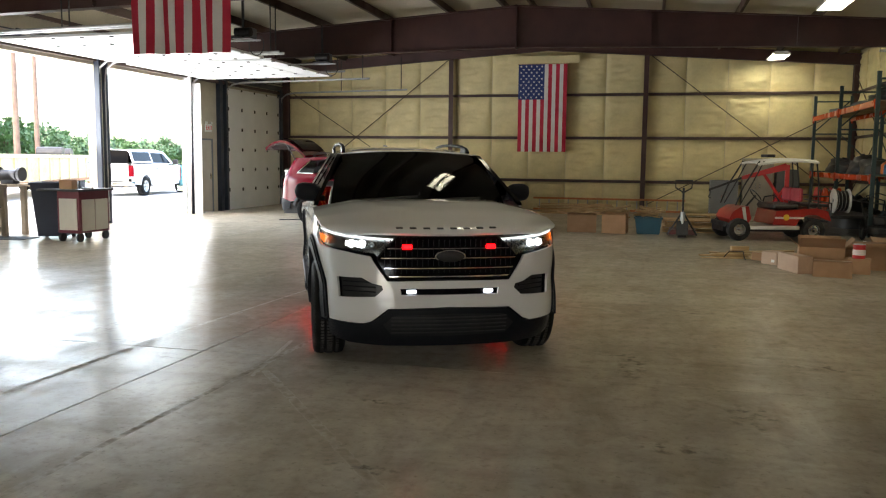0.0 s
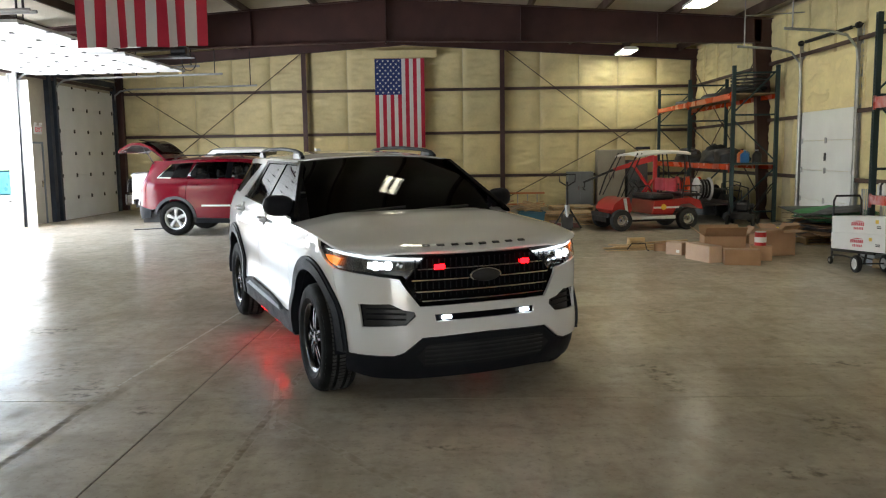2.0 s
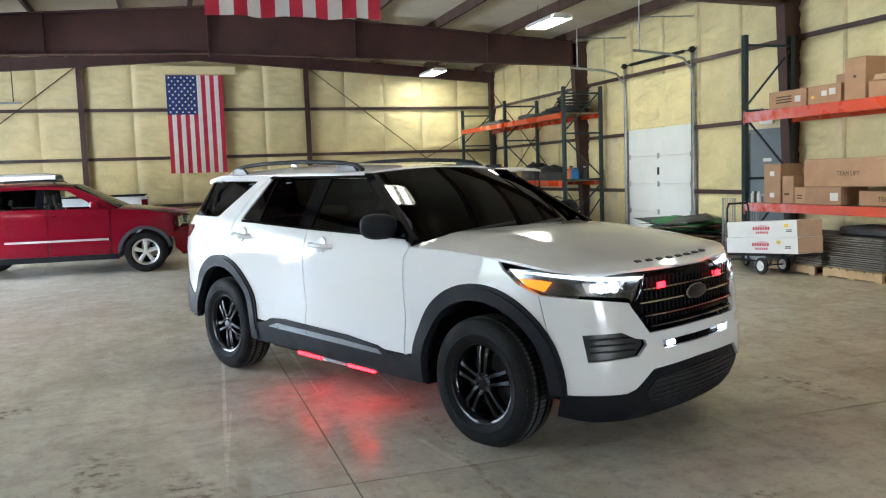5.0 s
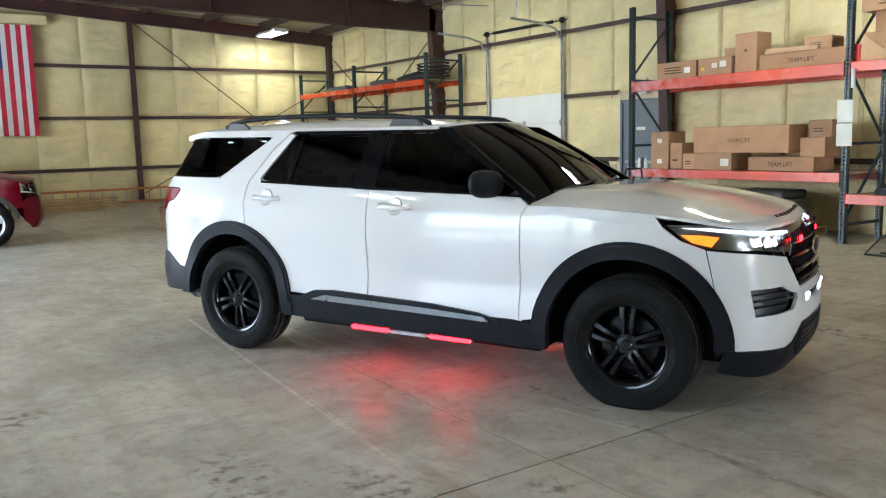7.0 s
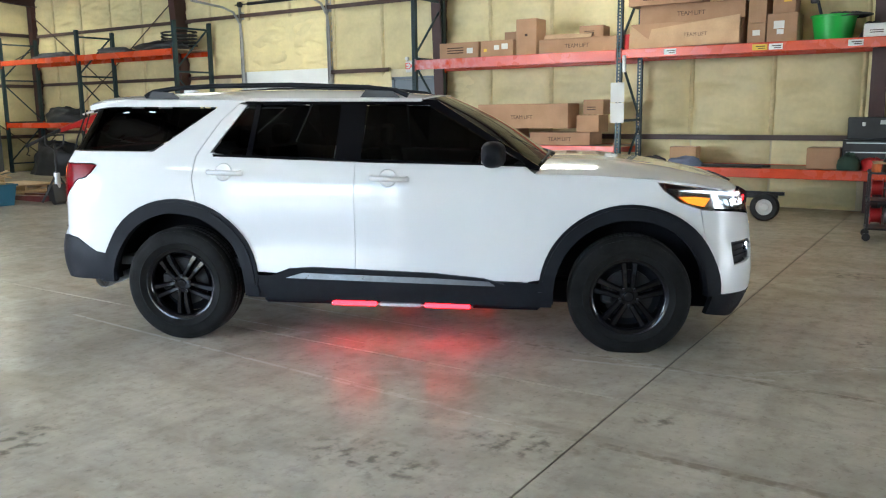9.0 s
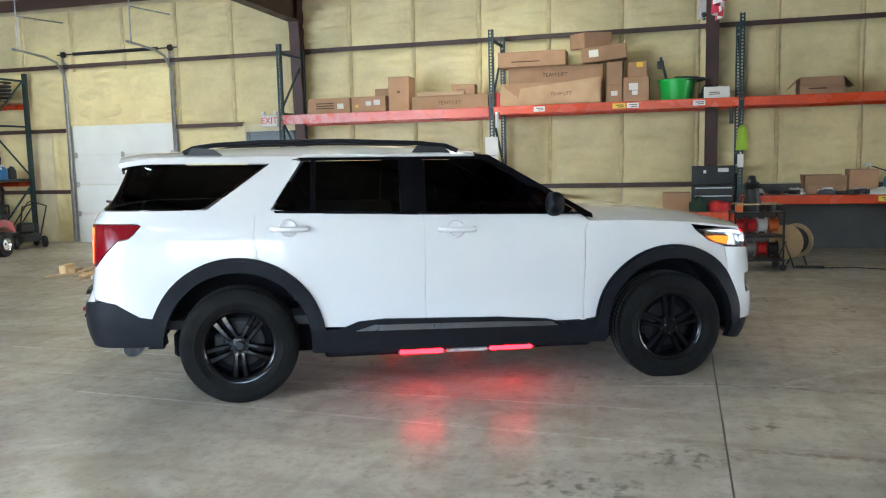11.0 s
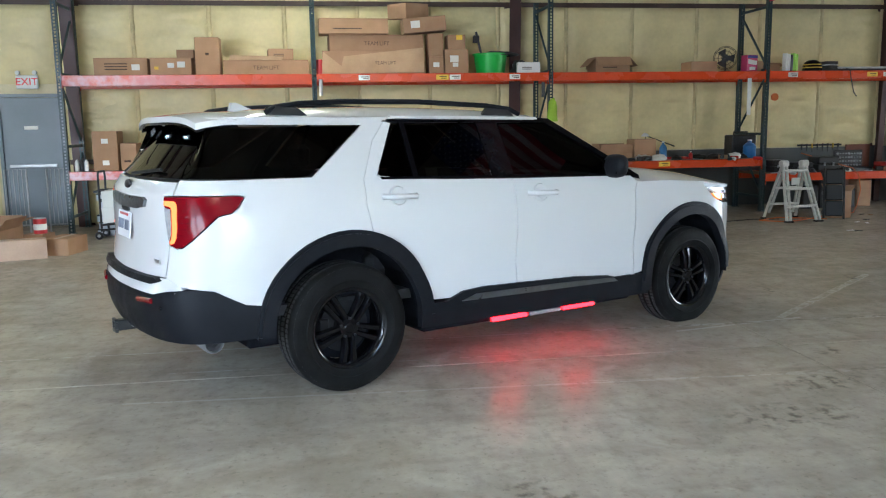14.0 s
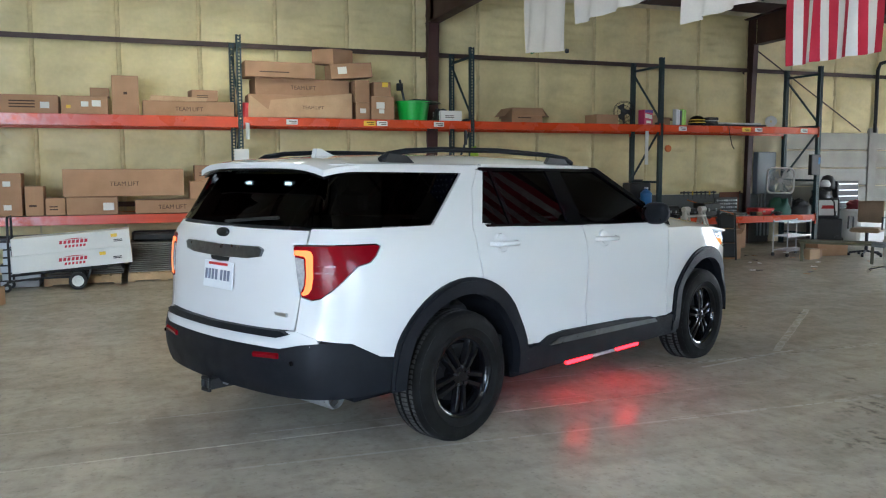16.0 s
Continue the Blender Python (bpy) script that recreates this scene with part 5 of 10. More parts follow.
        mb.add(vs, [(i * n2 + j, i * n2 + (j + 1) % n2, (i + 1) * n2 + (j + 1) % n2, (i + 1) * n2 + j) for i in range(n1) for j in range(n2)])
        mr = part("wing_mirror", mb, M_clad, fd[mi], "black wing mirror", smooth=60)
        part("mirror_arm", Shape().box(0.60, 0.70, min(-g * 0.84, -g * 0.90), max(-g * 0.84, -g * 0.90), 1.21, 1.26, 0.012), M_clad, mr)
        part("mirror_glass", Shape().prism([(0.604, -g * 0.895), (0.573, -g * 1.075), (0.580, -g * 1.075), (0.611, -g * 0.895)], "z", 1.24, 1.335), M_chrome, mr)
        # light bar under the sill
        bar = part("sill_light_bar", Shape().box(-0.45, 0.51, min(-g * 0.935, -g * 0.955), max(-g * 0.935, -g * 0.955), 0.286, 0.294, 0.002), M_alloy, car, "slim metal light bar")
        for x0, x1, lit in ((-0.44, -0.14, True), (-0.115, 0.165, False), (0.19, 0.49, True)):
            part("warning_lamp", Shape().box(x0, x1, min(-g * 0.928, -g * 0.960), max(-g * 0.928, -g * 0.960), 0.278, 0.303, 0.004), M_redled if lit else M_lensgrey, bar, "lit red warning lamp" if lit else "unlit clear warning lamp")
        # liners inside the wheel arches
        for cx in (WF, WR):
            ln = Shape()
            prof = [(0.49, -0.95), (0.50, -0.9), (0.50, -0.55), (0.1, -0.55)]
            pts = [[(cx + r * math.cos(radians(a)), g * h, WZ + 0.02 + r * math.sin(radians(a))) for r, h in prof] for a in range(-4, 185, 9)]
            vs = [p for row in pts for p in row]
            ln.add(vs, [(i * 4 + j, i * 4 + j + 1, (i + 1) * 4 + j + 1, (i + 1) * 4 + j) for i in range(len(pts) - 1) for j in range(3)])
            part("arch_liner", ln, M_liner, car)
    for x, tn in ((WF, 90), (WR, -90)):
        wheel(car, pose(x, -0.862, WZ), turn=tn)
        wheel(car, pose(x, 0.862, WZ, 0, 0, 180), turn=tn)
    # underbody and cabin
    ub = Shape().box(-2.0, 2.1, -0.55, 0.55, 0.24, 0.42, 0.02).box(-0.95, 0.95, -0.88, 0.88, 0.26, 0.45, 0.02)
    part("underbody", ub, M_liner, car)
    part("cabin_floor", Shape().box(-2.2, 0.95, -0.86, 0.86, 0.5, 0.56), M_interior, car)
    part("dashboard", Shape().prism([(0.95, 0.7), (0.95, 1.15), (0.7, 1.17), (0.45, 1.08), (0.42, 0.85), (0.6, 0.7)], "y", -0.78, 0.78), M_interior, car, smooth=30)
    part("steering_wheel", Shape().lathe([(0.19, 0.0), (0.185, 0.015), (0.17, 0.015), (0.165, 0.0), (0.17, -0.015), (0.185, -0.015)], 24, axis="x"), M_interior, car, m=pose(0.33, 0.38, 1.05, 0, 25, 0))
    for x, y in ((-0.05, 0.38), (-0.05, -0.38), (-0.95, 0.38), (-0.95, -0.38)):
        seat(car, x, y)
    part("headliner", Shape().box(-1.95, 0.0, -0.60, 0.60, 1.615, 1.63), mat("light_headliner", (0.3, 0.29, 0.27), 0.8), car)
    return car


build_suv(pose(-2.415, 7.976, -0.013, 0, 0.5, -65.03))

# ---- doors ----


def overhead_door(y0, y1, h, x, label, closed=True, sections=6, name="door"):
    """A sectional door on the left wall; local x into the room."""
    d = thing(name, label, "overhead door", pose(x, y0, 0), kind="structure")
    w = y1 - y0
    sh = h / sections
    for i in range(sections):
        p = Shape()
        if closed:
            p.box(0.0, 0.05, 0.01, w - 0.01, i * sh + 0.001, (i + 1) * sh - 0.001, 0.004)
        else:
            p.box(0.6 + i * sh, 0.6 + (i + 1) * sh - 0.002, 0.01, w - 0.01, 3.70 + 0.004 * i, 3.75 + 0.004 * i, 0.002)
        part("section", p, M_white_door, d)
        hg = Shape()
        for q in range(5):
            yy = 0.12 + q * (w - 0.24) / 4
            if closed:
                hg.box(0.05, 0.066, yy - 0.035, yy + 0.035, (i + 1) * sh - 0.06, (i + 1) * sh + 0.04 if i < sections - 1 else (i + 1) * sh)
            else:
                xx = 0.6 + (i + 1) * sh
                hg.box(xx - 0.03, xx + 0.03, yy - 0.03, yy + 0.03, 3.684 + 0.004 * i, 3.70 + 0.004 * i)
        part("hinge_row", hg, M_darkmetal, d)
    if closed:
        part("outer_skin", Shape().box(-0.012, -0.002, 0.0, w, 0.0, h), M_white_door, d)
    for yy in (-0.04, w + 0.04):
        top = [(0.08, yy, 0.05), (0.08, yy, 3.35), (0.12, yy, 3.6), (0.3, yy, 3.74), (0.6, yy, 3.79), (4.6, yy, 3.86)]
        part("track", Shape().tube(top, 0.028, 6), M_galv, d)
        part("track_hanger", Shape().cyl((4.4, yy, 3.86), (4.4, yy, 4.9), 0.014, n=5).cyl((2.3, yy, 3.84), (2.3, yy, 4.85), 0.014, n=5), M_darkmetal, d)
    part("spring_shaft", Shape().cyl((0.18, -0.1, 4.05), (0.18, w + 0.1, 4.05), 0.016, n=8).cyl((0.18, w * 0.3, 4.05), (0.18, w * 0.7, 4.05), 0.045, n=10), M_darkmetal, d)
    return d


overhead_door(22.42, 26.05, 3.66, XL + 0.02, "closed white sectional overhead door with rows of hinges", True, name="door_3")
# the last of the three is unseen, raised over the opening added for light
for nm, a, b in (("door_1", 12.87, 16.5), ("door_2", 16.83, 20.42), ("door_11", 5.2, 8.5)):
    overhead_door(a, b, 3.66, XL + 0.02, "raised white sectional overhead door under the roof", False, name=nm)

for nm, a in (("door_10", 9.0), ("door_12", 1.4), ("door_13", -2.4)):
    overhead_door(a, a + 3.6, 3.66, XL + 0.016, "closed white sectional overhead door with rows of hinges", True, name=nm)


def door_opener(x, y):
    o = thing("door_opener", "grey electric door operator on the overhead rails", "door opener", pose(x, y, 3.98), "door openers")
    part("motor", Shape().cyl((-0.16, 0, 0), (0.16, 0, 0), 0.085, n=14), M_darkmetal, o, smooth=40)
    part("gearbox", Shape().box(-0.1, 0.14, 0.06, 0.30, -0.1, 0.1, 0.015), M_greydoor, o)
    part("bracket", Shape().box(-0.2, 0.2, -0.12, 0.32, -0.13, -0.105, 0.004).box(-0.02, 0.02, -0.02, 0.02, -0.1, 0.75), M_darkmetal, o)
    ch = [(0.1 + 0.16 * math.sin(t), 0.34, -0.2 - 0.2 * math.cos(t)) for t in np.linspace(-2.6, 2.6, 16)]
    part("chain", Shape().tube(ch, 0.01, 5), M_darkmetal, o)
    part("rail", Shape().box(-4.0, 0.3, 0.1, 0.14, -0.16, -0.13), M_galv, o)
    return o


op = door_opener(-7.7, 14.6)
copy_thing(op, pose(-7.7, 18.5, 3.98))

jambs = thing("door_jambs", "dark blue steel jambs beside the overhead doors", "door jamb", kind="structure")
for y0, y1 in ((12.72, 12.87), (16.5, 16.56), (16.77, 16.83), (20.42, 20.50), (22.30, 22.42), (26.05, 26.2), (21.95, 22.12)):
    part("jamb", Shape().box(XL + 0.004, XL + 0.14, y0, y1, 0, 3.9, 0.004), M_blueblack, jambs)
# two added white strips carry the daylit look of the post in their colour
part("daylit_post_strip", Shape().box(XL + 0.145, XL + 0.40, 20.43, 20.455, 0, 3.6, 0.003), M_white_door, jambs, "added white strip standing for daylight on the post")
part("daylit_post_strip", Shape().box(XL + 0.01, XL + 0.05, 20.505, 20.66, 0, 3.6, 0.003), M_white_door, jambs, "added white strip standing for daylight on the post")
for y0, y1 in ((12.72, 26.2),):
    part("header", Shape().box(XL + 0.004, XL + 0.12, y0, y1, 3.86, 4.0, 0.004), M_blueblack, jambs)

mdoor = thing("door_6", "closed cream steel side door with a lever handle", "door", pose(XL - 0.02, 20.72, 0), kind="structure")
part("leaf", Shape().box(0, 0.045, 0.03, 0.89, 0.01, 2.07, 0.004), mat("cream_door_paint", (0.50, 0.48, 0.42), 0.45, var=0.06), mdoor)
part("frame", Shape().box(-0.02, 0.07, -0.02, 0.028, 0, 2.12).box(-0.02, 0.07, 0.892, 0.94, 0, 2.12).box(-0.02, 0.07, -0.02, 0.94, 2.072, 2.12), M_greydoor, mdoor)
part("handle", Shape().box(0.045, 0.06, 0.78, 0.84, 0.95, 1.12, 0.004).cyl((0.06, 0.81, 1.03), (0.1, 0.81, 1.03), 0.01).cyl((0.1, 0.81, 1.03), (0.1, 0.70, 1.03), 0.01), M_chrome, mdoor)


M_signred = mat("sign_red", (0.75, 0.015, 0.03), 0.5, var=0.0)


def exit_sign(m):
    s = thing("exit_sign", "white exit sign with red letters above a door", "exit sign", m, "exit signs")
    part("casing", Shape().box(-0.17, 0.17, -0.05, 0, -0.11, 0.11, 0.012), M_white, s)
    words("lettering", "EXIT", 0.17, M_signred, s, pose(0, -0.052, 0, 90, 0, 0), 0.002)
    for g in (-1, 1):
        part("lamp_head", Shape().cyl((g * 0.13, -0.02, 0.15), (g * 0.13, -0.07, 0.15), 0.035, n=12).box(g * 0.13 - 0.01, g * 0.13 + 0.01, -0.03, -0.01, 0.1, 0.14), M_white, s)
    return s


exit_sign(pose(XR - 0.06, 13.77, 2.39, 0, 0, -90))
exit_sign(pose(XL + 0.06, 21.35, 2.42, 0, 0, 90))

gdoor = thing("door_7", "closed grey steel door in the long wall", "door", pose(XR - 0.03, 14.29, 0, 0, 0, -90), kind="structure")
part("leaf", Shape().box(0.06, 0.97, -0.03, 0.015, 0.01, 2.14, 0.004), M_greydoor, gdoor)
part("frame", Shape().box(0, 0.055, -0.06, 0.02, 0, 2.2).box(0.975, 1.03, -0.06, 0.02, 0, 2.2).box(0, 1.03, -0.06, 0.02, 2.145, 2.2), M_greydoor, gdoor)
part("push_bar", Shape().box(0.14, 0.88, -0.075, -0.045, 1.0, 1.05, 0.006), M_galv, gdoor)
part("notice", Shape().box(0.40, 0.62, -0.034, -0.031, 1.62, 1.68), M_paper, gdoor)

sdoor = thing("door_8", "closed white sectional loading door with wall tracks", "overhead door", pose(XR - 0.03, 18.36, 0, 0, 0, -90), kind="structure")
for i in range(4):
    part("section", Shape().box(0.0, 2.43, -0.045, 0.0, i * 0.61 + 0.003, (i + 1) * 0.61 - 0.003, 0.006), M_white_door, sdoor)
for z in (0.61, 1.22, 1.83):
    for x in (0.05, 1.2, 2.38):
        part("hinge", Shape().box(x - 0.04, x + 0.04, -0.065, -0.046, z - 0.05, z + 0.05, 0.004).cyl((x, -0.06, z - 0.06), (x, -0.06, z + 0.06), 0.012, n=6), M_galv, sdoor)
part("lift_handle", Shape().box(1.17, 1.23, -0.07, -0.046, 1.42, 1.58, 0.004), M_darkmetal, sdoor)
part("lining", Shape().box(0.05, 2.38, -0.03, 0.0, 2.45, 3.55), M_foam, sdoor, "foam lining above the door")
for x in (-0.06, 2.49):
    part("track", Shape().tube([(x, -0.08, 0.02), (x, -0.08, 3.2), (x, -0.12, 3.5), (x, -0.3, 3.72), (x, -0.6, 3.80), (x, -1.45, 3.86)], 0.026, 6), M_galv, sdoor)
    part("angle_post", Shape().box(x - 0.05, x - 0.042, -0.1, 0, 0, 3.9).box(x - 0.05, x + 0.02, -0.008, 0.0, 0, 3.9), M_galv, sdoor)
    part("cable_drum", Shape().cyl((x - 0.03, -0.1, 3.90), (x + 0.03, -0.1, 3.90), 0.06, n=14), M_darkmetal, sdoor)
    part("track_hanger", Shape().cyl((x, -1.3, 3.86), (x, -1.3, 4.85), 0.014, n=5).cyl((x, -1.3, 4.5), (x, -0.05, 4.55), 0.014, n=5), M_galv, sdoor)
part("spring_shaft", Shape().cyl((-0.2, -0.1, 3.90), (2.65, -0.1, 3.90), 0.013, n=8).cyl((0.2, -0.1, 3.90), (2.2, -0.1, 3.90), 0.035, n=10), M_darkmetal, sdoor)

rdoor = thing("door_9", "closed grey ribbed steel overhead door", "overhead door", pose(XR - 0.03, -2.62, 0, 0, 0, -90), kind="structure")
for i in range(6):
    r = Shape().box(0, 2.43, -0.05, 0, i * 0.4 + 0.014, (i + 1) * 0.4 - 0.014, 0.008)
    for q in (0.1, 0.2, 0.3):
        r.box(0.01, 2.42, -0.062, -0.05, i * 0.4 + q - 0.02, i * 0.4 + q + 0.02)
    part("section", r, M_greypanel, rdoor)
    r2 = Shape().box(2.7, 5.2, -0.05, 0, i * 0.4 + 0.014, (i + 1) * 0.4 - 0.014, 0.008)
    for q in (0.1, 0.2, 0.3):
        r2.box(2.71, 5.19, -0.062, -0.05, i * 0.4 + q - 0.02, i * 0.4 + q + 0.02)
    part("section", r2, M_greypanel, rdoor)
part("mullion", Shape().box(2.44, 2.69, -0.08, 0, 0, 2.5, 0.004), M_greypanel, rdoor)
part("conduit", Shape().tube([(2.57, -0.1, 2.4), (2.57, -0.1, 3.8), (2.62, -0.12, 3.95), (2.8, -0.3, 4.02), (3.1, -1.2, 4.05)], 0.04, 8), M_darkmetal, rdoor, smooth=50)

# ---- pallet racking along the right wall ----


def rack_frame(parent, y, x0, x1, h):
    """Two slotted posts with struts across."""
    for x in (x0, x1):
        # open channel; its front face is a ladder of strips and bars round the slots
        p = Shape().box(x - 0.06, x + 0.06, y - 0.06, y + 0.06, 0, 0.01)
        for g in (-1, 1):
            p.box(x - 0.04, x - 0.037, min(y + g * 0.013, y + g * 0.038), max(y + g * 0.013, y + g * 0.038), 0.01, h)
            p.box(x - 0.037, x + 0.04, min(y + g * 0.035, y + g * 0.038), max(y + g * 0.035, y + g * 0.038), 0.01, h)
        n = int((h - 0.04) / 0.0508)
        for i in range(n + 1):
            z = 0.02 + i * 0.0508
            p.box(x - 0.04, x - 0.037, y - 0.013, y + 0.013, z, min(h, z + 0.022))
        part("post", p, M_green, parent, "dark green slotted post")
    z = 0.2
    up = True
    part("strut", Shape().box(x0, x1, y - 0.015, y + 0.015, h - 0.18, h - 0.14), M_green, parent)
    for z in (0.25, 1.35, 2.45):
        part("strut", Shape().box(x0, x1, y - 0.015, y + 0.015, z - 0.02, z + 0.02), M_green, parent)
        a, b = (x0, x1) if up else (x1, x0)
        if z + 1.0 < h:
            part("brace", Shape().tube([(a, y, z + 0.05), (b, y, z + 1.0)], 0.02, 4), M_green, parent)
        up = not up


def faded_paint():
    """The orange rack paint with whitish-pink wear that grows towards the end of the row."""
    m = mat("faded_orange_rack_paint", (0.62, 0.07, 0.018), 0.3, var=0.16, scale=2)
    n, k = m.node_tree.nodes, m.node_tree.links
    b = n["Principled BSDF"]
    co, xyz = n.new("ShaderNodeTexCoord"), n.new("ShaderNodeSeparateXYZ")
    k.new(co.outputs["Object"], xyz.inputs[0])
    for a, c, top, rough, colour in ((10.2, 12.6, 0.85, 2.5, (0.56, 0.14, 0.15)), (11.3, 12.9, 0.8, 9.0, (0.62, 0.42, 0.46))):
        ns = n.new("ShaderNodeTexNoise")
        ns.inputs["Scale"].default_value, ns.inputs["Detail"].default_value = rough, 4
        k.new(co.outputs["Object"], ns.inputs[0])
        along = n.new("ShaderNodeMapRange")
        along.inputs[1].default_value, along.inputs[2].default_value = a, c
        k.new(xyz.outputs[1], along.inputs[0])
        patch = n.new("ShaderNodeMapRange")
        patch.inputs[1].default_value, patch.inputs[2].default_value, patch.inputs[4].default_value = 0.35, 0.62, top
        k.new(ns.outputs[0], patch.inputs[0])
        mul = n.new("ShaderNodeMath")
        mul.operation = "MULTIPLY"
        k.new(along.outputs[0], mul.inputs[0])
        k.new(patch.outputs[0], mul.inputs[1])
        mx = n.new("ShaderNodeMix")
        mx.data_type = "RGBA"
        mx.inputs[7].default_value = (*colour, 1)
        k.new(b.inputs["Base Color"].links[0].from_socket, mx.inputs[6])
        k.new(mul.outputs[0], mx.inputs[0])
        k.new(mx.outputs[2], b.inputs["Base Color"])
    return m


M_faded = faded_paint()


def rack_beam(parent, y0, y1, x, z, front, deep=0.135):
    s = Shape().box(x - 0.025, x + 0.025, y0 + 0.04, y1 - 0.04, z - deep, z, 0.006)
    d = -1 if front else 1
    s.box(min(x, x + d * 0.045), max(x, x + d * 0.045), y0 + 0.0395, y0 + 0.0435, z - 0.19, z + 0.02)
    s.box(min(x, x + d * 0.045), max(x, x + d * 0.045), y1 - 0.0435, y1 - 0.0395, z - 0.19, z + 0.02)
    worn = front and y1 > 12 and y1 < 14
    return part("beam", s, M_faded if worn else M_orange, parent, "faded pinkish-orange rack beam" if worn else "orange rack beam")


RX0, RX1 = 4.64, 5.56
rack = thing("pallet_rack", "dark green pallet rack with orange beams along the wall", "pallet rack", group="pallet racks")
frames_y = [12.94, 9.12, 5.26, 1.42, -2.42]
for y in frames_y:
    rack_frame(rack, y, RX0, RX1, 3.66)
M_ply = mat("worn_plywood_shelf", (0.30, 0.21, 0.13), 0.75, var=0.2, scale=2)
levels = [(2.42, 0.96), (2.42, 0.68), (2.42, 0.93), (2.42, 0.66)]
for (ya, yb), lv in zip(zip(frames_y, frames_y[1:]), levels):
    for z in lv:
        for x, f in ((RX0 - 0.02, True), (RX1, False)):
            rack_beam(rack, yb, ya, x, z, f, 0.165 if ya > 12 and z > 2 else 0.135)
        part("shelf_board", Shape().box(RX0 + 0.01, RX1 - 0.03, yb + 0.05, ya - 0.05, z - 0.03, z - 0.006), M_ply, rack)

rack2 = thing("pallet_rack", "dark green pallet rack with orange beams in the corner", "pallet rack", group="pallet racks")
for y in (19.33, 22.9, 26.3):
    rack_frame(rack2, y, 4.62, 5.60, 3.55)
for ya, yb in ((22.9, 19.33), (26.3, 22.9)):
    for z in (2.95, 1.34):
        for x, f in ((4.60, True), (5.60, False)):
            rack_beam(rack2, yb, ya, x, z, f)
        part("shelf_board", Shape().box(4.63, 5.57, yb + 0.05, ya - 0.05, z - 0.03, z - 0.006), M_ply, rack2)

# tags on the front beams
for i, (y, z, yl) in enumerate(((8.33, 2.355, 0), (7.07, 2.355, 1), (6.86, 2.355, 0), (5.87, 2.355, 0), (0.95, 2.355, 0), (-0.55, 2.355, 1), (-0.85, 2.355, 0), (-2.0, 2.355, 0), (3.25, 0.87, 1))):
    t = solid("rack_label", Shape().box(-0.002, 0.0, -0.09 if not yl else -0.10, 0.09 if not yl else 0.10, -0.04, 0.04), M_yellowlab if yl else M_paper, "yellow capacity label on a rack beam" if yl else "white paper label on a rack beam", "label", pose(RX0 - 0.0455, y, z), "rack labels")
    part("print", Shape().box(-0.003, -0.002, -0.07, 0.05, 0.005, 0.018), M_print, t)
    part("print", Shape().box(-0.003, -0.002, -0.07, 0.02, -0.022, -0.01), M_print, t)
for y, z, h in ((9.12, 1.93, 0.30), (9.12, 1.62, 0.30)):
    t = solid("hanging_sheet", Shape().box(-0.004, 0.0, -0.11, 0.11, -h, 0.0, 0.001), M_paper, "white paper sheet hung on a rack post", "paper sheet", pose(RX0 - 0.062, y, z, 0, -2, 0), "paper sheets")

solid("post_sticker", Shape().box(-0.003, 0.0, -0.045, 0.045, -0.2, 0.0), M_paper, "narrow white sticker on a rack post", "sticker", pose(RX0 - 0.041, 5.26, 1.56))

# ---- cartons ----


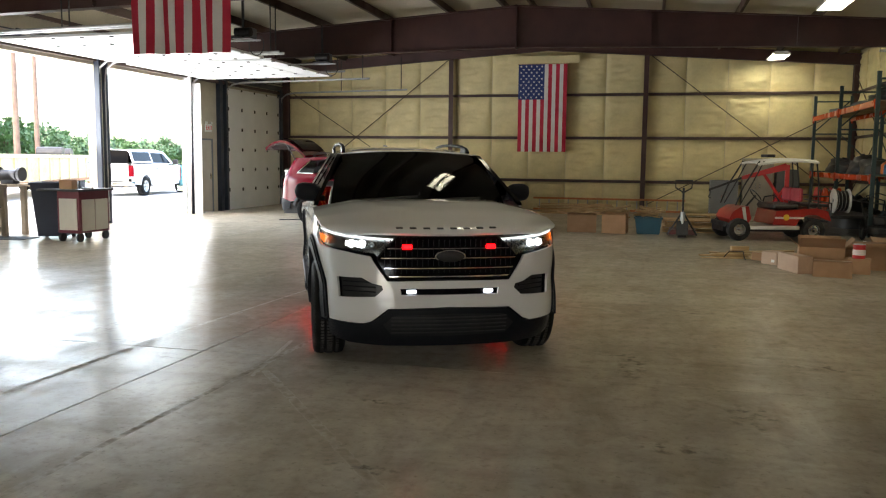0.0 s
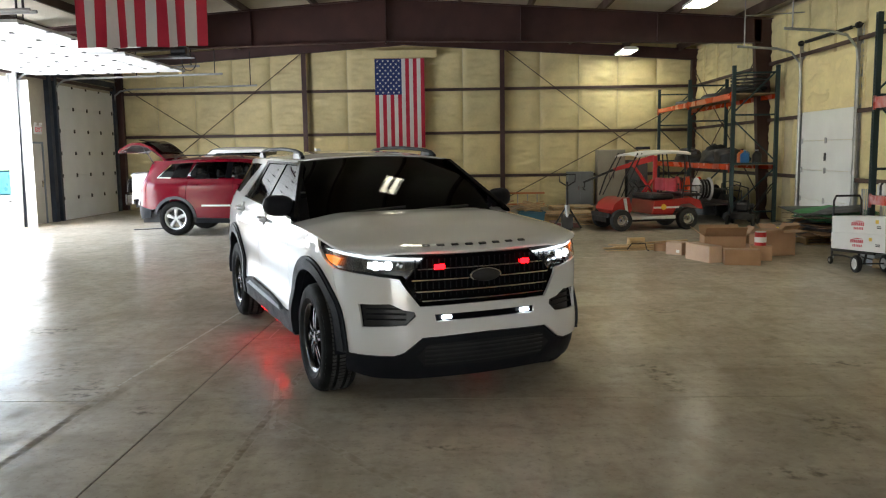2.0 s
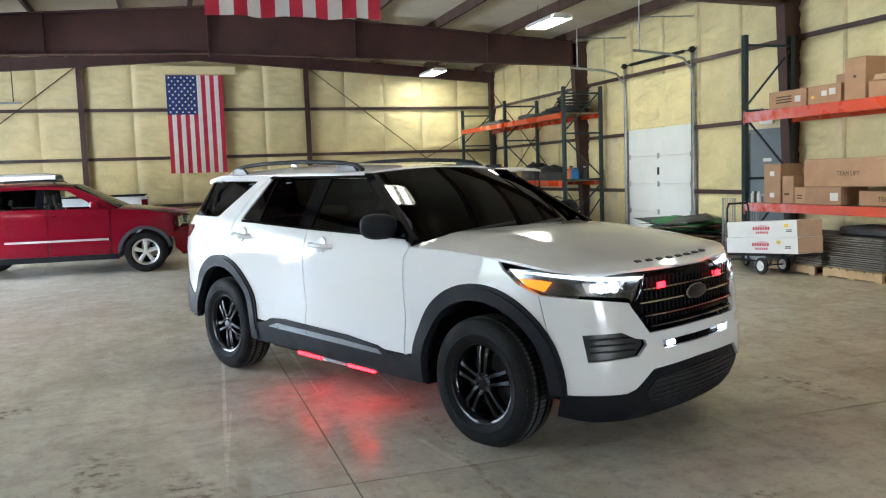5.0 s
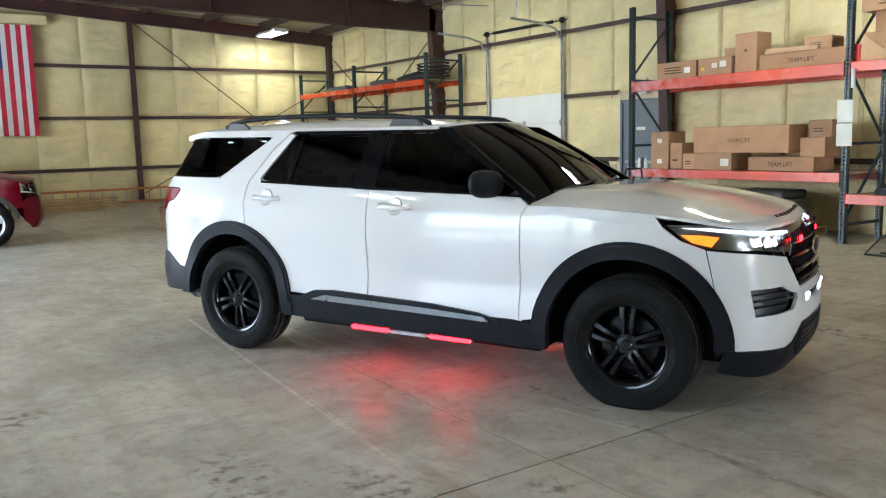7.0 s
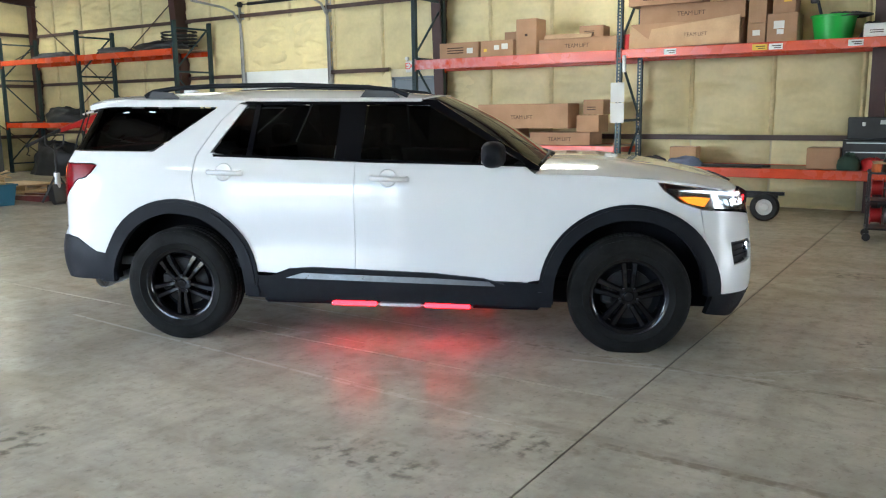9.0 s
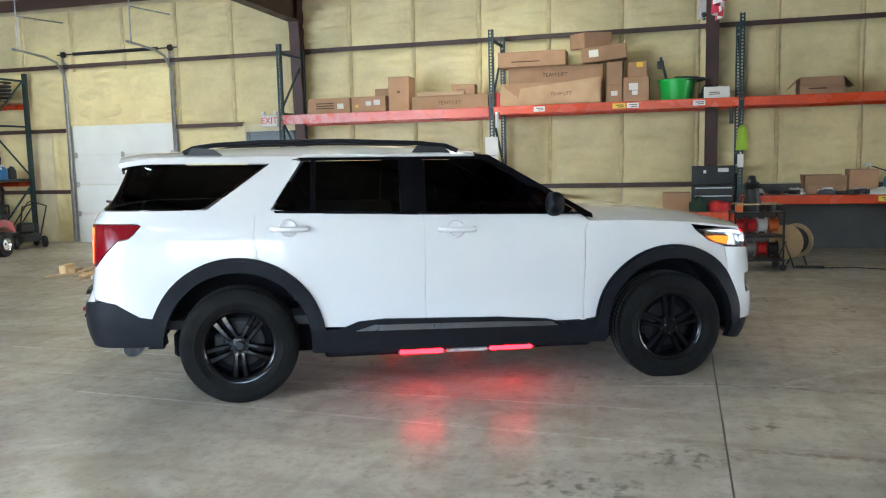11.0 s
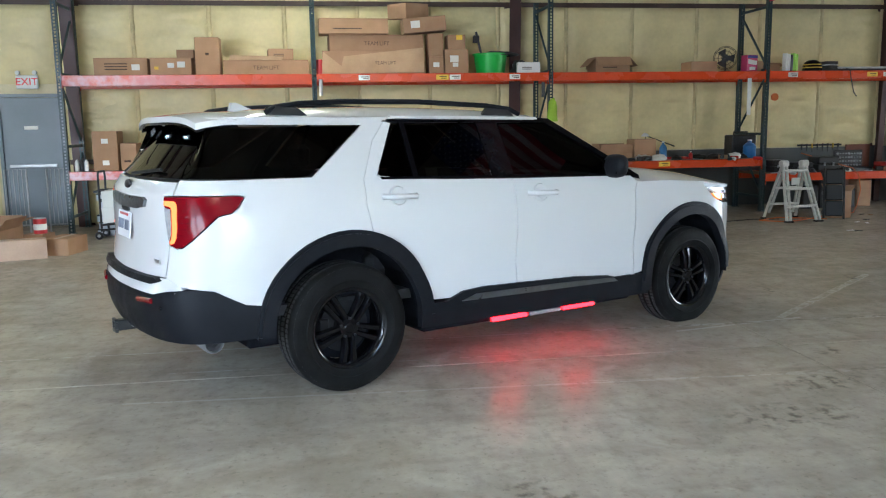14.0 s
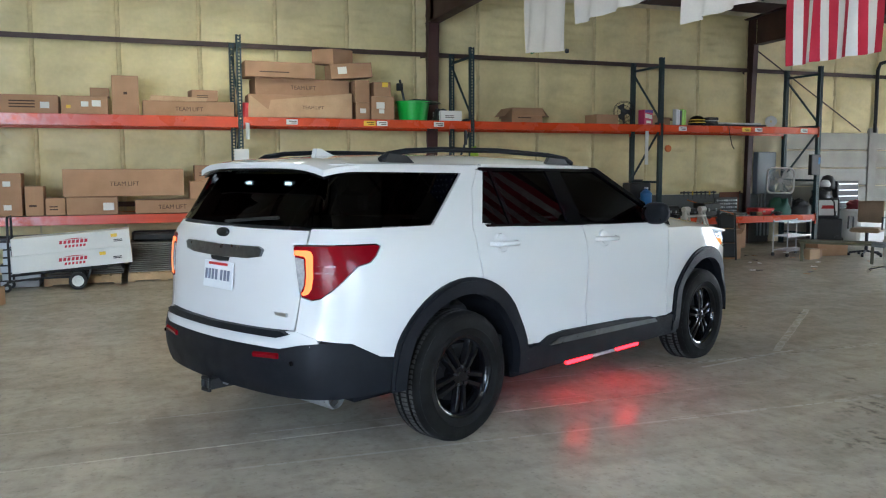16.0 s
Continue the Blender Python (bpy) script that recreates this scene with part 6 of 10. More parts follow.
def carton(m, w, d, h, text="", tags=(), opened=False, flap=0.0, tape=True, label="closed brown cardboard box", material=None, prints=0, group="cardboard boxes"):
    """A cardboard box: x along its front, y into the depth, z up, corner at the origin."""
    mt = material or M_card
    c = thing("cardboard_box", label, "cardboard box", m, group)
    e = 0.005
    body = Shape()
    if opened:
        body.box(0, w, 0, e, 0, h).box(0, w, d - e, d, 0, h).box(0, e, e, d - e, 0, h).box(w - e, w, e, d - e, 0, h).box(e, w - e, e, d - e, 0, e)
        part("body", body, mt, c)
        L = min(d, w) * 0.45
        for k, (p, ax) in enumerate((((0, 0, h), "f"), ((0, d, h), "b"), ((0, 0, h), "l"), ((w, 0, h), "r"))):
            a = radians(rnd.uniform(15, 75) if flap == 0 else flap + rnd.uniform(-12, 12))
            f = Shape()
            if ax == "f":
                f.add([(0.004, 0, h), (w - 0.004, 0, h), (w - 0.004, -L * math.cos(a), h + L * math.sin(a)), (0.004, -L * math.cos(a), h + L * math.sin(a))], [(0, 1, 2, 3)])
                nrm = Vector((0, -math.sin(a), -math.cos(a))) * 0.004
            elif ax == "b":
                f.add([(0.004, d, h), (w - 0.004, d, h), (w - 0.004, d + L * math.cos(a), h + L * math.sin(a)), (0.004, d + L * math.cos(a), h + L * math.sin(a))], [(0, 1, 2, 3)])
                nrm = Vector((0, math.sin(a), -math.cos(a))) * 0.004
            elif ax == "l":
                f.add([(0, 0.004, h), (0, d - 0.004, h), (-L * math.cos(a), d - 0.004, h + L * math.sin(a)), (-L * math.cos(a), 0.004, h + L * math.sin(a))], [(0, 1, 2, 3)])
                nrm = Vector((-math.sin(a), 0, -math.cos(a))) * 0.004
            else:
                f.add([(w, 0.004, h), (w, d - 0.004, h), (w + L * math.cos(a), d - 0.004, h + L * math.sin(a)), (w + L * math.cos(a), 0.004, h + L * math.sin(a))], [(0, 1, 2, 3)])
                nrm = Vector((math.sin(a), 0, -math.cos(a))) * 0.004
            q = list(f.v)
            f.add([Vector(v) + nrm for v in q], [(3, 2, 1, 0)])
            for i in range(4):
                f.f.append((i, (i + 1) % 4, 4 + (i + 1) % 4, 4 + i))
            part("flap", f, M_card_in if k % 2 else mt, c)
    else:
        body.box(0, w, 0, d, 0, h - 0.006, 0.004)
        part("body", body, mt, c)
        part("flap", Shape().box(0.002, w - 0.002, 0.002, d / 2 - 0.002, h - 0.006, h, 0.001), mt, c)
        part("flap", Shape().box(0.002, w - 0.002, d / 2 + 0.002, d - 0.002, h - 0.006, h, 0.001), mt, c)
        if tape:
            part("tape", Shape().box(w / 2 - 0.001 - w * 0.48, w / 2 + w * 0.48, d / 2 - 0.03, d / 2 + 0.03, h, h + 0.001), mat_tape, c)
    if text:
        size = min(0.09, w / (0.75 * len(text)), h * 0.45)
        words("print", text, size, M_print, c, pose(w / 2, -0.0015, h * 0.45, 90, 0, 0), 0.0008)
    for k in range(prints):
        part("print", Shape().box(w * 0.2, w * 0.62, -0.0018, -0.0008, h * (0.3 + 0.16 * k), h * (0.37 + 0.16 * k)), M_print, c)
    for a, b, s, mt2 in tags:
        part("label", Shape().box(w * a - s, w * a + s, -0.002, -0.001, h * b - s * 0.75, h * b + s * 0.75), mt2, c)
    return c


M_card_pale = mat("pale_torn_cardboard", (0.50, 0.34, 0.20), 0.8, var=0.12, scale=4)
mat_tape = mat("brown_packing_tape", (0.45, 0.30, 0.17), 0.35, var=0.1)


def shelf_box(y_left, y_right, z, h, depth=0.5, x=4.70, turn=0.0, **k):
    return carton(pose(x, y_left, z, 0, 0, -90 + turn), y_left - y_right, depth, h, **k)


W1, W2 = M_paper, M_yellowlab
shelf_box(12.45, 11.66, 2.425, 0.26, prints=3, tags=((0.78, 0.45, 0.06, W1),))
shelf_box(11.62, 11.0, 2.425, 0.26, tags=((0.5, 0.55, 0.05, W1), (0.75, 0.6, 0.06, W1), (0.15, 0.4, 0.03, W2)))
shelf_box(11.24, 10.98, 2.69, 0.13, depth=0.3, x=4.85)
shelf_box(10.94, 10.57, 2.425, 0.57, depth=0.35, tags=((0.5, 0.55, 0.025, M_print),), label="tall brown cardboard box stood on end")
shelf_box(10.52, 9.20, 2.425, 0.22, text="TEAM LIFT", label="long brown cardboard box with printed lettering")
shelf_box(9.82, 9.43, 2.65, 0.17, depth=0.35, prints=2, turn=6)
solid("folded_cardboard", Shape().prism([(0.0, 0.0), (0.82, 0.0), (0.84, 0.05), (0.03, 0.075)], "y", 0.0, 0.3), M_card_pale, "pale folded cardboard sleeve on a long box", "cardboard", pose(4.68, 10.43, 2.647, 0, 0, -90))
crushed = shelf_box(8.98, 7.34, 2.425, 0.36, depth=0.5, x=4.72, label="large crushed brown cardboard box with lettering", turn=-2)
part("torn_flap", Shape().prism([(-0.03, 0.0), (1.62, 0.015), (1.63, 0.40), (0.34, 0.27), (0.30, 0.12), (0.02, 0.34)], "y", -0.05, -0.042), M_card_pale, crushed, "pale torn flap")
words("print", "TEAM LIFT", 0.075, M_print, crushed, pose(1.0, -0.052, 0.16, 90, 0, 0), 0.0008)
shelf_box(8.86, 7.34, 2.787, 0.26, depth=0.5, x=4.76, turn=3, text="TEAM LIFT", label="long brown cardboard box with printed lettering")
shelf_box(9.02, 7.92, 3.05, 0.24, depth=0.42, x=4.70, turn=1, prints=1, label="long brown cardboard box lying on others")
carton(pose(4.74, 7.66, 3.055, 0, -5, -88), 0.70, 0.36, 0.235, tags=((0.28, 0.55, 0.075, W1),), label="brown cardboard box tilted on a stack", group="shelf boxes")
carton(pose(4.76, 7.62, 3.30, 2, -3, -52), 0.52, 0.44, 0.24, label="brown cardboard box askew atop the stack", group="shelf boxes")
shelf_box(7.27, 7.03, 2.425, 0.27, depth=0.4, x=4.70, tags=((0.5, 0.5, 0.05, W1),))
shelf_box(7.27, 7.03, 2.70, 0.355, depth=0.4, x=4.72)
shelf_box(7.01, 6.62, 2.425, 0.38, depth=0.45, x=4.70, tags=((0.4, 0.6, 0.07, W1), (0.45, 0.35, 0.045, W1)))
shelf_box(6.95, 6.66, 2.81, 0.23, depth=0.35, x=4.74, tags=((0.65, 0.8, 0.05, W2),))
shelf_box(5.80, 5.42, 2.425, 0.17, depth=0.4, x=4.68, material=M_paper, prints=2, label="small white carton on the shelf")
shelf_box(4.42, 3.82, 2.425, 0.26, depth=0.45, x=4.80, opened=True, flap=-48, prints=1, label="open brown cardboard box with drooping flaps")
shelf_box(2.77, 2.30, 2.425, 0.17, depth=0.4)
shelf_box(1.52, 1.28, 2.425, 0.18, depth=0.3, x=4.80)
shelf_box(1.26, 1.06, 2.425, 0.15, depth=0.3, x=4.84, opened=True, flap=-30)
# lower shelf of the first bay
shelf_box(12.56, 12.19, 0.965, 0.61, depth=0.42, tags=((0.5, 0.75, 0.05, W1), (0.5, 0.2, 0.05, W1)), label="tall brown cardboard box stood on end")
shelf_box(12.15, 11.91, 0.965, 0.42, depth=0.4, prints=1)
shelf_box(11.89, 11.63, 0.965, 0.25, depth=0.35, prints=2)
shelf_box(11.61, 10.92, 0.965, 0.26, depth=0.5, x=4.64, tags=((0.82, 0.45, 0.075, W1),))
shelf_box(11.65, 9.98, 1.23, 0.40, depth=0.45, x=4.66, text="TEAM LIFT", label="very long brown cardboard box with lettering")
shelf_box(10.68, 9.62, 0.965, 0.20, depth=0.5, x=4.72, text="TEAM LIFT", label="long brown cardboard box with printed lettering")
shelf_box(9.88, 9.50, 1.17, 0.27, depth=0.4, x=4.78)
shelf_box(9.80, 9.46, 1.445, 0.24, depth=0.3, x=4.86, prints=2)
for y, mt in ((12.80, M_white), (12.73, M_darkmetal), (12.66, M_white)):
    solid("aerosol_can", Shape().lathe([(0, 0), (0.03, 0), (0.032, 0.01), (0.032, 0.14), (0.022, 0.155), (0.012, 0.18), (0, 0.18)], 12, axis="z"), mt, "small aerosol can at the shelf end", "can", pose(4.68, y, 0.965), "aerosol cans", smooth=40)
# third bay, lower shelf
shelf_box(3.70, 3.30, 0.935, 0.36, depth=0.35, x=4.85, label="brown cardboard box on the bench shelf")
shelf_box(4.32, 3.74, 0.935, 0.13, depth=0.36, x=4.82, opened=True, flap=72, tape=False, label="torn open brown cardboard box")
shelf_box(6.40, 5.98, 0.685, 0.29, depth=0.4, x=4.70)

# ---- flags ----
M_flagred = mat("flag_red_cloth", (0.50, 0.02, 0.05), 0.8, var=0.12, scale=3, bump=0.1, bump_scale=200)
M_flagwhite = mat("flag_white_cloth", (0.74, 0.72, 0.69), 0.8, var=0.06, scale=3, bump=0.1, bump_scale=200)
M_flagblue = mat("flag_blue_cloth", (0.02, 0.04, 0.16), 0.8, var=0.12, scale=3, bump=0.1, bump_scale=200)


def cloth(u0, u1, v0, v1, w, h, amp, seed, back=0.0, nu=2, nv=26):
    """A piece of hanging cloth; u across, v down from the top."""
    def at(i, j):
        u, v = u0 + (u1 - u0) * i / nu, v0 + (v1 - v0) * j / nv
        y = amp * (math.sin(u * 17 + seed + 1.2 * math.sin(v * 3)) * (0.25 + v) + 0.6 * math.sin(u * 31 + seed * 2) * v * v)
        return (u * w, y + back, -v * h)
    vs = [at(i, j) for i in range(nu + 1) for j in range(nv + 1)]
    vs2 = [(x, y + 0.003, z) for x, y, z in vs]
    o = len(vs)
    s = Shape()
    fs = []
    for i in range(nu):
        for j in range(nv):
            q = (i * (nv + 1) + j, (i + 1) * (nv + 1) + j, (i + 1) * (nv + 1) + j + 1, i * (nv + 1) + j + 1)
            fs += [q, tuple(o + a for a in reversed(q))]
    for j in range(nv):
        fs.append((j, j + 1, o + j + 1, o + j))
        k = nu * (nv + 1) + j
        fs.append((k, k + 1, o + k + 1, o + k))
    return s.add(vs + vs2, fs)


def striped_flag(m, w, h, amp, seed, label):
    f = thing("flag", label, "flag", m, "striped flags")
    for i in range(13):
        part("stripe", cloth(i / 13, (i + 1) / 13, 0, 1, w, h, amp, seed), M_flagred if i % 2 == 0 else M_flagwhite, f, smooth=60)
    part("canton", cloth(0, 7 / 13, 0, 0.4, w, h, amp, seed, -0.004, nu=14), M_flagblue, f, "blue field", smooth=60)
    part("canton", cloth(0, 7 / 13, 0, 0.4, w, h, amp, seed, 0.004, nu=14), M_flagblue, f, "blue field", smooth=60)
    st = Shape()
    for r in range(11):
        n = 5 if r % 2 == 0 else 4
        for c in range(n):
            uu = (7 / 13) * ((c + 0.5 + (0.5 if n == 4 else 0)) / 5)
            vv = 0.4 * (r + 0.7) / 11.4
            y = amp * (math.sin(uu * 17 + seed + 1.2 * math.sin(vv * 3)) * (0.25 + vv) + 0.6 * math.sin(uu * 31 + seed * 2) * vv * vv)
            R = w * 0.026
            for yy, sg in ((y - 0.006, 1), (y + 0.010, 1)):
                pts = [(uu * w + (R if k % 2 == 0 else R * 0.42) * math.sin(k * math.pi / 5), yy, -vv * h + (R if k % 2 == 0 else R * 0.42) * math.cos(k * math.pi / 5)) for k in range(10)]
                st.add(pts, [tuple(range(10))])
    stars = part("stars", st, M_flagwhite, f)
    stars["kind"] = "stuff"
    part("top_pole", Shape().cyl((-0.02, 0, 0.01), (w + 0.02, 0, 0.01), 0.012, n=8), M_wood, f)
    return f


striped_flag(pose(-4.23, YF - 0.40, 4.63), 1.55, 2.76, 0.012, 1.0, "large striped flag with a starred blue field hung on the wall")
board = solid("flag_board", Shape().box(-4.6, -2.3, YF - 0.36, YF - 0.32, 4.66, 4.9, 0.004), M_foam, "pale board that carries the flag", "board")
flag2 = striped_flag(pose(-4.11, 5.93, 3.98), 0.87, 1.58, 0.022, 2.3, "striped flag hung from the roof beam over the car")
for x in (-4.05, -3.3):
    part("cord", Shape().cyl((x + 4.11, 0, 0), (x + 4.11, -0.1, 0.4), 0.004, n=5), M_white, flag2)


def plain_flag(x0, x1, z0, z1, seed, slant):
    w, h = x1 - x0, z1 - z0
    f = thing("flag", "white cloth flag hung from the roof beam", "flag", pose(x0, 5.92, z1), "white flags")
    c = cloth(0, 1, 0, 1, w, h, 0.03, seed, nu=18, nv=20)
    c.v = [(x, y, z - slant * (x / w) * (-z / h)) for x, y, z in c.v]
    part("cloth", c, M_flagwhite, f, smooth=60)
    part("pole", Shape().cyl((-0.03, 0, 0.01), (w + 0.03, 0, 0.01), 0.014, n=8), M_darkmetal, f)
    part("end_knob", Shape().lathe([(0.0, -0.03), (0.025, -0.015), (0.025, 0.015), (0.0, 0.03)], 10, axis="z"), M_black, f, m=pose(0.0, 0, -h - 0.0))
    return f


plain_flag(0.22, 1.34, 2.98, 4.28, 0.4, -0.12)
plain_flag(-1.40, 0.02, 3.27, 4.28, 1.9, 0.02)
plain_flag(-2.95, -1.93, 2.98, 4.28, 3.1, 0.05)
g = solid("green_pennant", cloth(0, 1, 0, 1, 0.16, 0.35, 0.015, 2.0, nu=6, nv=10), mat("green_red_cloth", (0.03, 0.2, 0.07), 0.8, var=0.2), "small green cloth end of a flag", "flag", pose(1.02, 5.9, 3.42), smooth=60)

# ---- the other vehicles ----


def simple_wheels(parent, xs_, y, r, width, rim, style, rim_mat):
    for x in xs_:
        wheel(parent, pose(x, -y, r), r, width, rim, style, rim_mat, disc=False)
        wheel(parent, pose(x, y, r, 0, 0, 180), r, width, rim, style, rim_mat, disc=False)


JEEP = Shell(
    [(2.33, 0), (2.32, 0.3), (2.27, 0.6), (2.16, 0.8), (1.95, 0.91), (1.4, 0.955), (0, 0.965), (-1.4, 0.96), (-2.0, 0.92), (-2.28, 0.82), (-2.38, 0.6), (-2.41, 0.3), (-2.42, 0)],
    [(0.2, 0.05), (0.35, 0.01), (0.55, 0.0), (0.8, 0.01), (1.0, 0.004), (1.15, 0.022), (1.22, 0.06), (1.4, 0.15), (1.6, 0.27), (1.7, 0.36)],
    [(0.2, 0.12), (0.4, 0.0), (0.6, 0.0), (0.8, 0.04), (1.0, 0.09), (1.1, 0.18)],
    [(0.3, 0.05), (0.5, 0.0), (0.75, 0.02), (1.0, 0.05), (1.15, 0.11), (1.35, 0.32), (1.6, 0.62), (1.7, 0.74)])


def build_jeep(m):
    S = JEEP
    sx, sf, sr = S.sx, S.sf, S.sr
    E = S.end
    c = thing("suv_car", "red sport utility vehicle with its tailgate raised", "car", m)
    R, F, Z = -1.455, 1.455, 0.37

    def pair(name, poly, mt, out=0.0, label="", gap=0.003, thick=0.02):
        return [part(name, S.panel(poly, (), out, gap, thick, 0.08, mirror=mi), mt, c, label, smooth=32) for mi in (False, True)]
    ra = 0.47
    pair("fender", [(sx(0.88), 0.36), (sx(0.90), 1.17), (sx(1.0), 1.17), (sx(1.5), 1.13), (sx(1.95), 1.04), (sx(1.98), 0.62)] + [(sx(x), z) for x, z in arc(F, Z, ra, 30, 180, 14)], M_redpaint)
    fd = pair("front_door", [(sx(-0.15), 0.36), (sx(0.87), 0.36), (sx(0.89), 1.17), (sx(0.80), 1.19), (sx(-0.15), 1.205)], M_redpaint)
    pair("rear_door", [(sx(-0.16), 0.36), (sx(-0.16), 1.205), (sx(-1.15), 1.215), (sx(-1.2), 0.85)] + [(sx(x), z) for x, z in arc(R, Z, ra, 55, 2, 8)], M_redpaint)
    pair("quarter_panel", [(sx(-1.21), 0.85), (sx(-1.16), 1.215), (sx(-1.30), 1.22), (sx(-1.87), 1.235), (sx(-1.58), 1.535), (sx(-1.60), 1.60), (sr(0.66), 1.60), (sr(0.72), 1.25), (sr(0.75), 0.62), (sx(-2.0), 0.56)] + [(sx(x), z) for x, z in arc(R, Z, ra, 155, 58, 12)], M_redpaint)
    pair("roof_side", [(sx(0.24), 1.58), (sx(-1.0), 1.62), (sx(-1.60), 1.605), (sx(-1.57), 1.545), (sx(-1.0), 1.57), (sx(0.12), 1.555)], M_redpaint, thick=0.03)
    for a in ([(-0.20, 1.22), (0.64, 1.205), (0.50, 1.31), (0.12, 1.55), (-0.20, 1.56)], [(-0.34, 1.22), (-0.34, 1.565), (-1.02, 1.56), (-1.12, 1.23)]):
        front = max(x for x, z in a) > 0.3
        pair("window_pane", [(sx(x), z) for x, z in a], M_clear if front else M_tint, out=-0.01, label="clear side glass" if front else "dark tinted side glass", thick=0.005)
    pair("window_pane", [(sx(-1.18), 1.235), (sx(-1.08), 1.56), (sx(-1.56), 1.53), (sx(-1.84), 1.245)], M_tint, out=-0.008, label="dark tinted side glass", thick=0.005)
    pair("pillar_trim", [(sx(-0.34), 1.21), (sx(-0.20), 1.21), (sx(-0.20), 1.57), (sx(-0.34), 1.57)], M_gloss, out=-0.004)
    pair("pillar", [(sx(0.12), 1.555), (sx(0.52), 1.31), (sx(0.66), 1.19), (sx(1.0), 1.18), (sx(0.75), 1.36), (sx(0.24), 1.60)], M_redpaint, gap=0.0, thick=0.04)
    for cx, a0, a1 in ((F, 10, 176), (R, 4, 168)):
        ring = [(sx(x), z) for x, z in arc(cx, Z, ra + 0.006, a0, a1, 18)] + [(sx(x), z) for x, z in arc(cx, Z, 0.415, a1, a0, 18)]
        pair("wheel_arch", ring, mat("grey_arch_plastic", (0.035, 0.035, 0.042), 0.5), out=0.02, gap=0.0, thick=0.04)
    pair("side_molding", [(sx(-0.86), 0.625), (sx(0.84), 0.62), (sx(0.84), 0.655), (sx(-0.86), 0.66)], M_alloy, out=0.014, gap=0.0)
    pair("sill_cladding", [(sx(-1.0), 0.27), (sx(1.0), 0.27), (sx(0.97), 0.37), (sx(-0.98), 0.37)], M_clad, out=0.012, gap=0.0)
    part("front_bumper", S.panel([(0.0, 0.25), (sf(0.8), 0.28), (sx(1.98), 0.42), (sx(1.97), 0.70), (sf(0.85), 0.78), (0.0, 0.78)], both=True, gap=0.0), M_redpaint, c, smooth=32)
    part("grille", S.panel([(0.0, 0.79), (sf(0.5), 0.79), (sf(0.5), 0.98), (0.0, 0.99)], both=True, gap=0.0, out=-0.01), M_chrome, c, smooth=32)
    pair("headlamp", [(sf(0.52), 0.79), (sf(0.86), 0.80), (sx(1.97), 0.86), (sx(1.90), 0.97), (sf(0.52), 0.99)], M_clear, out=-0.004)
    part("rear_bumper", S.panel([(E, 0.32), (sr(0.75), 0.34), (sx(-2.0), 0.40), (sx(-1.98), 0.56), (sr(0.80), 0.64), (E, 0.66)], both=True, gap=0.0, out=0.015), M_clad, c, smooth=32)
    pair("tail_lamp", [(sr(0.70), 0.92), (sx(-2.12), 0.95), (sx(-2.08), 1.16), (sr(0.68), 1.18)], M_redlens, out=0.006)
    top = smooth_table([(-1.8, 1.625), (-1.2, 1.675), (-0.5, 1.70), (0.0, 1.68), (0.25, 1.63)], 0.3)
    part("roof", sheet(lambda u, v: (0.24 - 2.00 * u, (2 * v - 1) * 0.69, top(0.24 - 2.00 * u) - 0.10 * abs(2 * v - 1) ** 4), 24, 14, 0.03), M_redpaint, c, smooth=40)
    part("hood", sheet(lambda u, v: (0.98 + (1.24 - 0.16 * abs(2 * v - 1) ** 3) * u, (2 * v - 1) * (0.90 - 0.06 * u), 1.24 - 0.13 * u - 0.06 * abs(2 * v - 1) ** 3 - 0.05 * u ** 4), 18, 16, 0.02), M_redpaint, c, smooth=40)
    part("windscreen", sheet(lambda u, v: (1.04 + 0.08 * (1 - (2 * v - 1) ** 2) - 0.82 * u, (2 * v - 1) * (0.82 - 0.14 * u), 1.19 + 0.41 * u + 0.04 * (1 - (2 * v - 1) ** 2)), 10, 12, 0.006), M_wind, c, smooth=40)
    for g in (1, -1):
        part("roof_rail", Shape().tube([(0.0, g * 0.60, 1.64), (-0.1, g * 0.60, 1.71), (-1.4, g * 0.60, 1.71), (-1.55, g * 0.60, 1.63)], 0.014, 6), M_darkmetal, c)
        part("wing_mirror", Shape().box(0.58, 0.74, min(g * 0.93, g * 1.12), max(g * 0.93, g * 1.12), 1.19, 1.34, 0.03), M_redpaint, c)
        for x in (-1.12, -0.22):
            part("handle", Shape().tube([(x, g * 0.952, 1.09), (x + 0.02, g * 0.985, 1.09), (x + 0.18, g * 0.985, 1.085), (x + 0.2, g * 0.952, 1.085)], 0.013, 6), M_redpaint, c)
    # raised tailgate
    gate = part("tailgate", sheet(lambda u, v: (-1.74 - 1.0 * u, (2 * v - 1) * (0.64 + 0.1 * u), 1.66 + 0.36 * math.sin(u * 2.6) - 0.02 * (2 * v - 1) ** 2), 10, 10, 0.07), M_redpaint, c, "raised red tailgate", smooth=40)
    part("gate_glass", sheet(lambda u, v: (-1.84 - 0.5 * u, (2 * v - 1) * 0.55, 1.70 + 0.36 * math.sin((0.1 + 0.5 * u) * 2.6)), 6, 8, 0.02), M_gloss, gate)
    part("gate_lining", sheet(lambda u, v: (-1.79 - 0.92 * u, (2 * v - 1) * (0.66 + 0.08 * u), 1.59 + 0.36 * math.sin((0.07 + 0.88 * u) * 2.6)), 6, 8, 0.02), mat("brown_gate_lining", (0.05, 0.028, 0.03), 0.7), gate)
    for g in (1, -1):
        part("gas_strut", Shape().cyl((-1.90, g * 0.66, 1.40), (-2.25, g * 0.66, 1.96), 0.012, n=6), M_darkmetal, c)
    part("cabin_floor", Shape().box(-2.2, 1.0, -0.85, 0.85, 0.28, 0.5), M_interior, c)
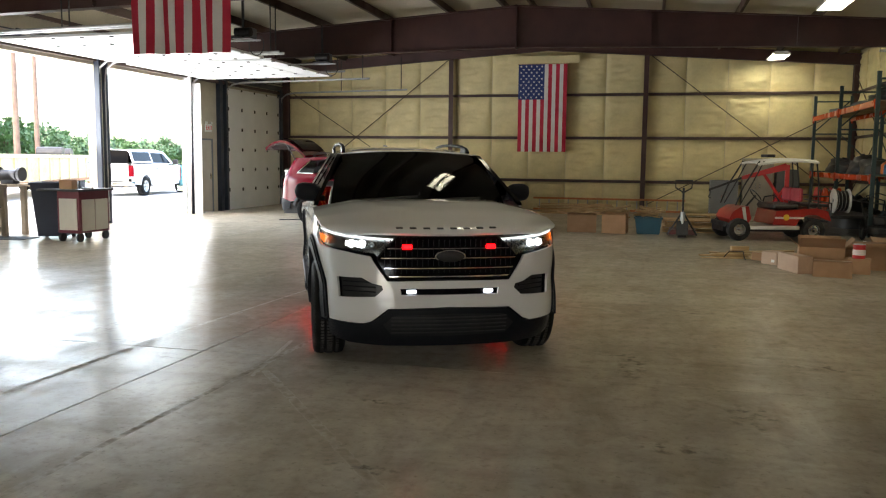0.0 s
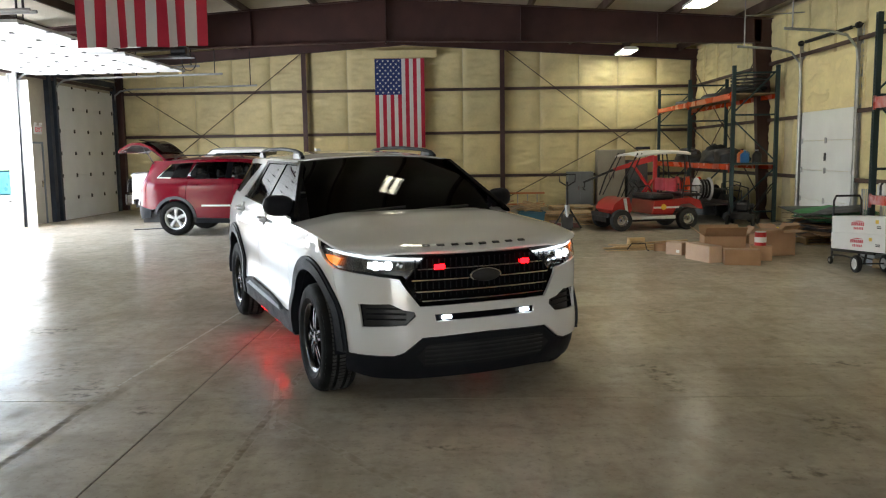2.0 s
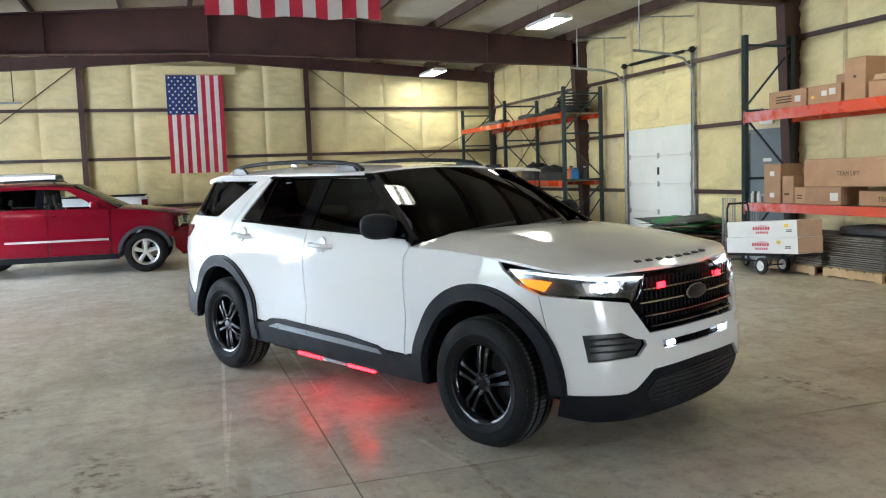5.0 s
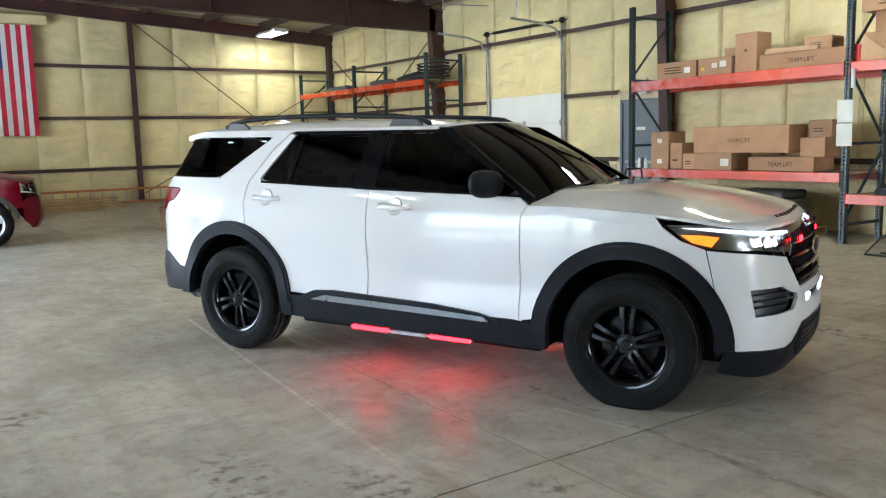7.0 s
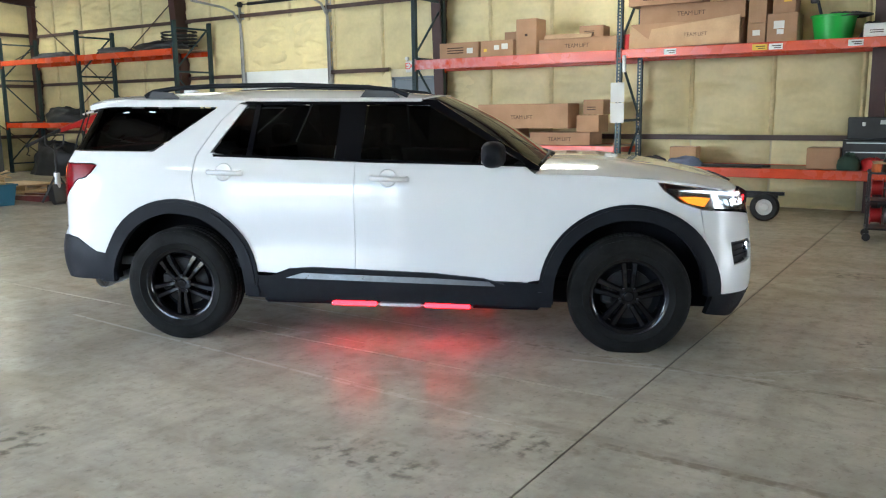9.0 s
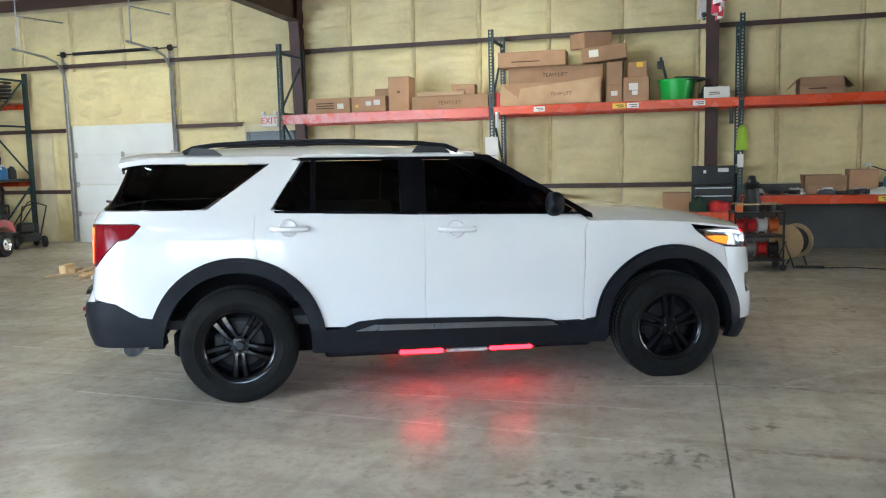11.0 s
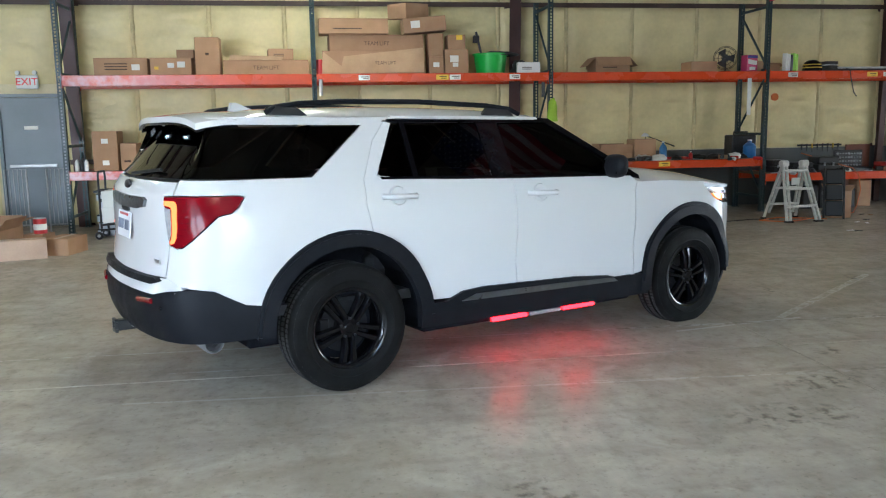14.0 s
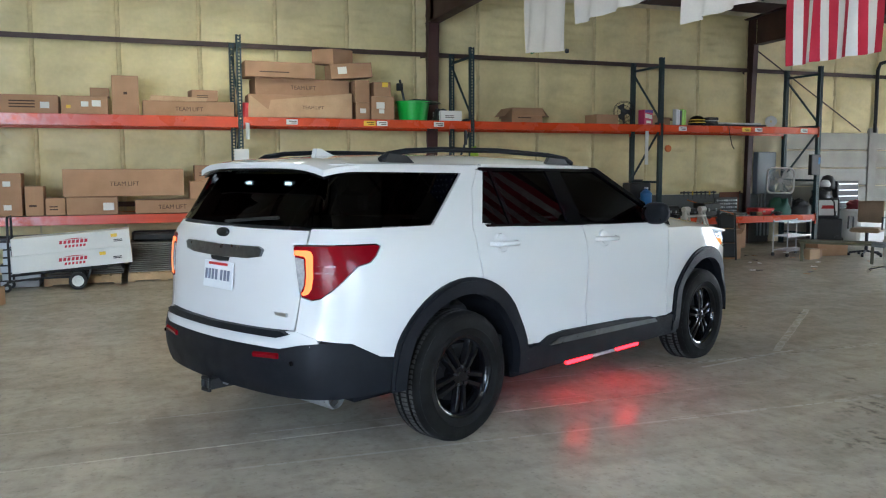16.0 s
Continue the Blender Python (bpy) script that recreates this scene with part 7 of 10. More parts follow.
    for x, y in ((0.05, 0.36), (0.05, -0.36), (-0.85, 0.36), (-0.85, -0.36)):
        seat(c, x, y)
    part("dashboard", Shape().box(0.5, 0.95, -0.75, 0.75, 0.6, 1.02, 0.05), M_interior, c)
    simple_wheels(c, (R, F), 0.82, 0.37, 0.25, 0.235, "single", M_alloy)
    return c


build_jeep(pose(-6.19, 18.60, 0, 0, 0, -3.5))

TRUCK = Shell(
    [(2.85, 0), (2.84, 0.3), (2.78, 0.65), (2.66, 0.86), (2.4, 0.96), (1.8, 0.995), (0, 1.0), (-2.2, 1.0), (-2.75, 0.98), (-2.86, 0.88), (-2.88, 0.5), (-2.88, 0)],
    [(0.3, 0.04), (0.5, 0.0), (0.8, 0.012), (1.1, 0.0), (1.25, 0.03), (1.34, 0.08), (1.6, 0.18), (1.9, 0.30)],
    [(0.3, 0.08), (0.5, 0.0), (0.9, 0.02), (1.15, 0.08), (1.3, 0.2)],
    [(0.3, 0.0), (2.0, 0.04)])


def build_truck(m, paint, label, topper=False, crew=True):
    """A pickup: cab, bed, bumpers, glass and wheels."""
    S = TRUCK
    sx, sf, sr = S.sx, S.sf, S.sr
    E = S.end
    c = thing("pickup_truck", label, "pickup truck", m)
    F, R, Z, ra = 1.85, -1.75, 0.40, 0.49

    def pair(name, poly, mt, out=0.0, lab="", gap=0.003, thick=0.02):
        return [part(name, S.panel(poly, (), out, gap, thick, 0.09, mirror=mi), mt, c, lab, smooth=32) for mi in (False, True)]
    back = -0.95 if crew else -0.45
    pair("fender", [(sx(1.20), 0.42), (sx(1.22), 1.29), (sx(2.3), 1.25), (sx(2.5), 1.19), (sx(2.5), 0.6)] + [(sx(x), z) for x, z in arc(F, Z, ra, 25, 176, 14)], paint)
    pair("front_door", [(sx(0.12), 0.42), (sx(1.19), 0.42), (sx(1.21), 1.22), (sx(0.12), 1.30)], paint)
    pair("rear_door", [(sx(back), 0.42), (sx(0.11), 0.42), (sx(0.11), 1.30), (sx(back), 1.30)], paint)
    pair("bed_side", [(sx(back - 0.05), 0.42), (sx(back - 0.05), 1.34), (sx(-2.8), 1.34), (sx(-2.8), 0.5)] + [(sx(x), z) for x, z in arc(R, Z, ra, 172, 4, 14)], paint)
    pair("cab_frame", [(sx(back), 1.30), (sx(1.0), 1.30), (sx(1.10), 1.27), (sx(0.42), 1.84), (sx(back), 1.86), (sx(back), 1.78), (sx(0.30), 1.76), (sx(0.80), 1.33), (sx(back), 1.36)], paint, gap=0.0, thick=0.03)
    pair("window_pane", [(sx(0.18), 1.345), (sx(0.78), 1.335), (sx(0.29), 1.755), (sx(0.18), 1.76)], M_tint, out=-0.012, thick=0.005, lab="dark side glass")
    pair("window_pane", [(sx(back + 0.08), 1.355), (sx(0.08), 1.345), (sx(0.08), 1.765), (sx(back + 0.08), 1.775)], M_tint, out=-0.012, thick=0.005, lab="dark side glass")
    part("front_bumper", S.panel([(0.0, 0.42), (sf(0.9), 0.44), (sx(2.45), 0.5), (sx(2.45), 0.72), (0.0, 0.72)], both=True, gap=0.0, out=0.04), M_chrome, c, smooth=32)
    part("grille", S.panel([(0.0, 0.74), (sf(0.6), 0.74), (sf(0.6), 1.12), (0.0, 1.14)], both=True, gap=0.0), M_clad, c, smooth=32)
    for z in (0.80, 0.88, 0.96, 1.04):
        part("grille_bar", S.panel([(0.0, z - 0.012), (sf(0.58), z - 0.012), (sf(0.58), z + 0.012), (0.0, z + 0.012)], both=True, gap=0.0, out=0.012), paint, c)
    pair("headlamp", [(sf(0.62), 0.78), (sf(0.94), 0.80), (sx(2.5), 0.84), (sx(2.45), 1.10), (sf(0.62), 1.12)], M_clear, out=-0.004)
    part("tailgate", S.panel([(E, 0.62), (sr(0.78), 0.62), (sr(0.78), 1.32), (E, 1.32)], both=True), paint, c, smooth=32)
    part("rear_bumper", S.panel([(E, 0.42), (sr(0.95), 0.42), (sr(0.95), 0.6), (E, 0.6)], both=True, gap=0.0, out=0.09), M_chrome, c, smooth=32)
    pair("tail_lamp", [(sr(0.80), 0.80), (sr(0.96), 0.80), (sr(0.96), 1.26), (sr(0.80), 1.26)], M_redlens, out=0.008)
    part("number_plate", Shape().box(-2.99, -2.975, -0.155, 0.155, 0.45, 0.58), M_plate, c, "white plate with plain bars")
    part("bed_floor", Shape().box(-2.8, back - 0.06, -0.9, 0.9, 0.72, 0.80).box(back - 0.10, back - 0.05, -0.9, 0.9, 0.8, 1.33), paint, c)
    part("bed_rail", Shape().box(-2.8, back - 0.06, -0.99, -0.90, 1.33, 1.36, 0.01), M_clad, c)
    part("bed_rail", Shape().box(-2.8, back - 0.06, 0.90, 0.99, 1.33, 1.36, 0.01), M_clad, c)
    part("roof", sheet(lambda u, v: (0.46 + (back - 0.46) * u, (2 * v - 1) * 0.72, 1.93 - 0.09 * abs(2 * v - 1) ** 4 - 0.04 * (2 * u - 1) ** 4), 14, 12, 0.03), paint, c, smooth=40)
    part("hood", sheet(lambda u, v: (1.14 + 1.50 * u - 0.12 * abs(2 * v - 1) ** 3 * u, (2 * v - 1) * (0.95 - 0.06 * u), 1.38 - 0.09 * u - 0.07 * abs(2 * v - 1) ** 4), 14, 14, 0.02), paint, c, smooth=40)
    part("windscreen", sheet(lambda u, v: (1.10 + 0.08 * (1 - (2 * v - 1) ** 2) - 0.66 * u, (2 * v - 1) * (0.88 - 0.16 * u), 1.25 + 0.60 * u + 0.04 * (1 - (2 * v - 1) ** 2)), 10, 12, 0.006), M_wind, c, smooth=40)
    part("rear_window", Shape().box(back - 0.015, back, -0.66, 0.66, 1.36, 1.78, 0.004), M_tint, c)
    for g in (1, -1):
        part("wing_mirror", Shape().box(0.78, 0.95, min(g * 0.98, g * 1.2), max(g * 0.98, g * 1.2), 1.28, 1.50, 0.03), M_black, c)
        for x in (-0.8, 0.22):
            part("handle", Shape().box(x, x + 0.18, min(g * 0.99, g * 1.015), max(g * 0.99, g * 1.015), 1.10, 1.14, 0.008), M_black, c)
    for cx in (F, R):
        pair("arch_lip", [(sx(x), z) for x, z in arc(cx, Z, ra + 0.004, 6, 174, 16)] + [(sx(x), z) for x, z in arc(cx, Z, ra - 0.03, 174, 6, 16)], paint, out=0.012, gap=0.0)
    part("underbody", Shape().box(-2.7, 2.6, -0.5, 0.5, 0.35, 0.6, 0.02).box(back, 1.15, -0.92, 0.92, 0.40, 0.5), M_black, c)
    if topper:
        tp = part("bed_topper", sheet(lambda u, v: (back - 0.1 - (2.75 + back) * u, (2 * v - 1) * 0.80, 1.90 - 0.05 * abs(2 * v - 1) ** 4), 8, 10, 0.03), paint, c, "white bed topper with dark side windows", smooth=40)
        for g in (1, -1):
            part("topper_side", Shape().add([(back - 0.1, g * 0.98, 1.36), (-2.82, g * 0.98, 1.36), (-2.80, g * 0.80, 1.86), (back - 0.1, g * 0.80, 1.86), (back - 0.1, g * 0.95, 1.36), (-2.82, g * 0.95, 1.36), (-2.80, g * 0.77, 1.86), (back - 0.1, g * 0.77, 1.86)], [(0, 1, 2, 3), (4, 5, 6, 7), (0, 1, 5, 4), (2, 3, 7, 6), (1, 2, 6, 5), (0, 3, 7, 4)]), paint, tp)
            part("topper_window", Shape().add([(back - 0.2, g * 0.965, 1.43), (-2.68, g * 0.965, 1.43), (-2.66, g * 0.825, 1.80), (back - 0.2, g * 0.825, 1.80), (back - 0.2, g * 0.96, 1.43), (-2.68, g * 0.96, 1.43), (-2.66, g * 0.82, 1.80), (back - 0.2, g * 0.82, 1.80)], [(0, 1, 2, 3), (4, 5, 6, 7)]), M_gloss, tp)
        part("topper_rear", Shape().box(-2.83, -2.80, -0.78, 0.78, 1.36, 1.86), M_gloss, tp)
    simple_wheels(c, (R, F), 0.87, 0.40, 0.27, 0.23, "single", M_alloy)
    return c


build_truck(pose(-7.65, 22.5, 0, 0, 0, 180), M_paint, "white crew-cab pickup parked behind the red car")
# in the yard
build_truck(pose(-21.6, 31.6, -0.03, 0, 0, 98), M_paint, "white pickup with a bed topper parked in the yard", topper=True)
M_teal = mat("teal_car_paint", (0.012, 0.10, 0.13), 0.3, var=0.04, coat=1.0)
build_truck(pose(-14.55, 28.4, -0.03, 0, 0, 70), M_teal, "teal pickup parked in the yard")

# ---- yard ----
M_cream = mat("faded_cream_steel", (0.62, 0.52, 0.30), 0.6, var=0.25, scale=1.5, fine=12)
M_rust = mat("rusty_steel", (0.30, 0.15, 0.07), 0.8, var=0.3, scale=2)
tr = thing("dump_trailer", "faded cream steel trailer body with rust stains in the yard", "trailer", pose(-24.73, 27.45, -0.03, 0, 0, 112.6))
part("body", Shape().box(-5, 8.5, -1.2, 1.2, 0.55, 1.62, 0.03), M_cream, tr)
part("rail", Shape().box(-5, 8.5, -1.28, -1.2, 1.52, 1.66, 0.01).box(-5, 8.5, 1.2, 1.28, 1.52, 1.66, 0.01), M_cream, tr)
part("sill_rail", Shape().box(-5, 8.5, -1.24, -1.2, 0.5, 0.62), M_rust, tr)
for x in np.arange(-4.5, 8.6, 1.3):
    part("rib", Shape().box(x, x + 0.1, -1.26, -1.2, 0.6, 1.52), M_cream, tr)
for x in (4.4, 5.5):
    for g in (-1.05, 1.05):
        part("wheel", Shape().lathe([(0.05, -0.12), (0.25, -0.12), (0.42, -0.11), (0.44, 0.0), (0.42, 0.11), (0.25, 0.12), (0.05, 0.12)], 24), M_rubber, tr, m=pose(x, g, 0.44))
part("load", Shape().cyl((5.0, -0.5, 1.72), (5.0, 0.6, 1.72), 0.3, n=14).cyl((5.9, -0.6, 1.70), (5.9, 0.5, 1.70), 0.26, n=14), M_darkmetal, tr)
for x, y, r in ((-46, 51.7, 0.24), (-50, 58.5, 0.22)):
    p = thing("utility_pole", "brown timber utility pole beyond the yard", "utility pole", pose(x, y, -0.03), "utility poles")
    part("pole", Shape().cyl((0, 0, 0), (0, 0, 12), r, r * 0.7, n=10), mat("weathered_pole", (0.22, 0.13, 0.10), 0.85, var=0.2), p)
    part("cross_arm", Shape().box(-1.2, 1.2, -0.06, 0.06, 10.8, 10.95), M_wood, p)
M_leaf = mat("summer_leaves", (0.07, 0.13, 0.05), 0.6, var=0.35, scale=0.5, fine=3, per_piece=0.2)
M_bark = mat("grey_bark", (0.13, 0.10, 0.08), 0.9, var=0.3)
M_grass = mat("rough_grass", (0.12, 0.18, 0.05), 0.9, var=0.3, scale=0.2, fine=3)
solid("grass", Shape().box(-300, -34, -60, 300, -0.025, 0.02), M_grass, "rough green grass beyond the gravel yard", "grass", kind="stuff")


def tree(x, y, h, spread, seed):
    r = random.Random(seed)
    t = thing("tree", "leafy green broad-crowned tree at the edge of the yard", "tree", pose(x, y, 0, 0, 0, r.uniform(0, 360)), "trees")
    tk = Shape().tube([(0, 0, 0), (0.1, 0.05, h * 0.25), (-0.05, 0.1, h * 0.5), (0.1, 0, h * 0.75)], 0.16 + h * 0.012, 8)
    part("trunk", tk, M_bark, t)
    lv = Shape()
    for i in range(7):
        a = r.uniform(0, 6.28)
        z0 = h * r.uniform(0.25, 0.55)
        e = (math.cos(a) * spread * 0.7, math.sin(a) * spread * 0.7, z0 + h * r.uniform(0.12, 0.3))
        part("limb", Shape().cyl((0, 0, z0), e, 0.09, 0.03, n=6), M_bark, t)
    clumps = []
    for i in range(26):
        a, q = r.uniform(0, 6.28), r.random() ** 0.5
        clumps.append((math.cos(a) * q * spread, math.sin(a) * q * spread, h * (0.35 + 0.6 * r.random() * (1.1 - 0.5 * q)), r.uniform(0.7, 1.4) * spread * 0.3))
    for cx, cy, cz, cr in clumps:
        for j in range(60):
            v = Vector((r.gauss(0, 1), r.gauss(0, 1), r.gauss(0, 0.8))).normalized() * cr * r.uniform(0.55, 1.08)
            p = Vector((cx, cy, cz)) + v
            s = r.uniform(0.16, 0.34)
            u = Vector((r.gauss(0, 1), r.gauss(0, 1), r.gauss(0, 1))).normalized()
            w = u.orthogonal().normalized()
            lv.add([p - u * s, p + w * s * 0.5, p + u * s, p - w * s * 0.5], [(0, 1, 2, 3)])
    cr_ = part("crown", lv, M_leaf, t)
    return t


for i, (x, y, h, sp) in enumerate(((-52, 50, 5.2, 3.0), (-56, 56, 5.4, 3.0), (-55, 60.5, 5.0, 2.8), (-56, 65, 4.8, 2.8), (-57, 70, 3.6, 2.2), (-57, 75, 3.4, 2.4), (-58, 80, 3.7, 2.6), (-58, 85, 3.4, 2.6), (-59, 91, 3.6, 2.6), (-60, 97, 3.4, 2.6))):
    tree(x, y, h, sp, 40 + i)

# ---- golf cart ----


def golf_cart(m):
    c = thing("golf_cart", "red and white golf cart with a white canopy roof", "golf cart", m)
    Mr = mat("red_cart_body", (0.42, 0.025, 0.02), 0.35, var=0.1, coat=0.5)
    # x forward
    part("front_cowl", Shape().prism([(0.60, 0.30), (0.88, 0.34), (0.96, 0.44), (0.90, 0.58), (0.74, 0.69), (0.58, 0.70), (0.52, 0.45)], "y", -0.46, 0.46), Mr, c, smooth=35)
    part("rear_body", Shape().prism([(-1.05, 0.42), (-0.98, 0.62), (-0.75, 0.68), (-0.2, 0.64), (0.05, 0.62), (0.12, 0.34), (-0.35, 0.32), (-0.42, 0.45), (-0.55, 0.54), (-0.75, 0.55), (-0.92, 0.46)], "y", -0.56, 0.56), Mr, c, smooth=35)
    part("stripe", Shape().box(-0.5, 0.08, -0.565, -0.56, 0.46, 0.50), M_white, c)
    part("stripe", Shape().box(-0.5, 0.08, 0.56, 0.565, 0.46, 0.50), M_white, c)
    part("cowl_stripe", Shape().prism([(0.60, 0.40), (0.66, 0.40), (0.72, 0.68), (0.65, 0.69)], "y", -0.465, -0.46), M_white, c)
    part("cowl_stripe", Shape().prism([(0.60, 0.40), (0.66, 0.40), (0.72, 0.68), (0.65, 0.69)], "y", 0.46, 0.465), M_white, c)
    part("sill", Shape().box(-0.42, 0.62, -0.58, 0.58, 0.24, 0.31, 0.01), M_white, c)
    part("crest", Shape().lathe([(0.0, -0.004), (0.06, -0.003), (0.062, 0.0)], 16), M_yellowlab, c, m=pose(-0.15, -0.566, 0.49))
    part("crest", Shape().lathe([(0.0, 0.004), (0.06, 0.003), (0.062, 0.0)], 16), M_yellowlab, c, m=pose(-0.15, 0.566, 0.49))
    part("seat", Shape().box(-0.42, 0.10, -0.5, 0.5, 0.64, 0.76, 0.04), M_black, c)
    part("backrest", Shape().box(-0.50, -0.42, -0.48, -0.02, 0.80, 1.08, 0.03).box(-0.50, -0.42, 0.02, 0.48, 0.80, 1.08, 0.03), mat("red_grey_vinyl", (0.45, 0.05, 0.07), 0.5, var=0.3), c)
    roof = part("canopy_roof", sheet(lambda u, v: (-0.74 + 1.20 * u, (2 * v - 1) * 0.58, 1.66 + 0.05 * math.sin(math.pi * u) - 0.05 * abs(2 * v - 1) ** 4 - 0.05 * u), 12, 8, 0.035), M_white, c, smooth=40)
    part("beacon", Shape().box(0.0, 0.16, -0.2, 0.2, 1.70, 1.76, 0.01), M_darkmetal, roof)
    for g in (-0.5, 0.5):
        part("post", Shape().tube([(0.86, g, 0.72), (0.72, g, 1.10), (0.42, g, 1.62)], 0.016, 6), M_black, c)
        part("post", Shape().tube([(0.78, g, 0.72), (0.58, g, 1.10), (0.33, g, 1.62)], 0.012, 6), M_black, c)
        part("post", Shape().tube([(-0.60, g, 0.66), (-0.66, g, 1.2), (-0.62, g, 1.62)], 0.016, 6), M_black, c)
        part("post", Shape().tube([(-0.80, g, 0.66), (-0.78, g, 1.2), (-0.72, g, 1.62)], 0.016, 6), M_black, c)
    part("steering_wheel", Shape().lathe([(0.17, 0.0), (0.16, 0.012), (0.15, 0.0), (0.16, -0.012)], 20, axis="x"), M_black, c, m=pose(0.38, 0.25, 0.92, 0, 40, 0))
    part("steering_column", Shape().cyl((0.38, 0.25, 0.92), (0.62, 0.25, 0.62), 0.02, n=8), M_black, c)
    part("armrest", Shape().tube([(-0.40, -0.52, 0.76), (-0.30, -0.53, 0.90), (-0.08, -0.53, 0.86), (-0.05, -0.52, 0.76)], 0.016, 6), M_black, c)
    part("bumper", Shape().box(0.99, 1.06, -0.48, 0.48, 0.28, 0.38, 0.02), M_black, c)
    part("cargo_rack", Shape().box(-1.02, -0.62, -0.50, 0.50, 0.70, 0.76, 0.01).tube([(-1.02, -0.48, 0.76), (-1.02, -0.48, 0.92), (-0.65, -0.48, 0.92)], 0.016, 6).tube([(-1.02, 0.48, 0.76), (-1.02, 0.48, 0.92), (-0.65, 0.48, 0.92)], 0.016, 6), M_darkmetal, c)
    part("chassis", Shape().box(-0.95, 1.05, -0.35, 0.35, 0.18, 0.30), M_black, c)
    for x in (-0.71, 0.78):
        for g in (-1, 1):
            w = part("wheel", Shape().lathe([(0.12, -0.09), (0.215, -0.085), (0.228, -0.05), (0.23, 0.0), (0.228, 0.05), (0.215, 0.085), (0.12, 0.09)], 28), M_rubber, c, m=pose(x, g * 0.50, 0.23), smooth=50)
            part("rim", Shape().lathe([(0.02, -0.06), (0.06, -0.065), (0.11, -0.05), (0.13, -0.092), (0.135, -0.07)], 20).lathe([(0.02, 0.06), (0.06, 0.065), (0.11, 0.05), (0.13, 0.092), (0.135, 0.07)], 20), M_chrome, w, smooth=40)
    return c


golf_cart(pose(2.42, 18.22, 0, 0, 0, 192.5))

# engine hoist behind the cart
hoist = thing("engine_hoist", "red steel engine hoist with a black boom", "engine hoist", pose(2.55, 19.7, 0, 0, 0, 178))
for g in (-0.35, 0.35):
    part("leg", Shape().box(-0.6, 0.7, g - 0.04, g + 0.04, 0.08, 0.16, 0.006), M_red, hoist)
    part("caster", Shape().cyl((0.65, g - 0.02, 0.05), (0.65, g + 0.02, 0.05), 0.05, n=12), M_black, hoist)
    part("brace", Shape().cyl((0.2, g, 0.14), (-0.35, g * 0.2, 1.0), 0.025, n=6), M_red, hoist)
part("mast", Shape().box(-0.45, -0.36, -0.045, 0.045, 0.08, 1.55, 0.006), M_red, hoist)
part("boom", Shape().prism([(-0.46, 1.45), (-0.36, 1.58), (0.55, 1.28), (0.55, 1.20)], "y", -0.04, 0.04), M_red, hoist)
part("boom_extension", Shape().prism([(0.55, 1.27), (0.55, 1.215), (1.25, 0.93), (1.25, 0.98)], "y", -0.03, 0.03), M_black, hoist)
part("hook", Shape().tube([(1.22, 0, 0.95), (1.22, 0, 0.85), (1.26, 0, 0.80), (1.20, 0, 0.77)], 0.012, 6), M_darkmetal, hoist)
part("jack_ram", Shape().cyl((-0.38, 0, 0.65), (0.1, 0, 1.36), 0.035, n=10), M_red, hoist)

# hose reel trailer behind the cart
ut = thing("hose_trailer", "black utility trailer with hose reels and spare wheels", "utility trailer", pose(4.25, 20.6, 0, 0, 0, 95))
part("deck", Shape().box(-1.3, 1.3, -0.55, 0.55, 0.40, 0.46, 0.01), M_black, ut)
part("rail", Shape().tube([(-1.25, -0.53, 0.46), (-1.25, -0.53, 0.72), (1.25, -0.53, 0.72), (1.25, -0.53, 0.46)], 0.018, 6).tube([(-1.25, 0.53, 0.46), (-1.25, 0.53, 0.72), (1.25, 0.53, 0.72), (1.25, 0.53, 0.46)], 0.018, 6), M_darkmetal, ut)
for x, col in ((-0.75, M_white), (-0.1, M_orange), (0.55, M_red)):
    part("hose_reel", Shape().lathe([(0.06, -0.16), (0.27, -0.16), (0.27, -0.14), (0.20, -0.13), (0.20, 0.13), (0.27, 0.14), (0.27, 0.16), (0.06, 0.16)], 26), col, ut, m=pose(x, 0.2, 0.76), smooth=30)
    part("hose_coil", Shape().lathe([(0.205, -0.12)] + [(0.215 + 0.018 * math.sin(k), -0.12 + k * 0.012) for k in range(20)] + [(0.205, 0.12)], 26), M_black, ut, m=pose(x, 0.2, 0.76), smooth=60)
for g in (-0.62, 0.62):
    part("wheel", Shape().lathe([(0.03, -0.08), (0.18, -0.08), (0.29, -0.075), (0.3, 0.0), (0.29, 0.075), (0.18, 0.08), (0.03, 0.08)], 26), M_rubber, ut, m=pose(-0.1, g, 0.30), smooth=50)
part("drawbar", Shape().box(1.3, 2.2, -0.04, 0.04, 0.38, 0.44), M_black, ut)

# black mowers and machines under the corner rack


def mower(m, label):
    c = thing("push_mower", label, "lawn mower", m, "mowers under the rack")
    part("deck", Shape().lathe([(0.0, 0.30), (0.2, 0.30), (0.28, 0.26), (0.30, 0.14)], 20, axis="z"), M_black, c, smooth=40)
    part("engine", Shape().box(-0.14, 0.14, -0.14, 0.14, 0.30, 0.50, 0.04), M_darkmetal, c)
    part("tank", Shape().box(-0.05, 0.16, -0.22, -0.13, 0.36, 0.48, 0.03), M_black, c)
    for x in (-0.26, 0.26):
        for g in (-0.27, 0.27):
            part("wheel", Shape().lathe([(0.02, -0.03), (0.11, -0.03), (0.12, 0.0), (0.11, 0.03), (0.02, 0.03)], 16), M_rubber, c, m=pose(x, g, 0.12))
    part("handle_bar", Shape().tube([(-0.25, -0.2, 0.25), (-0.65, -0.22, 0.85), (-0.70, 0.0, 0.92), (-0.65, 0.22, 0.85), (-0.25, 0.2, 0.25)], 0.014, 6), M_darkmetal, c)
    return c


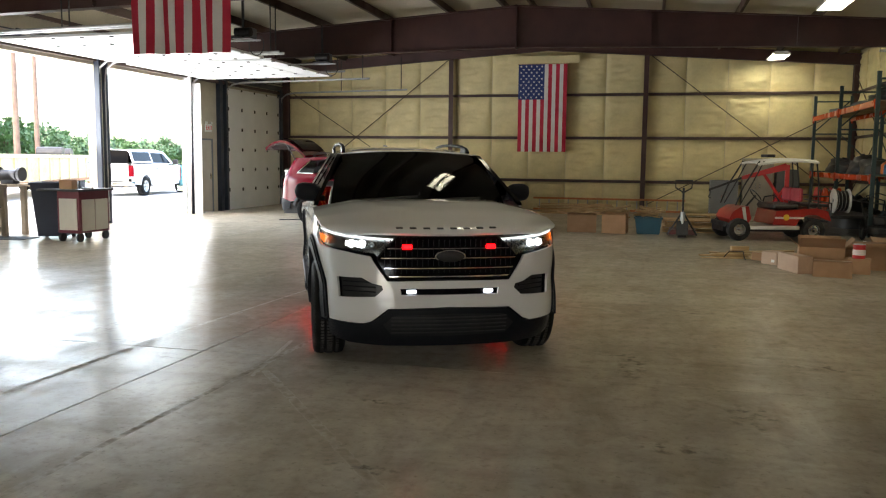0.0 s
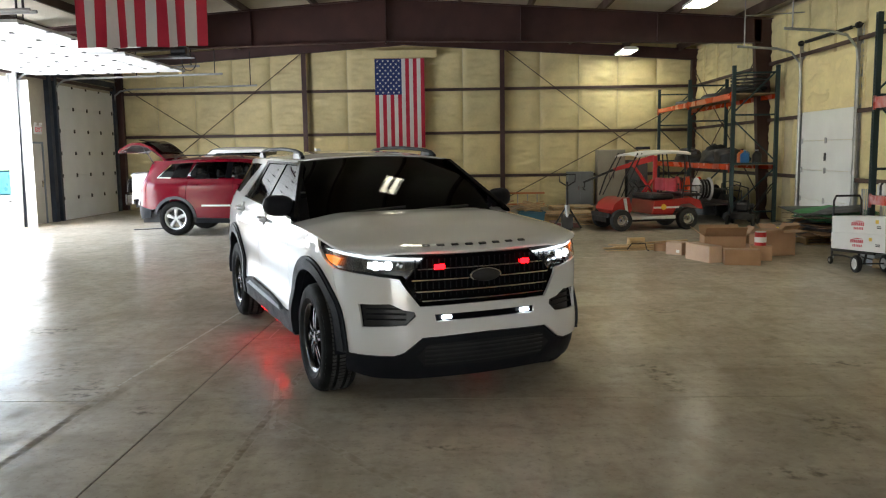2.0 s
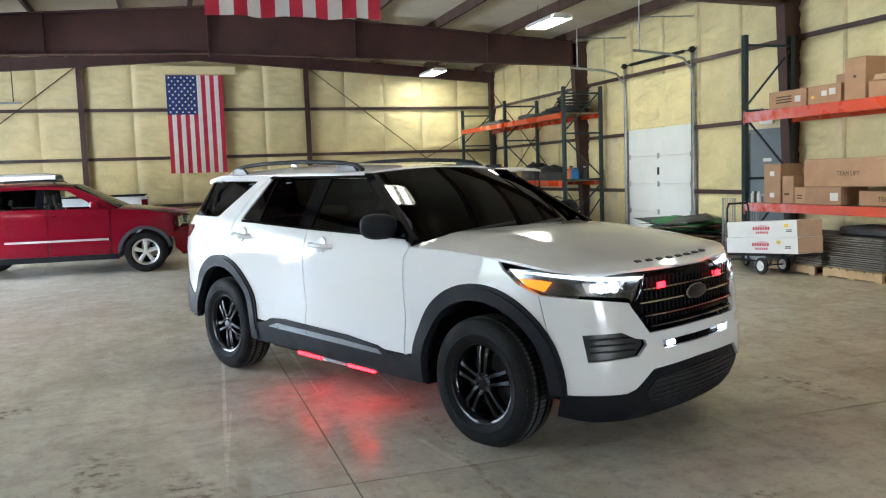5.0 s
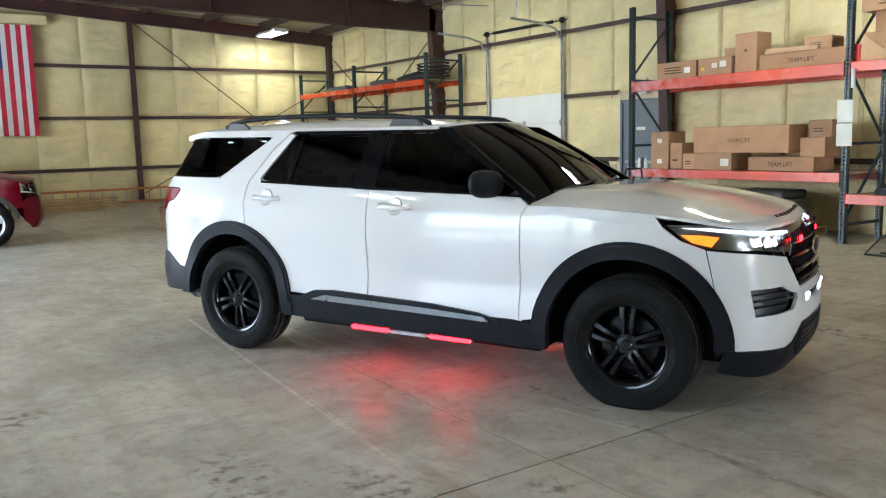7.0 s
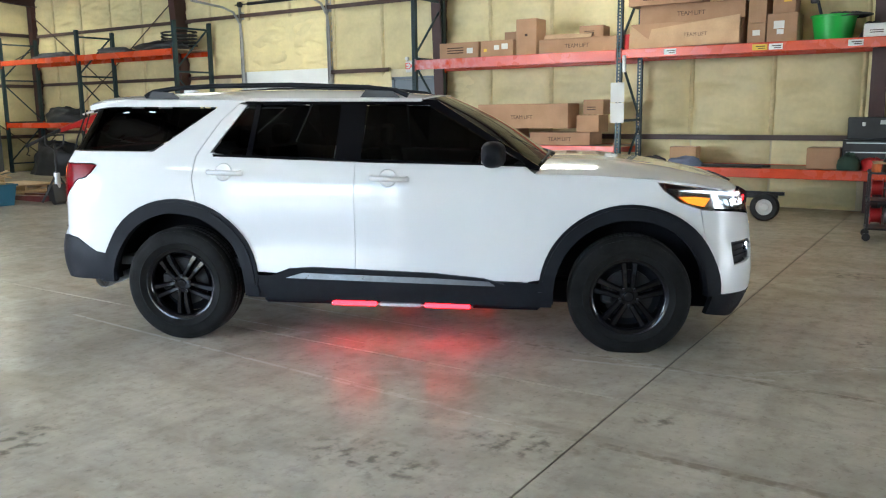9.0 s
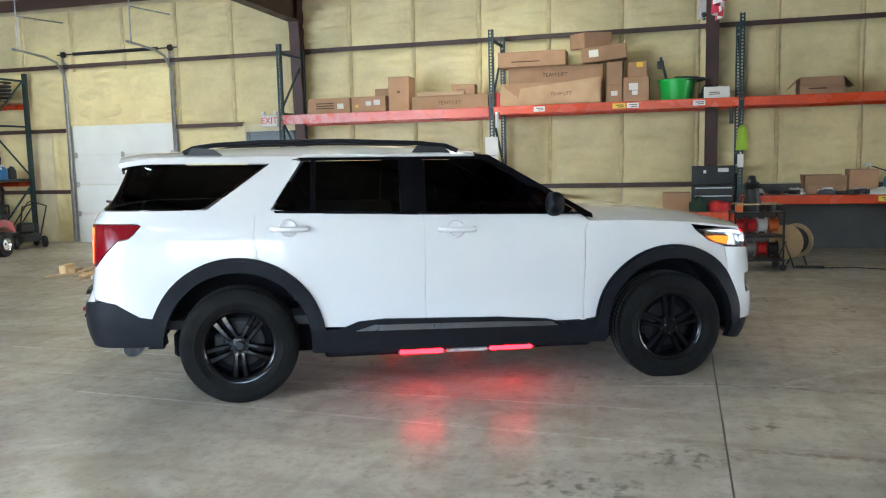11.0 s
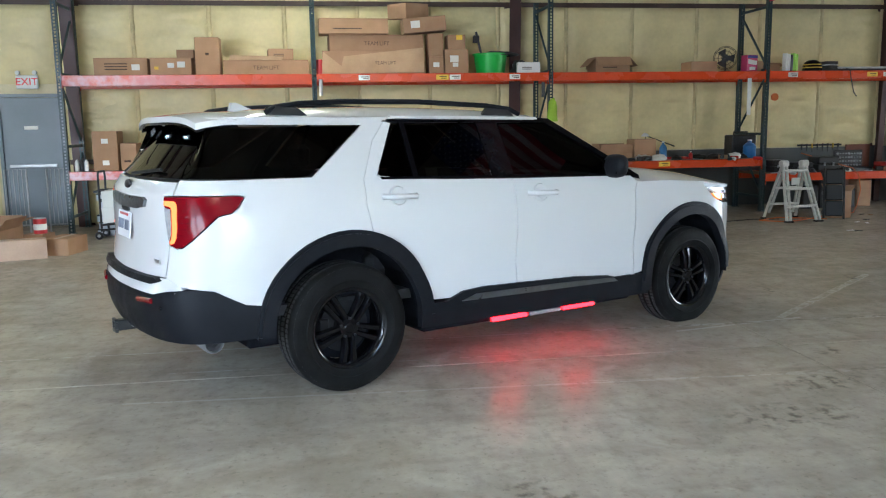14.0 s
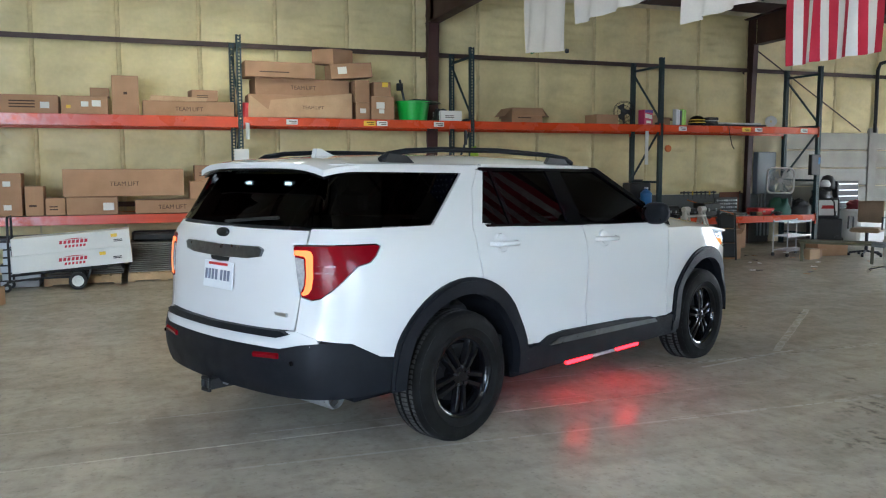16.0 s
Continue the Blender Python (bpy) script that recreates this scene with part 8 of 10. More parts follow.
mower(pose(5.0, 19.7, 0, 0, 0, 150), "black push mower under the corner rack")
mower(pose(4.7, 18.75, 0, 0, 0, 60), "dark push mower beside the corner rack")
mower(pose(5.2, 21.4, 0, 0, 0, 80), "black push mower deep under the rack")


def jug(m, r, h, material, label, cap=None):
    c = thing("jug", label, "jug", m, "jugs and cans")
    part("body", Shape().lathe([(0.0, 0.0), (r * 0.95, 0.0), (r, h * 0.05), (r, h * 0.68), (r * 0.6, h * 0.85), (r * 0.3, h * 0.88), (r * 0.3, h)], 18, axis="z"), material, c, smooth=40)
    part("cap", Shape().cyl((0, 0, h * 0.97), (0, 0, h * 1.06), r * 0.36, n=12), cap or M_white, c)
    part("handle", Shape().tube([(r * 0.4, 0, h * 0.92), (r * 0.95, 0, h * 0.85), (r * 1.0, 0, h * 0.62)], r * 0.1, 6), material, c)
    return c


M_bluepl = mat("blue_plastic", (0.03, 0.16, 0.42), 0.35, var=0.1)
M_orangepl = mat("orange_plastic", (0.65, 0.16, 0.03), 0.4, var=0.1)
M_limepl = mat("lime_green_plastic", (0.30, 0.62, 0.04), 0.35, var=0.08)
M_greenpl = mat("bright_green_plastic", (0.03, 0.42, 0.05), 0.4, var=0.08)
jug(pose(4.95, 18.85 + 0.6, 1.345), 0.10, 0.30, M_bluepl, "blue plastic fluid jug on the rack")
jug(pose(4.95, 19.65, 1.345), 0.11, 0.32, M_orangepl, "orange fuel can on the rack", M_black)
jug(pose(5.25, 19.52, 1.345), 0.10, 0.30, M_black, "black plastic oil can on the rack")


def lump(name, label, category, m, sx_, sy_, sz_, material, seed, group=""):
    """A soft heap: bag, tarpaulin or coat."""
    s = Shape()
    n1, n2 = 12, 18
    vs = []
    for i in range(n1 + 1):
        t = math.pi / 2 * i / n1
        for j in range(n2):
            a = 2 * math.pi * j / n2
            q = 1 + 0.28 * noise.noise((math.cos(a) * 1.7 + seed, math.sin(a) * 1.7, t * 2.2 + seed))
            vs.append((sx_ * math.cos(t) ** 0.6 * math.cos(a) * q, sy_ * math.cos(t) ** 0.6 * math.sin(a) * q, sz_ * math.sin(t) * q))
    s.add(vs, [(i * n2 + j, i * n2 + (j + 1) % n2, (i + 1) * n2 + (j + 1) % n2, (i + 1) * n2 + j) for i in range(n1) for j in range(n2)])
    return solid(name, s, material, label, category, m, group, smooth=60)


M_tarp = mat("black_tarpaulin", (0.015, 0.016, 0.017), 0.5, var=0.3, bump=0.3, bump_scale=12)
M_greycloth = mat("grey_cloth", (0.13, 0.13, 0.14), 0.8, var=0.2, bump=0.2, bump_scale=25)
lump("tarpaulin", "folded black tarpaulin on the top shelf", "tarpaulin", pose(5.1, 20.4, 2.955), 0.42, 0.8, 0.22, M_tarp, 1, "tarpaulins")
lump("tarpaulin", "crumpled grey tarpaulin on the top shelf", "tarpaulin", pose(5.1, 22.0, 2.955), 0.4, 0.6, 0.15, M_greycloth, 2, "tarpaulins")
lump("tarpaulin", "crumpled pale sheet on the top shelf", "tarpaulin", pose(5.1, 24.6, 2.955), 0.4, 0.8, 0.16, M_greycloth, 3, "tarpaulins")
lump("duffel_bag", "black duffel bag on the rack", "bag", pose(5.05, 20.7, 1.345), 0.40, 0.55, 0.34, M_tarp, 4, "bags")
lump("duffel_bag", "dark bag with red straps on the rack", "bag", pose(5.0, 21.8, 1.345), 0.38, 0.5, 0.42, M_tarp, 5, "bags")
lump("duffel_bag", "dark folded bag on the rack", "bag", pose(5.0, 24.2, 1.345), 0.38, 0.7, 0.36, M_tarp, 6, "bags")
lump("cover", "dark machine cover under the corner rack", "cover", pose(4.9, 22.4, 0), 0.5, 0.7, 0.75, M_tarp, 7)
lump("cover", "dark machine cover beside the wall", "cover", pose(4.9, 24.6, 0), 0.5, 0.9, 0.8, M_tarp, 8)
hc = thing("hose_coil", "coiled black hose on the top shelf", "hose", pose(5.1, 19.75, 2.955))
hs = [(0.38 * math.cos(t) * (1 + 0.03 * math.sin(5 * t)), 0.38 * math.sin(t), 0.025 + 0.012 * t) for t in np.linspace(0, 6.28 * 5, 120)]
part("hose", Shape().tube(hs, 0.02, 6), M_rubber, hc, smooth=60)


def cabinet(m, w, d, h, material, label):
    c = thing("metal_cabinet", label, "cabinet", m, "cabinets by the gable")
    part("body", Shape().box(0, w, 0.02, d, 0, h, 0.008), material, c)
    for i in range(2):
        dr = part("door", Shape().box(i * w / 2 + 0.006, (i + 1) * w / 2 - 0.006, 0, 0.02, 0.06, h - 0.02, 0.004), material, c)
        part("handle", Shape().box(w / 2 + (i * 2 - 1) * 0.06 - 0.01, w / 2 + (i * 2 - 1) * 0.06 + 0.01, -0.02, 0.0, h * 0.48, h * 0.58, 0.003), M_chrome, dr)
    return c


cabinet(pose(2.66, 25.9, 0), 0.85, 0.5, 1.72, mat("beige_cabinet_paint", (0.36, 0.33, 0.26), 0.45, var=0.1), "tall beige metal cabinet against the gable wall")
cabinet(pose(1.75, 26.0, 0), 0.8, 0.45, 1.05, mat("grey_cabinet_paint", (0.20, 0.21, 0.22), 0.45, var=0.1), "grey metal cabinet against the gable wall")
cabinet(pose(3.6, 25.9, 0), 0.6, 0.5, 1.4, M_wains, "dark grey metal cabinet against the gable wall")

# extension ladder on its side along the gable
M_ladder = mat("orange_fibreglass", (0.55, 0.20, 0.07), 0.5, var=0.15)
lad = thing("extension_ladder", "orange fibreglass extension ladder lying along the gable", "ladder", pose(-3.65, 26.25, 0.02))
for z in (0.03, 0.38):
    part("side_rail", Shape().box(0, 4.7, -0.03, 0.03, z - 0.03, z + 0.03, 0.004), M_ladder, lad, m=pose(0, 0, 0))
for i in range(15):
    part("rung", Shape().cyl((0.2 + i * 0.305, 0, 0.05), (0.2 + i * 0.305, 0, 0.36), 0.016, n=8), M_galv, lad)

# open cartons, tub and lumber in the middle of the far floor


def plank(m, l, w, t, label="pale sawn timber offcut", group="timber offcuts"):
    return solid("timber_offcut", Shape().box(-l / 2, l / 2, -w / 2, w / 2, 0, t, 0.003), M_wood, label, "timber", m, group)


carton(pose(-1.78, 18.35, 0, 0, 0, 4), 0.64, 0.52, 0.40, opened=True, flap=12, label="open brown box full of wood scraps")
carton(pose(-1.02, 18.35, 0, 0, 0, -5), 0.52, 0.48, 0.42, opened=True, flap=15, label="open brown box full of wood scraps")
tub = thing("plastic_tub", "blue plastic storage tub full of wood scraps", "storage tub", pose(-0.02, 18.6, 0))
part("body", Shape().add([(x * s, y * s2, z) for z, s, s2 in ((0, 0.24, 0.18), (0.36, 0.29, 0.22)) for x, y in ((-1, -1), (1, -1), (1, 1), (-1, 1))], [(3, 2, 1, 0), (0, 1, 5, 4), (1, 2, 6, 5), (2, 3, 7, 6), (3, 0, 4, 7)]), mat("teal_blue_plastic", (0.02, 0.10, 0.16), 0.45, var=0.1), tub)
part("rim", Shape().box(-0.31, 0.31, -0.24, -0.21, 0.34, 0.37).box(-0.31, 0.31, 0.21, 0.24, 0.34, 0.37).box(-0.31, -0.28, -0.24, 0.24, 0.34, 0.37).box(0.28, 0.31, -0.24, 0.24, 0.34, 0.37), mat("teal_rim", (0.02, 0.09, 0.14), 0.45), tub)
for i in range(42):
    cx = (-1.46, -0.76, -0.02)[i % 3]
    plank(pose(cx + rnd.uniform(-0.1, 0.1), 18.6 + rnd.uniform(-0.12, 0.12), 0.37 + 0.013 * (i // 3) + rnd.uniform(0, 0.02), rnd.uniform(-12, 12), rnd.uniform(-14, 14), rnd.uniform(-40, 40)), rnd.uniform(0.35, 0.62), rnd.uniform(0.04, 0.1), rnd.uniform(0.015, 0.035))
for i in range(7):
    plank(pose(-2.3 + 0.2 * rnd.random(), 24.8 + i * 0.12, 0.04 * i, 0, 0, rnd.uniform(-6, 6)), 2.2, 0.12, 0.035, "long pale board stacked by the wall", "stacked boards")


def pallet(m, w=1.2, d=1.0):
    p = thing("pallet", "worn raw wooden pallet on the floor", "pallet", m, "pallets")
    for i in range(7):
        part("deck_board", Shape().box(0, w, i * d / 7 + 0.01, (i + 1) * d / 7 - 0.02, 0.11, 0.13, 0.002), M_wood, p)
    for i in range(3):
        part("stringer", Shape().box(i * (w - 0.04) / 2, i * (w - 0.04) / 2 + 0.04, 0, d, 0.02, 0.11), M_wood, p)
    for i in range(3):
        part("base_board", Shape().box(0, w, i * (d - 0.1) / 2, i * (d - 0.1) / 2 + 0.1, 0, 0.02), M_wood, p)
    return p


p1 = pallet(pose(0.3, 19.2, 0))
copy_thing(p1, pose(0.35, 19.25, 0.132, 0, 0, 3))
copy_thing(p1, pose(1.0, 23.6, 0))
copy_thing(p1, pose(4.24, 9.82, 0, 0, 0, 0))
copy_thing(p1, pose(4.18, 10.91, 0, 0, 0, 0))

pj = thing("pallet_jack", "dark pallet jack with an upright handle", "pallet jack", pose(0.68, 18.0, 0, 0, 0, 88))
for g in (-0.2, 0.2):
    part("fork", Shape().prism([(-0.1, 0.06), (1.15, 0.05), (1.2, 0.08), (1.15, 0.12), (-0.1, 0.16)], "y", g - 0.08, g + 0.08), mat("dark_red_enamel", (0.10, 0.015, 0.015), 0.4), pj)
part("mast_foot", Shape().prism([(-0.30, 0.06), (0.0, 0.06), (-0.08, 0.34), (-0.24, 0.36)], "y", -0.12, 0.12), M_darkmetal, pj)
part("brace", Shape().cyl((-0.2, -0.3, 0.06), (-0.2, -0.03, 0.5), 0.02, n=6).cyl((-0.2, 0.3, 0.06), (-0.2, 0.03, 0.5), 0.02, n=6), M_darkmetal, pj)
part("pump", Shape().cyl((-0.2, 0, 0.1), (-0.2, 0, 0.55), 0.055, n=12), M_galv, pj)
part("steer_wheel", Shape().cyl((-0.2, -0.09, 0.09), (-0.2, 0.09, 0.09), 0.09, n=16), M_black, pj)
part("handle_stem", Shape().cyl((-0.2, 0, 0.5), (-0.22, 0, 1.05), 0.022, n=8), M_black, pj)
part("handle_loop", Shape().tube([(-0.22, 0, 0.95), (-0.22, -0.16, 1.05), (-0.23, -0.17, 1.20), (-0.23, 0.17, 1.20), (-0.22, 0.16, 1.05), (-0.22, 0, 0.95)], 0.016, 6), M_black, pj)

# ---- floor cartons and flattened cardboard by the loading door ----
M_card_rose = mat("pale_cardboard", (0.52, 0.37, 0.27), 0.8, var=0.1)
carton(pose(2.25, 12.31, 0, 0, 0, -12), 0.50, 0.34, 0.22, label="brown cardboard box on the floor")
carton(pose(1.90, 13.11, 0, 0, 0, -72), 0.62, 0.22, 0.25, label="pale narrow cardboard box on the floor", material=M_card_rose)
carton(pose(2.20, 13.14, 0, 0, 0, -6), 0.62, 0.42, 0.34, opened=True, flap=40, tape=False, label="large open cardboard box with raised flaps")
carton(pose(2.80, 12.79, 0, 0, 0, -14), 0.30, 0.28, 0.22, label="small brown box with a can on top")
carton(pose(3.12, 13.29, 0, 0, 0, 4), 0.56, 0.42, 0.36, opened=True, flap=8, tape=False, label="large open cardboard box on the floor")
carton(pose(1.74, 13.68, 0, 0, 0, -46), 0.29, 0.24, 0.20, tags=((0.75, 0.3, 0.03, W1),), label="small pale box on the floor", material=M_card_rose)
carton(pose(1.64, 14.08, 0, 0, 0, -20), 0.20, 0.2, 0.13, label="small brown box on the floor")
carton(pose(2.86, 14.14, 0, 0, 0, 15), 0.5, 0.35, 0.22, opened=True, flap=25, label="shallow open cardboard box on the floor")
carton(pose(3.69, 14.04, 0, 0, 0, 30), 0.4, 0.35, 0.3, opened=True, flap=50, label="torn open brown box on the floor")
solid("wire_bracket", Shape().tube([(0.0, 0, 0.02), (0.08, 0.05, 0.12), (0.30, 0.05, 0.12), (0.32, 0.0, 0.02), (0.34, -0.1, 0.012)], 0.010, 6), M_black, "bent black wire bracket on the floor", "bracket", pose(1.22, 14.19, 0, 0, 0, -8), smooth=50)
for k, (x, y, l, a) in enumerate(((3.34, 13.92, 0.5, 20), (2.89, 13.62, 0.6, -24), (3.0, 13.75, 0.7, 50))):
    solid("cardboard_flap", Shape().prism([(-l / 2, 0.0), (l / 2, 0.10), (l / 2, 0.106), (-l / 2, 0.006)], "y", -0.16, 0.16), M_card_pale if k % 2 else M_card, "loose bent cardboard sheet on the pile", "cardboard", pose(x, y, 0.005, 0, 0, a), "loose cardboard")
can = thing("paint_can", "red and white printed can on a box", "can", pose(2.96, 12.86, 0.221))
part("body", Shape().cyl((0, 0, 0), (0, 0, 0.20), 0.085, n=20), M_red, can)
part("band", Shape().cyl((0, 0, 0.05), (0, 0, 0.13), 0.0865, n=20), M_paper, can)
part("lid", Shape().cyl((0, 0, 0.20), (0, 0, 0.21), 0.08, n=20), M_galv, can)
bt = thing("spray_bottle", "white spray bottle with a blue label on the floor", "bottle", pose(3.42, 14.55, 0))
part("body", Shape().lathe([(0.0, 0.0), (0.075, 0.0), (0.08, 0.02), (0.08, 0.24), (0.05, 0.29), (0.025, 0.30), (0.025, 0.33), (0.0, 0.33)], 18, axis="z"), M_white, bt, smooth=40)
part("label", Shape().cyl((0, 0, 0.05), (0, 0, 0.19), 0.082, n=18), M_bluepl, bt)
jug(pose(3.68, 14.62, 0), 0.10, 0.27, M_white, "white plastic jug on the floor")
jug(pose(3.92, 14.75, 0), 0.11, 0.30, mat("green_plastic", (0.03, 0.15, 0.04), 0.4), "green plastic fuel can on the floor", M_yellowlab)
# broken pallet and strips of timber
for x, y, z, l, a, t in ((1.72, 14.30, 0.0, 1.75, 9, 1), (1.80, 14.52, 0.0, 1.5, 14, -1), (1.62, 14.42, 0.024, 1.6, 11, 0), (1.95, 14.62, 0.024, 1.2, 4, 0), (1.70, 14.46, 0.048, 1.4, 13, 1), (2.05, 14.36, 0.048, 0.9, 18, 2), (1.90, 14.80, 0.0, 1.3, 20, 0), (1.85, 14.70, 0.072, 1.1, 10, 2), (1.3, 14.9, 0.0, 0.55, -30, 0)):
    plank(pose(x, y, z, 0, -t, a), l, 0.09, 0.022, "pale timber strip on the floor", "floor timber")
pf = thing("pallet_end", "broken end of a raw wooden pallet on the floor", "pallet", pose(2.28, 14.02, 0, 0, 0, 14))
for z in (0.0, 0.105):
    part("board", Shape().box(0, 0.5, 0, 0.09, z, z + 0.018, 0.002), M_wood, pf)
    part("board", Shape().box(0, 0.5, 0.2, 0.29, z, z + 0.018, 0.002), M_wood, pf)
for x in (0.0, 0.23, 0.46):
    part("stringer", Shape().box(x, x + 0.04, 0, 0.3, 0.018, 0.105), M_wood, pf)
for x, y, w, a in ((1.55, 15.05, 0.3, 12), (1.50, 14.86, 0.22, 8)):
    solid("timber_block", Shape().box(-w / 2, w / 2, -0.05, 0.05, 0, 0.13 if w > 0.25 else 0.09, 0.003), M_wood, "short sawn timber block on the floor", "timber", pose(x, y, 0, 0, 0, a), "timber blocks")
r2 = random.Random(5)
M_greensheet = mat("green_sheet", (0.03, 0.22, 0.06), 0.6, var=0.15)
for i in range(22):
    z = 0.15 + i * 0.019
    mt = M_greensheet if i in (12, 17, 20) else M_tarp if i % 5 in (1, 3, 4) else M_card
    s = Shape().box(-r2.uniform(0.40, 0.62), r2.uniform(0.40, 0.62), -r2.uniform(0.4, 0.65), r2.uniform(0.4, 0.65), 0, 0.008)
    nm = "green plastic sheet in a stack" if mt is M_greensheet else "black plastic sheet in a stack" if mt is M_tarp else "flattened cardboard box in a stack"
    solid("flat_sheet", s, mt, nm, "cardboard", pose(5.02 + r2.uniform(-0.12, 0.08), 15.2 + r2.uniform(-0.25, 0.25), z, r2.uniform(-7, 7), r2.uniform(-6, 6), r2.uniform(-40, 40)), "flattened sheets")
copy_thing(p1, pose(4.42, 14.7, 0))
solid("black_crate", Shape().box(-0.45, 0.45, -0.3, 0.3, 0, 0.14, 0.02), M_black, "black plastic crate under flattened cardboard", "crate", pose(3.95, 15.35, 0, 0, 0, 60))

# ---- dolly with long white cartons ----
TILT = -3.8
dolly = thing("platform_dolly", "black tube-framed dolly with an upright push loop", "dolly", pose(3.75, 12.25, 0, 0, 0, -90))
for y in (0.03, 0.42):
    part("frame_bar", Shape().tube([(-0.03, y, 0.215), (1.18, y, 0.295)], 0.016, 8), M_black, dolly, smooth=40)
for x in (0.1, 0.55, 1.0):
    part("cross_bar", Shape().tube([(x, 0.03, 0.224 + 0.066 * x), (x, 0.42, 0.224 + 0.066 * x)], 0.013, 6), M_black, dolly)
part("push_loop", Shape().tube([(-0.03, 0.03, 0.12), (-0.03, 0.03, 0.92), (-0.03, 0.06, 0.99), (-0.03, 0.39, 0.99), (-0.03, 0.42, 0.92), (-0.03, 0.42, 0.12)], 0.016, 8), M_black, dolly, smooth=40)
for z in (0.40, 0.58):
    part("loop_bar", Shape().cyl((-0.03, 0.03, z), (-0.03, 0.42, z), 0.011, n=6), M_black, dolly)
part("lower_bar", Shape().tube([(-0.02, 0.03, 0.14), (0.30, 0.03, 0.17), (0.83, 0.03, 0.17)], 0.014, 8), M_black, dolly, smooth=40)
for y in (0.03, 0.42):
    part("strut", Shape().tube([(0.92, y, 0.14), (0.97, y, 0.28)], 0.016, 6), M_black, dolly)
    wl_ = part("wheel", Shape().lathe([(0.075, -0.03), (0.105, -0.032), (0.118, -0.018), (0.118, 0.018), (0.105, 0.032), (0.075, 0.03)], 28), M_rubber, dolly, m=pose(0.80, y - 0.045, 0.118), smooth=50)
    part("rim", Shape().lathe([(0.0, -0.02), (0.03, -0.026), (0.038, -0.014), (0.068, -0.018), (0.08, -0.028), (0.08, 0.028), (0.0, 0.02)], 24), M_white, wl_, "white wheel rim", smooth=40)
    cw = part("caster", Shape().lathe([(0.0, -0.016), (0.05, -0.018), (0.058, -0.008), (0.058, 0.008), (0.05, 0.018), (0.0, 0.016)], 20), M_black, dolly, m=pose(-0.07, y, 0.058), smooth=40)
    part("caster_hub", Shape().cyl((0, -0.02, 0), (0, 0.02, 0), 0.024, n=12), M_galv, cw)
    part("caster_fork", Shape().tube([(0.05, 0.025, 0.075), (0.0, 0.025, 0.0)], 0.010, 4), M_galv, cw)
part("axle", Shape().cyl((0.80, -0.01, 0.118), (0.80, 0.38, 0.118), 0.011, n=8), M_darkmetal, dolly)
M_redprint = mat("red_print", (0.55, 0.03, 0.06), 0.6)
for i in range(2):
    up = 0.234 * i
    wb = thing("white_carton", "long white carton with red print on the dolly", "carton", pose(3.75, 12.245 - 0.012 * i, 0.243 + up, 0, TILT, -90), "white cartons")
    part("body", Shape().box(0, 1.50 - 0.03 * i, 0, 0.43, 0, 0.231, 0.004), M_paper, wb)
    part("end_panel", Shape().box(1.50 - 0.03 * i, 1.502 - 0.03 * i, 0.004, 0.426, 0.004, 0.227), M_card_rose, wb, "kraft end panel")
    big, small, arch = Shape(), Shape(), Shape()
    for k in range(7):
        big.prism([(0.575 + 0.052 * k, 0.105), (0.612 + 0.052 * k, 0.105), (0.624 + 0.052 * k, 0.150), (0.587 + 0.052 * k, 0.150)], "y", -0.002, -0.001)
    for k in range(6):
        small.prism([(0.64 + 0.046 * k, 0.052), (0.668 + 0.046 * k, 0.052), (0.676 + 0.046 * k, 0.085), (0.648 + 0.046 * k, 0.085)], "y", -0.002, -0.001)
    arch.prism([(0.62, 0.160), (0.93, 0.160), (0.80, 0.172), (0.74, 0.172)], "y", -0.002, -0.001)
    part("print", big, M_redprint, wb)
    part("print", small, M_redprint, wb)
    part("print", arch, M_redprint, wb)
    part("label", Shape().box(1.09 + 0.14 * i, 1.17 + 0.14 * i, -0.002, -0.001, 0.14, 0.185), M_yellowlab, wb)
    part("print", Shape().box(1.26, 1.37, -0.002, -0.001, 0.095, 0.107), M_darkmetal, wb)
    part("print", Shape().box(1.26, 1.37, -0.002, -0.001, 0.075, 0.087), M_darkmetal, wb)
part("tape", Shape().box(0.97, 1.07, -0.0022, -0.001, 0.19, 0.23), M_white, wb)
M_dusty = mat("dusty_steel", (0.26, 0.24, 0.21), 0.6, 0.15, var=0.25, scale=5)
# stacks of thin grey shelves on the pallets
for i in range(15):
    solid("wire_shelf", Shape().box(0, 1.0, 0, 0.85, 0, 0.013, 0.003), M_dusty, "thin dusty metal shelf in a stack", "metal shelf", pose(4.26 + rnd.uniform(-0.03, 0.03), 11.88 + rnd.uniform(-0.03, 0.03), 0.135 + i * 0.029, 0, 0, -90 + rnd.uniform(-1.5, 1.5)), "stacked shelves")
    solid("wire_shelf", Shape().box(0, 0.93, 0, 0.85, 0, 0.013, 0.003), M_dusty, "thin dusty metal shelf in a stack", "metal shelf", pose(4.30 + rnd.uniform(-0.03, 0.03), 10.78 + rnd.uniform(-0.03, 0.03), 0.135 + i * 0.029, 0, 0, -90 + rnd.uniform(-1.5, 1.5)), "stacked shelves")
solid("folded_cover", Shape().box(0, 0.86, 0, 0.6, 0, 0.12, 0.03), M_tarp, "black folded cover on the stacked shelves", "cover", pose(4.42, 10.74, 0.572, 0, 0, -90))
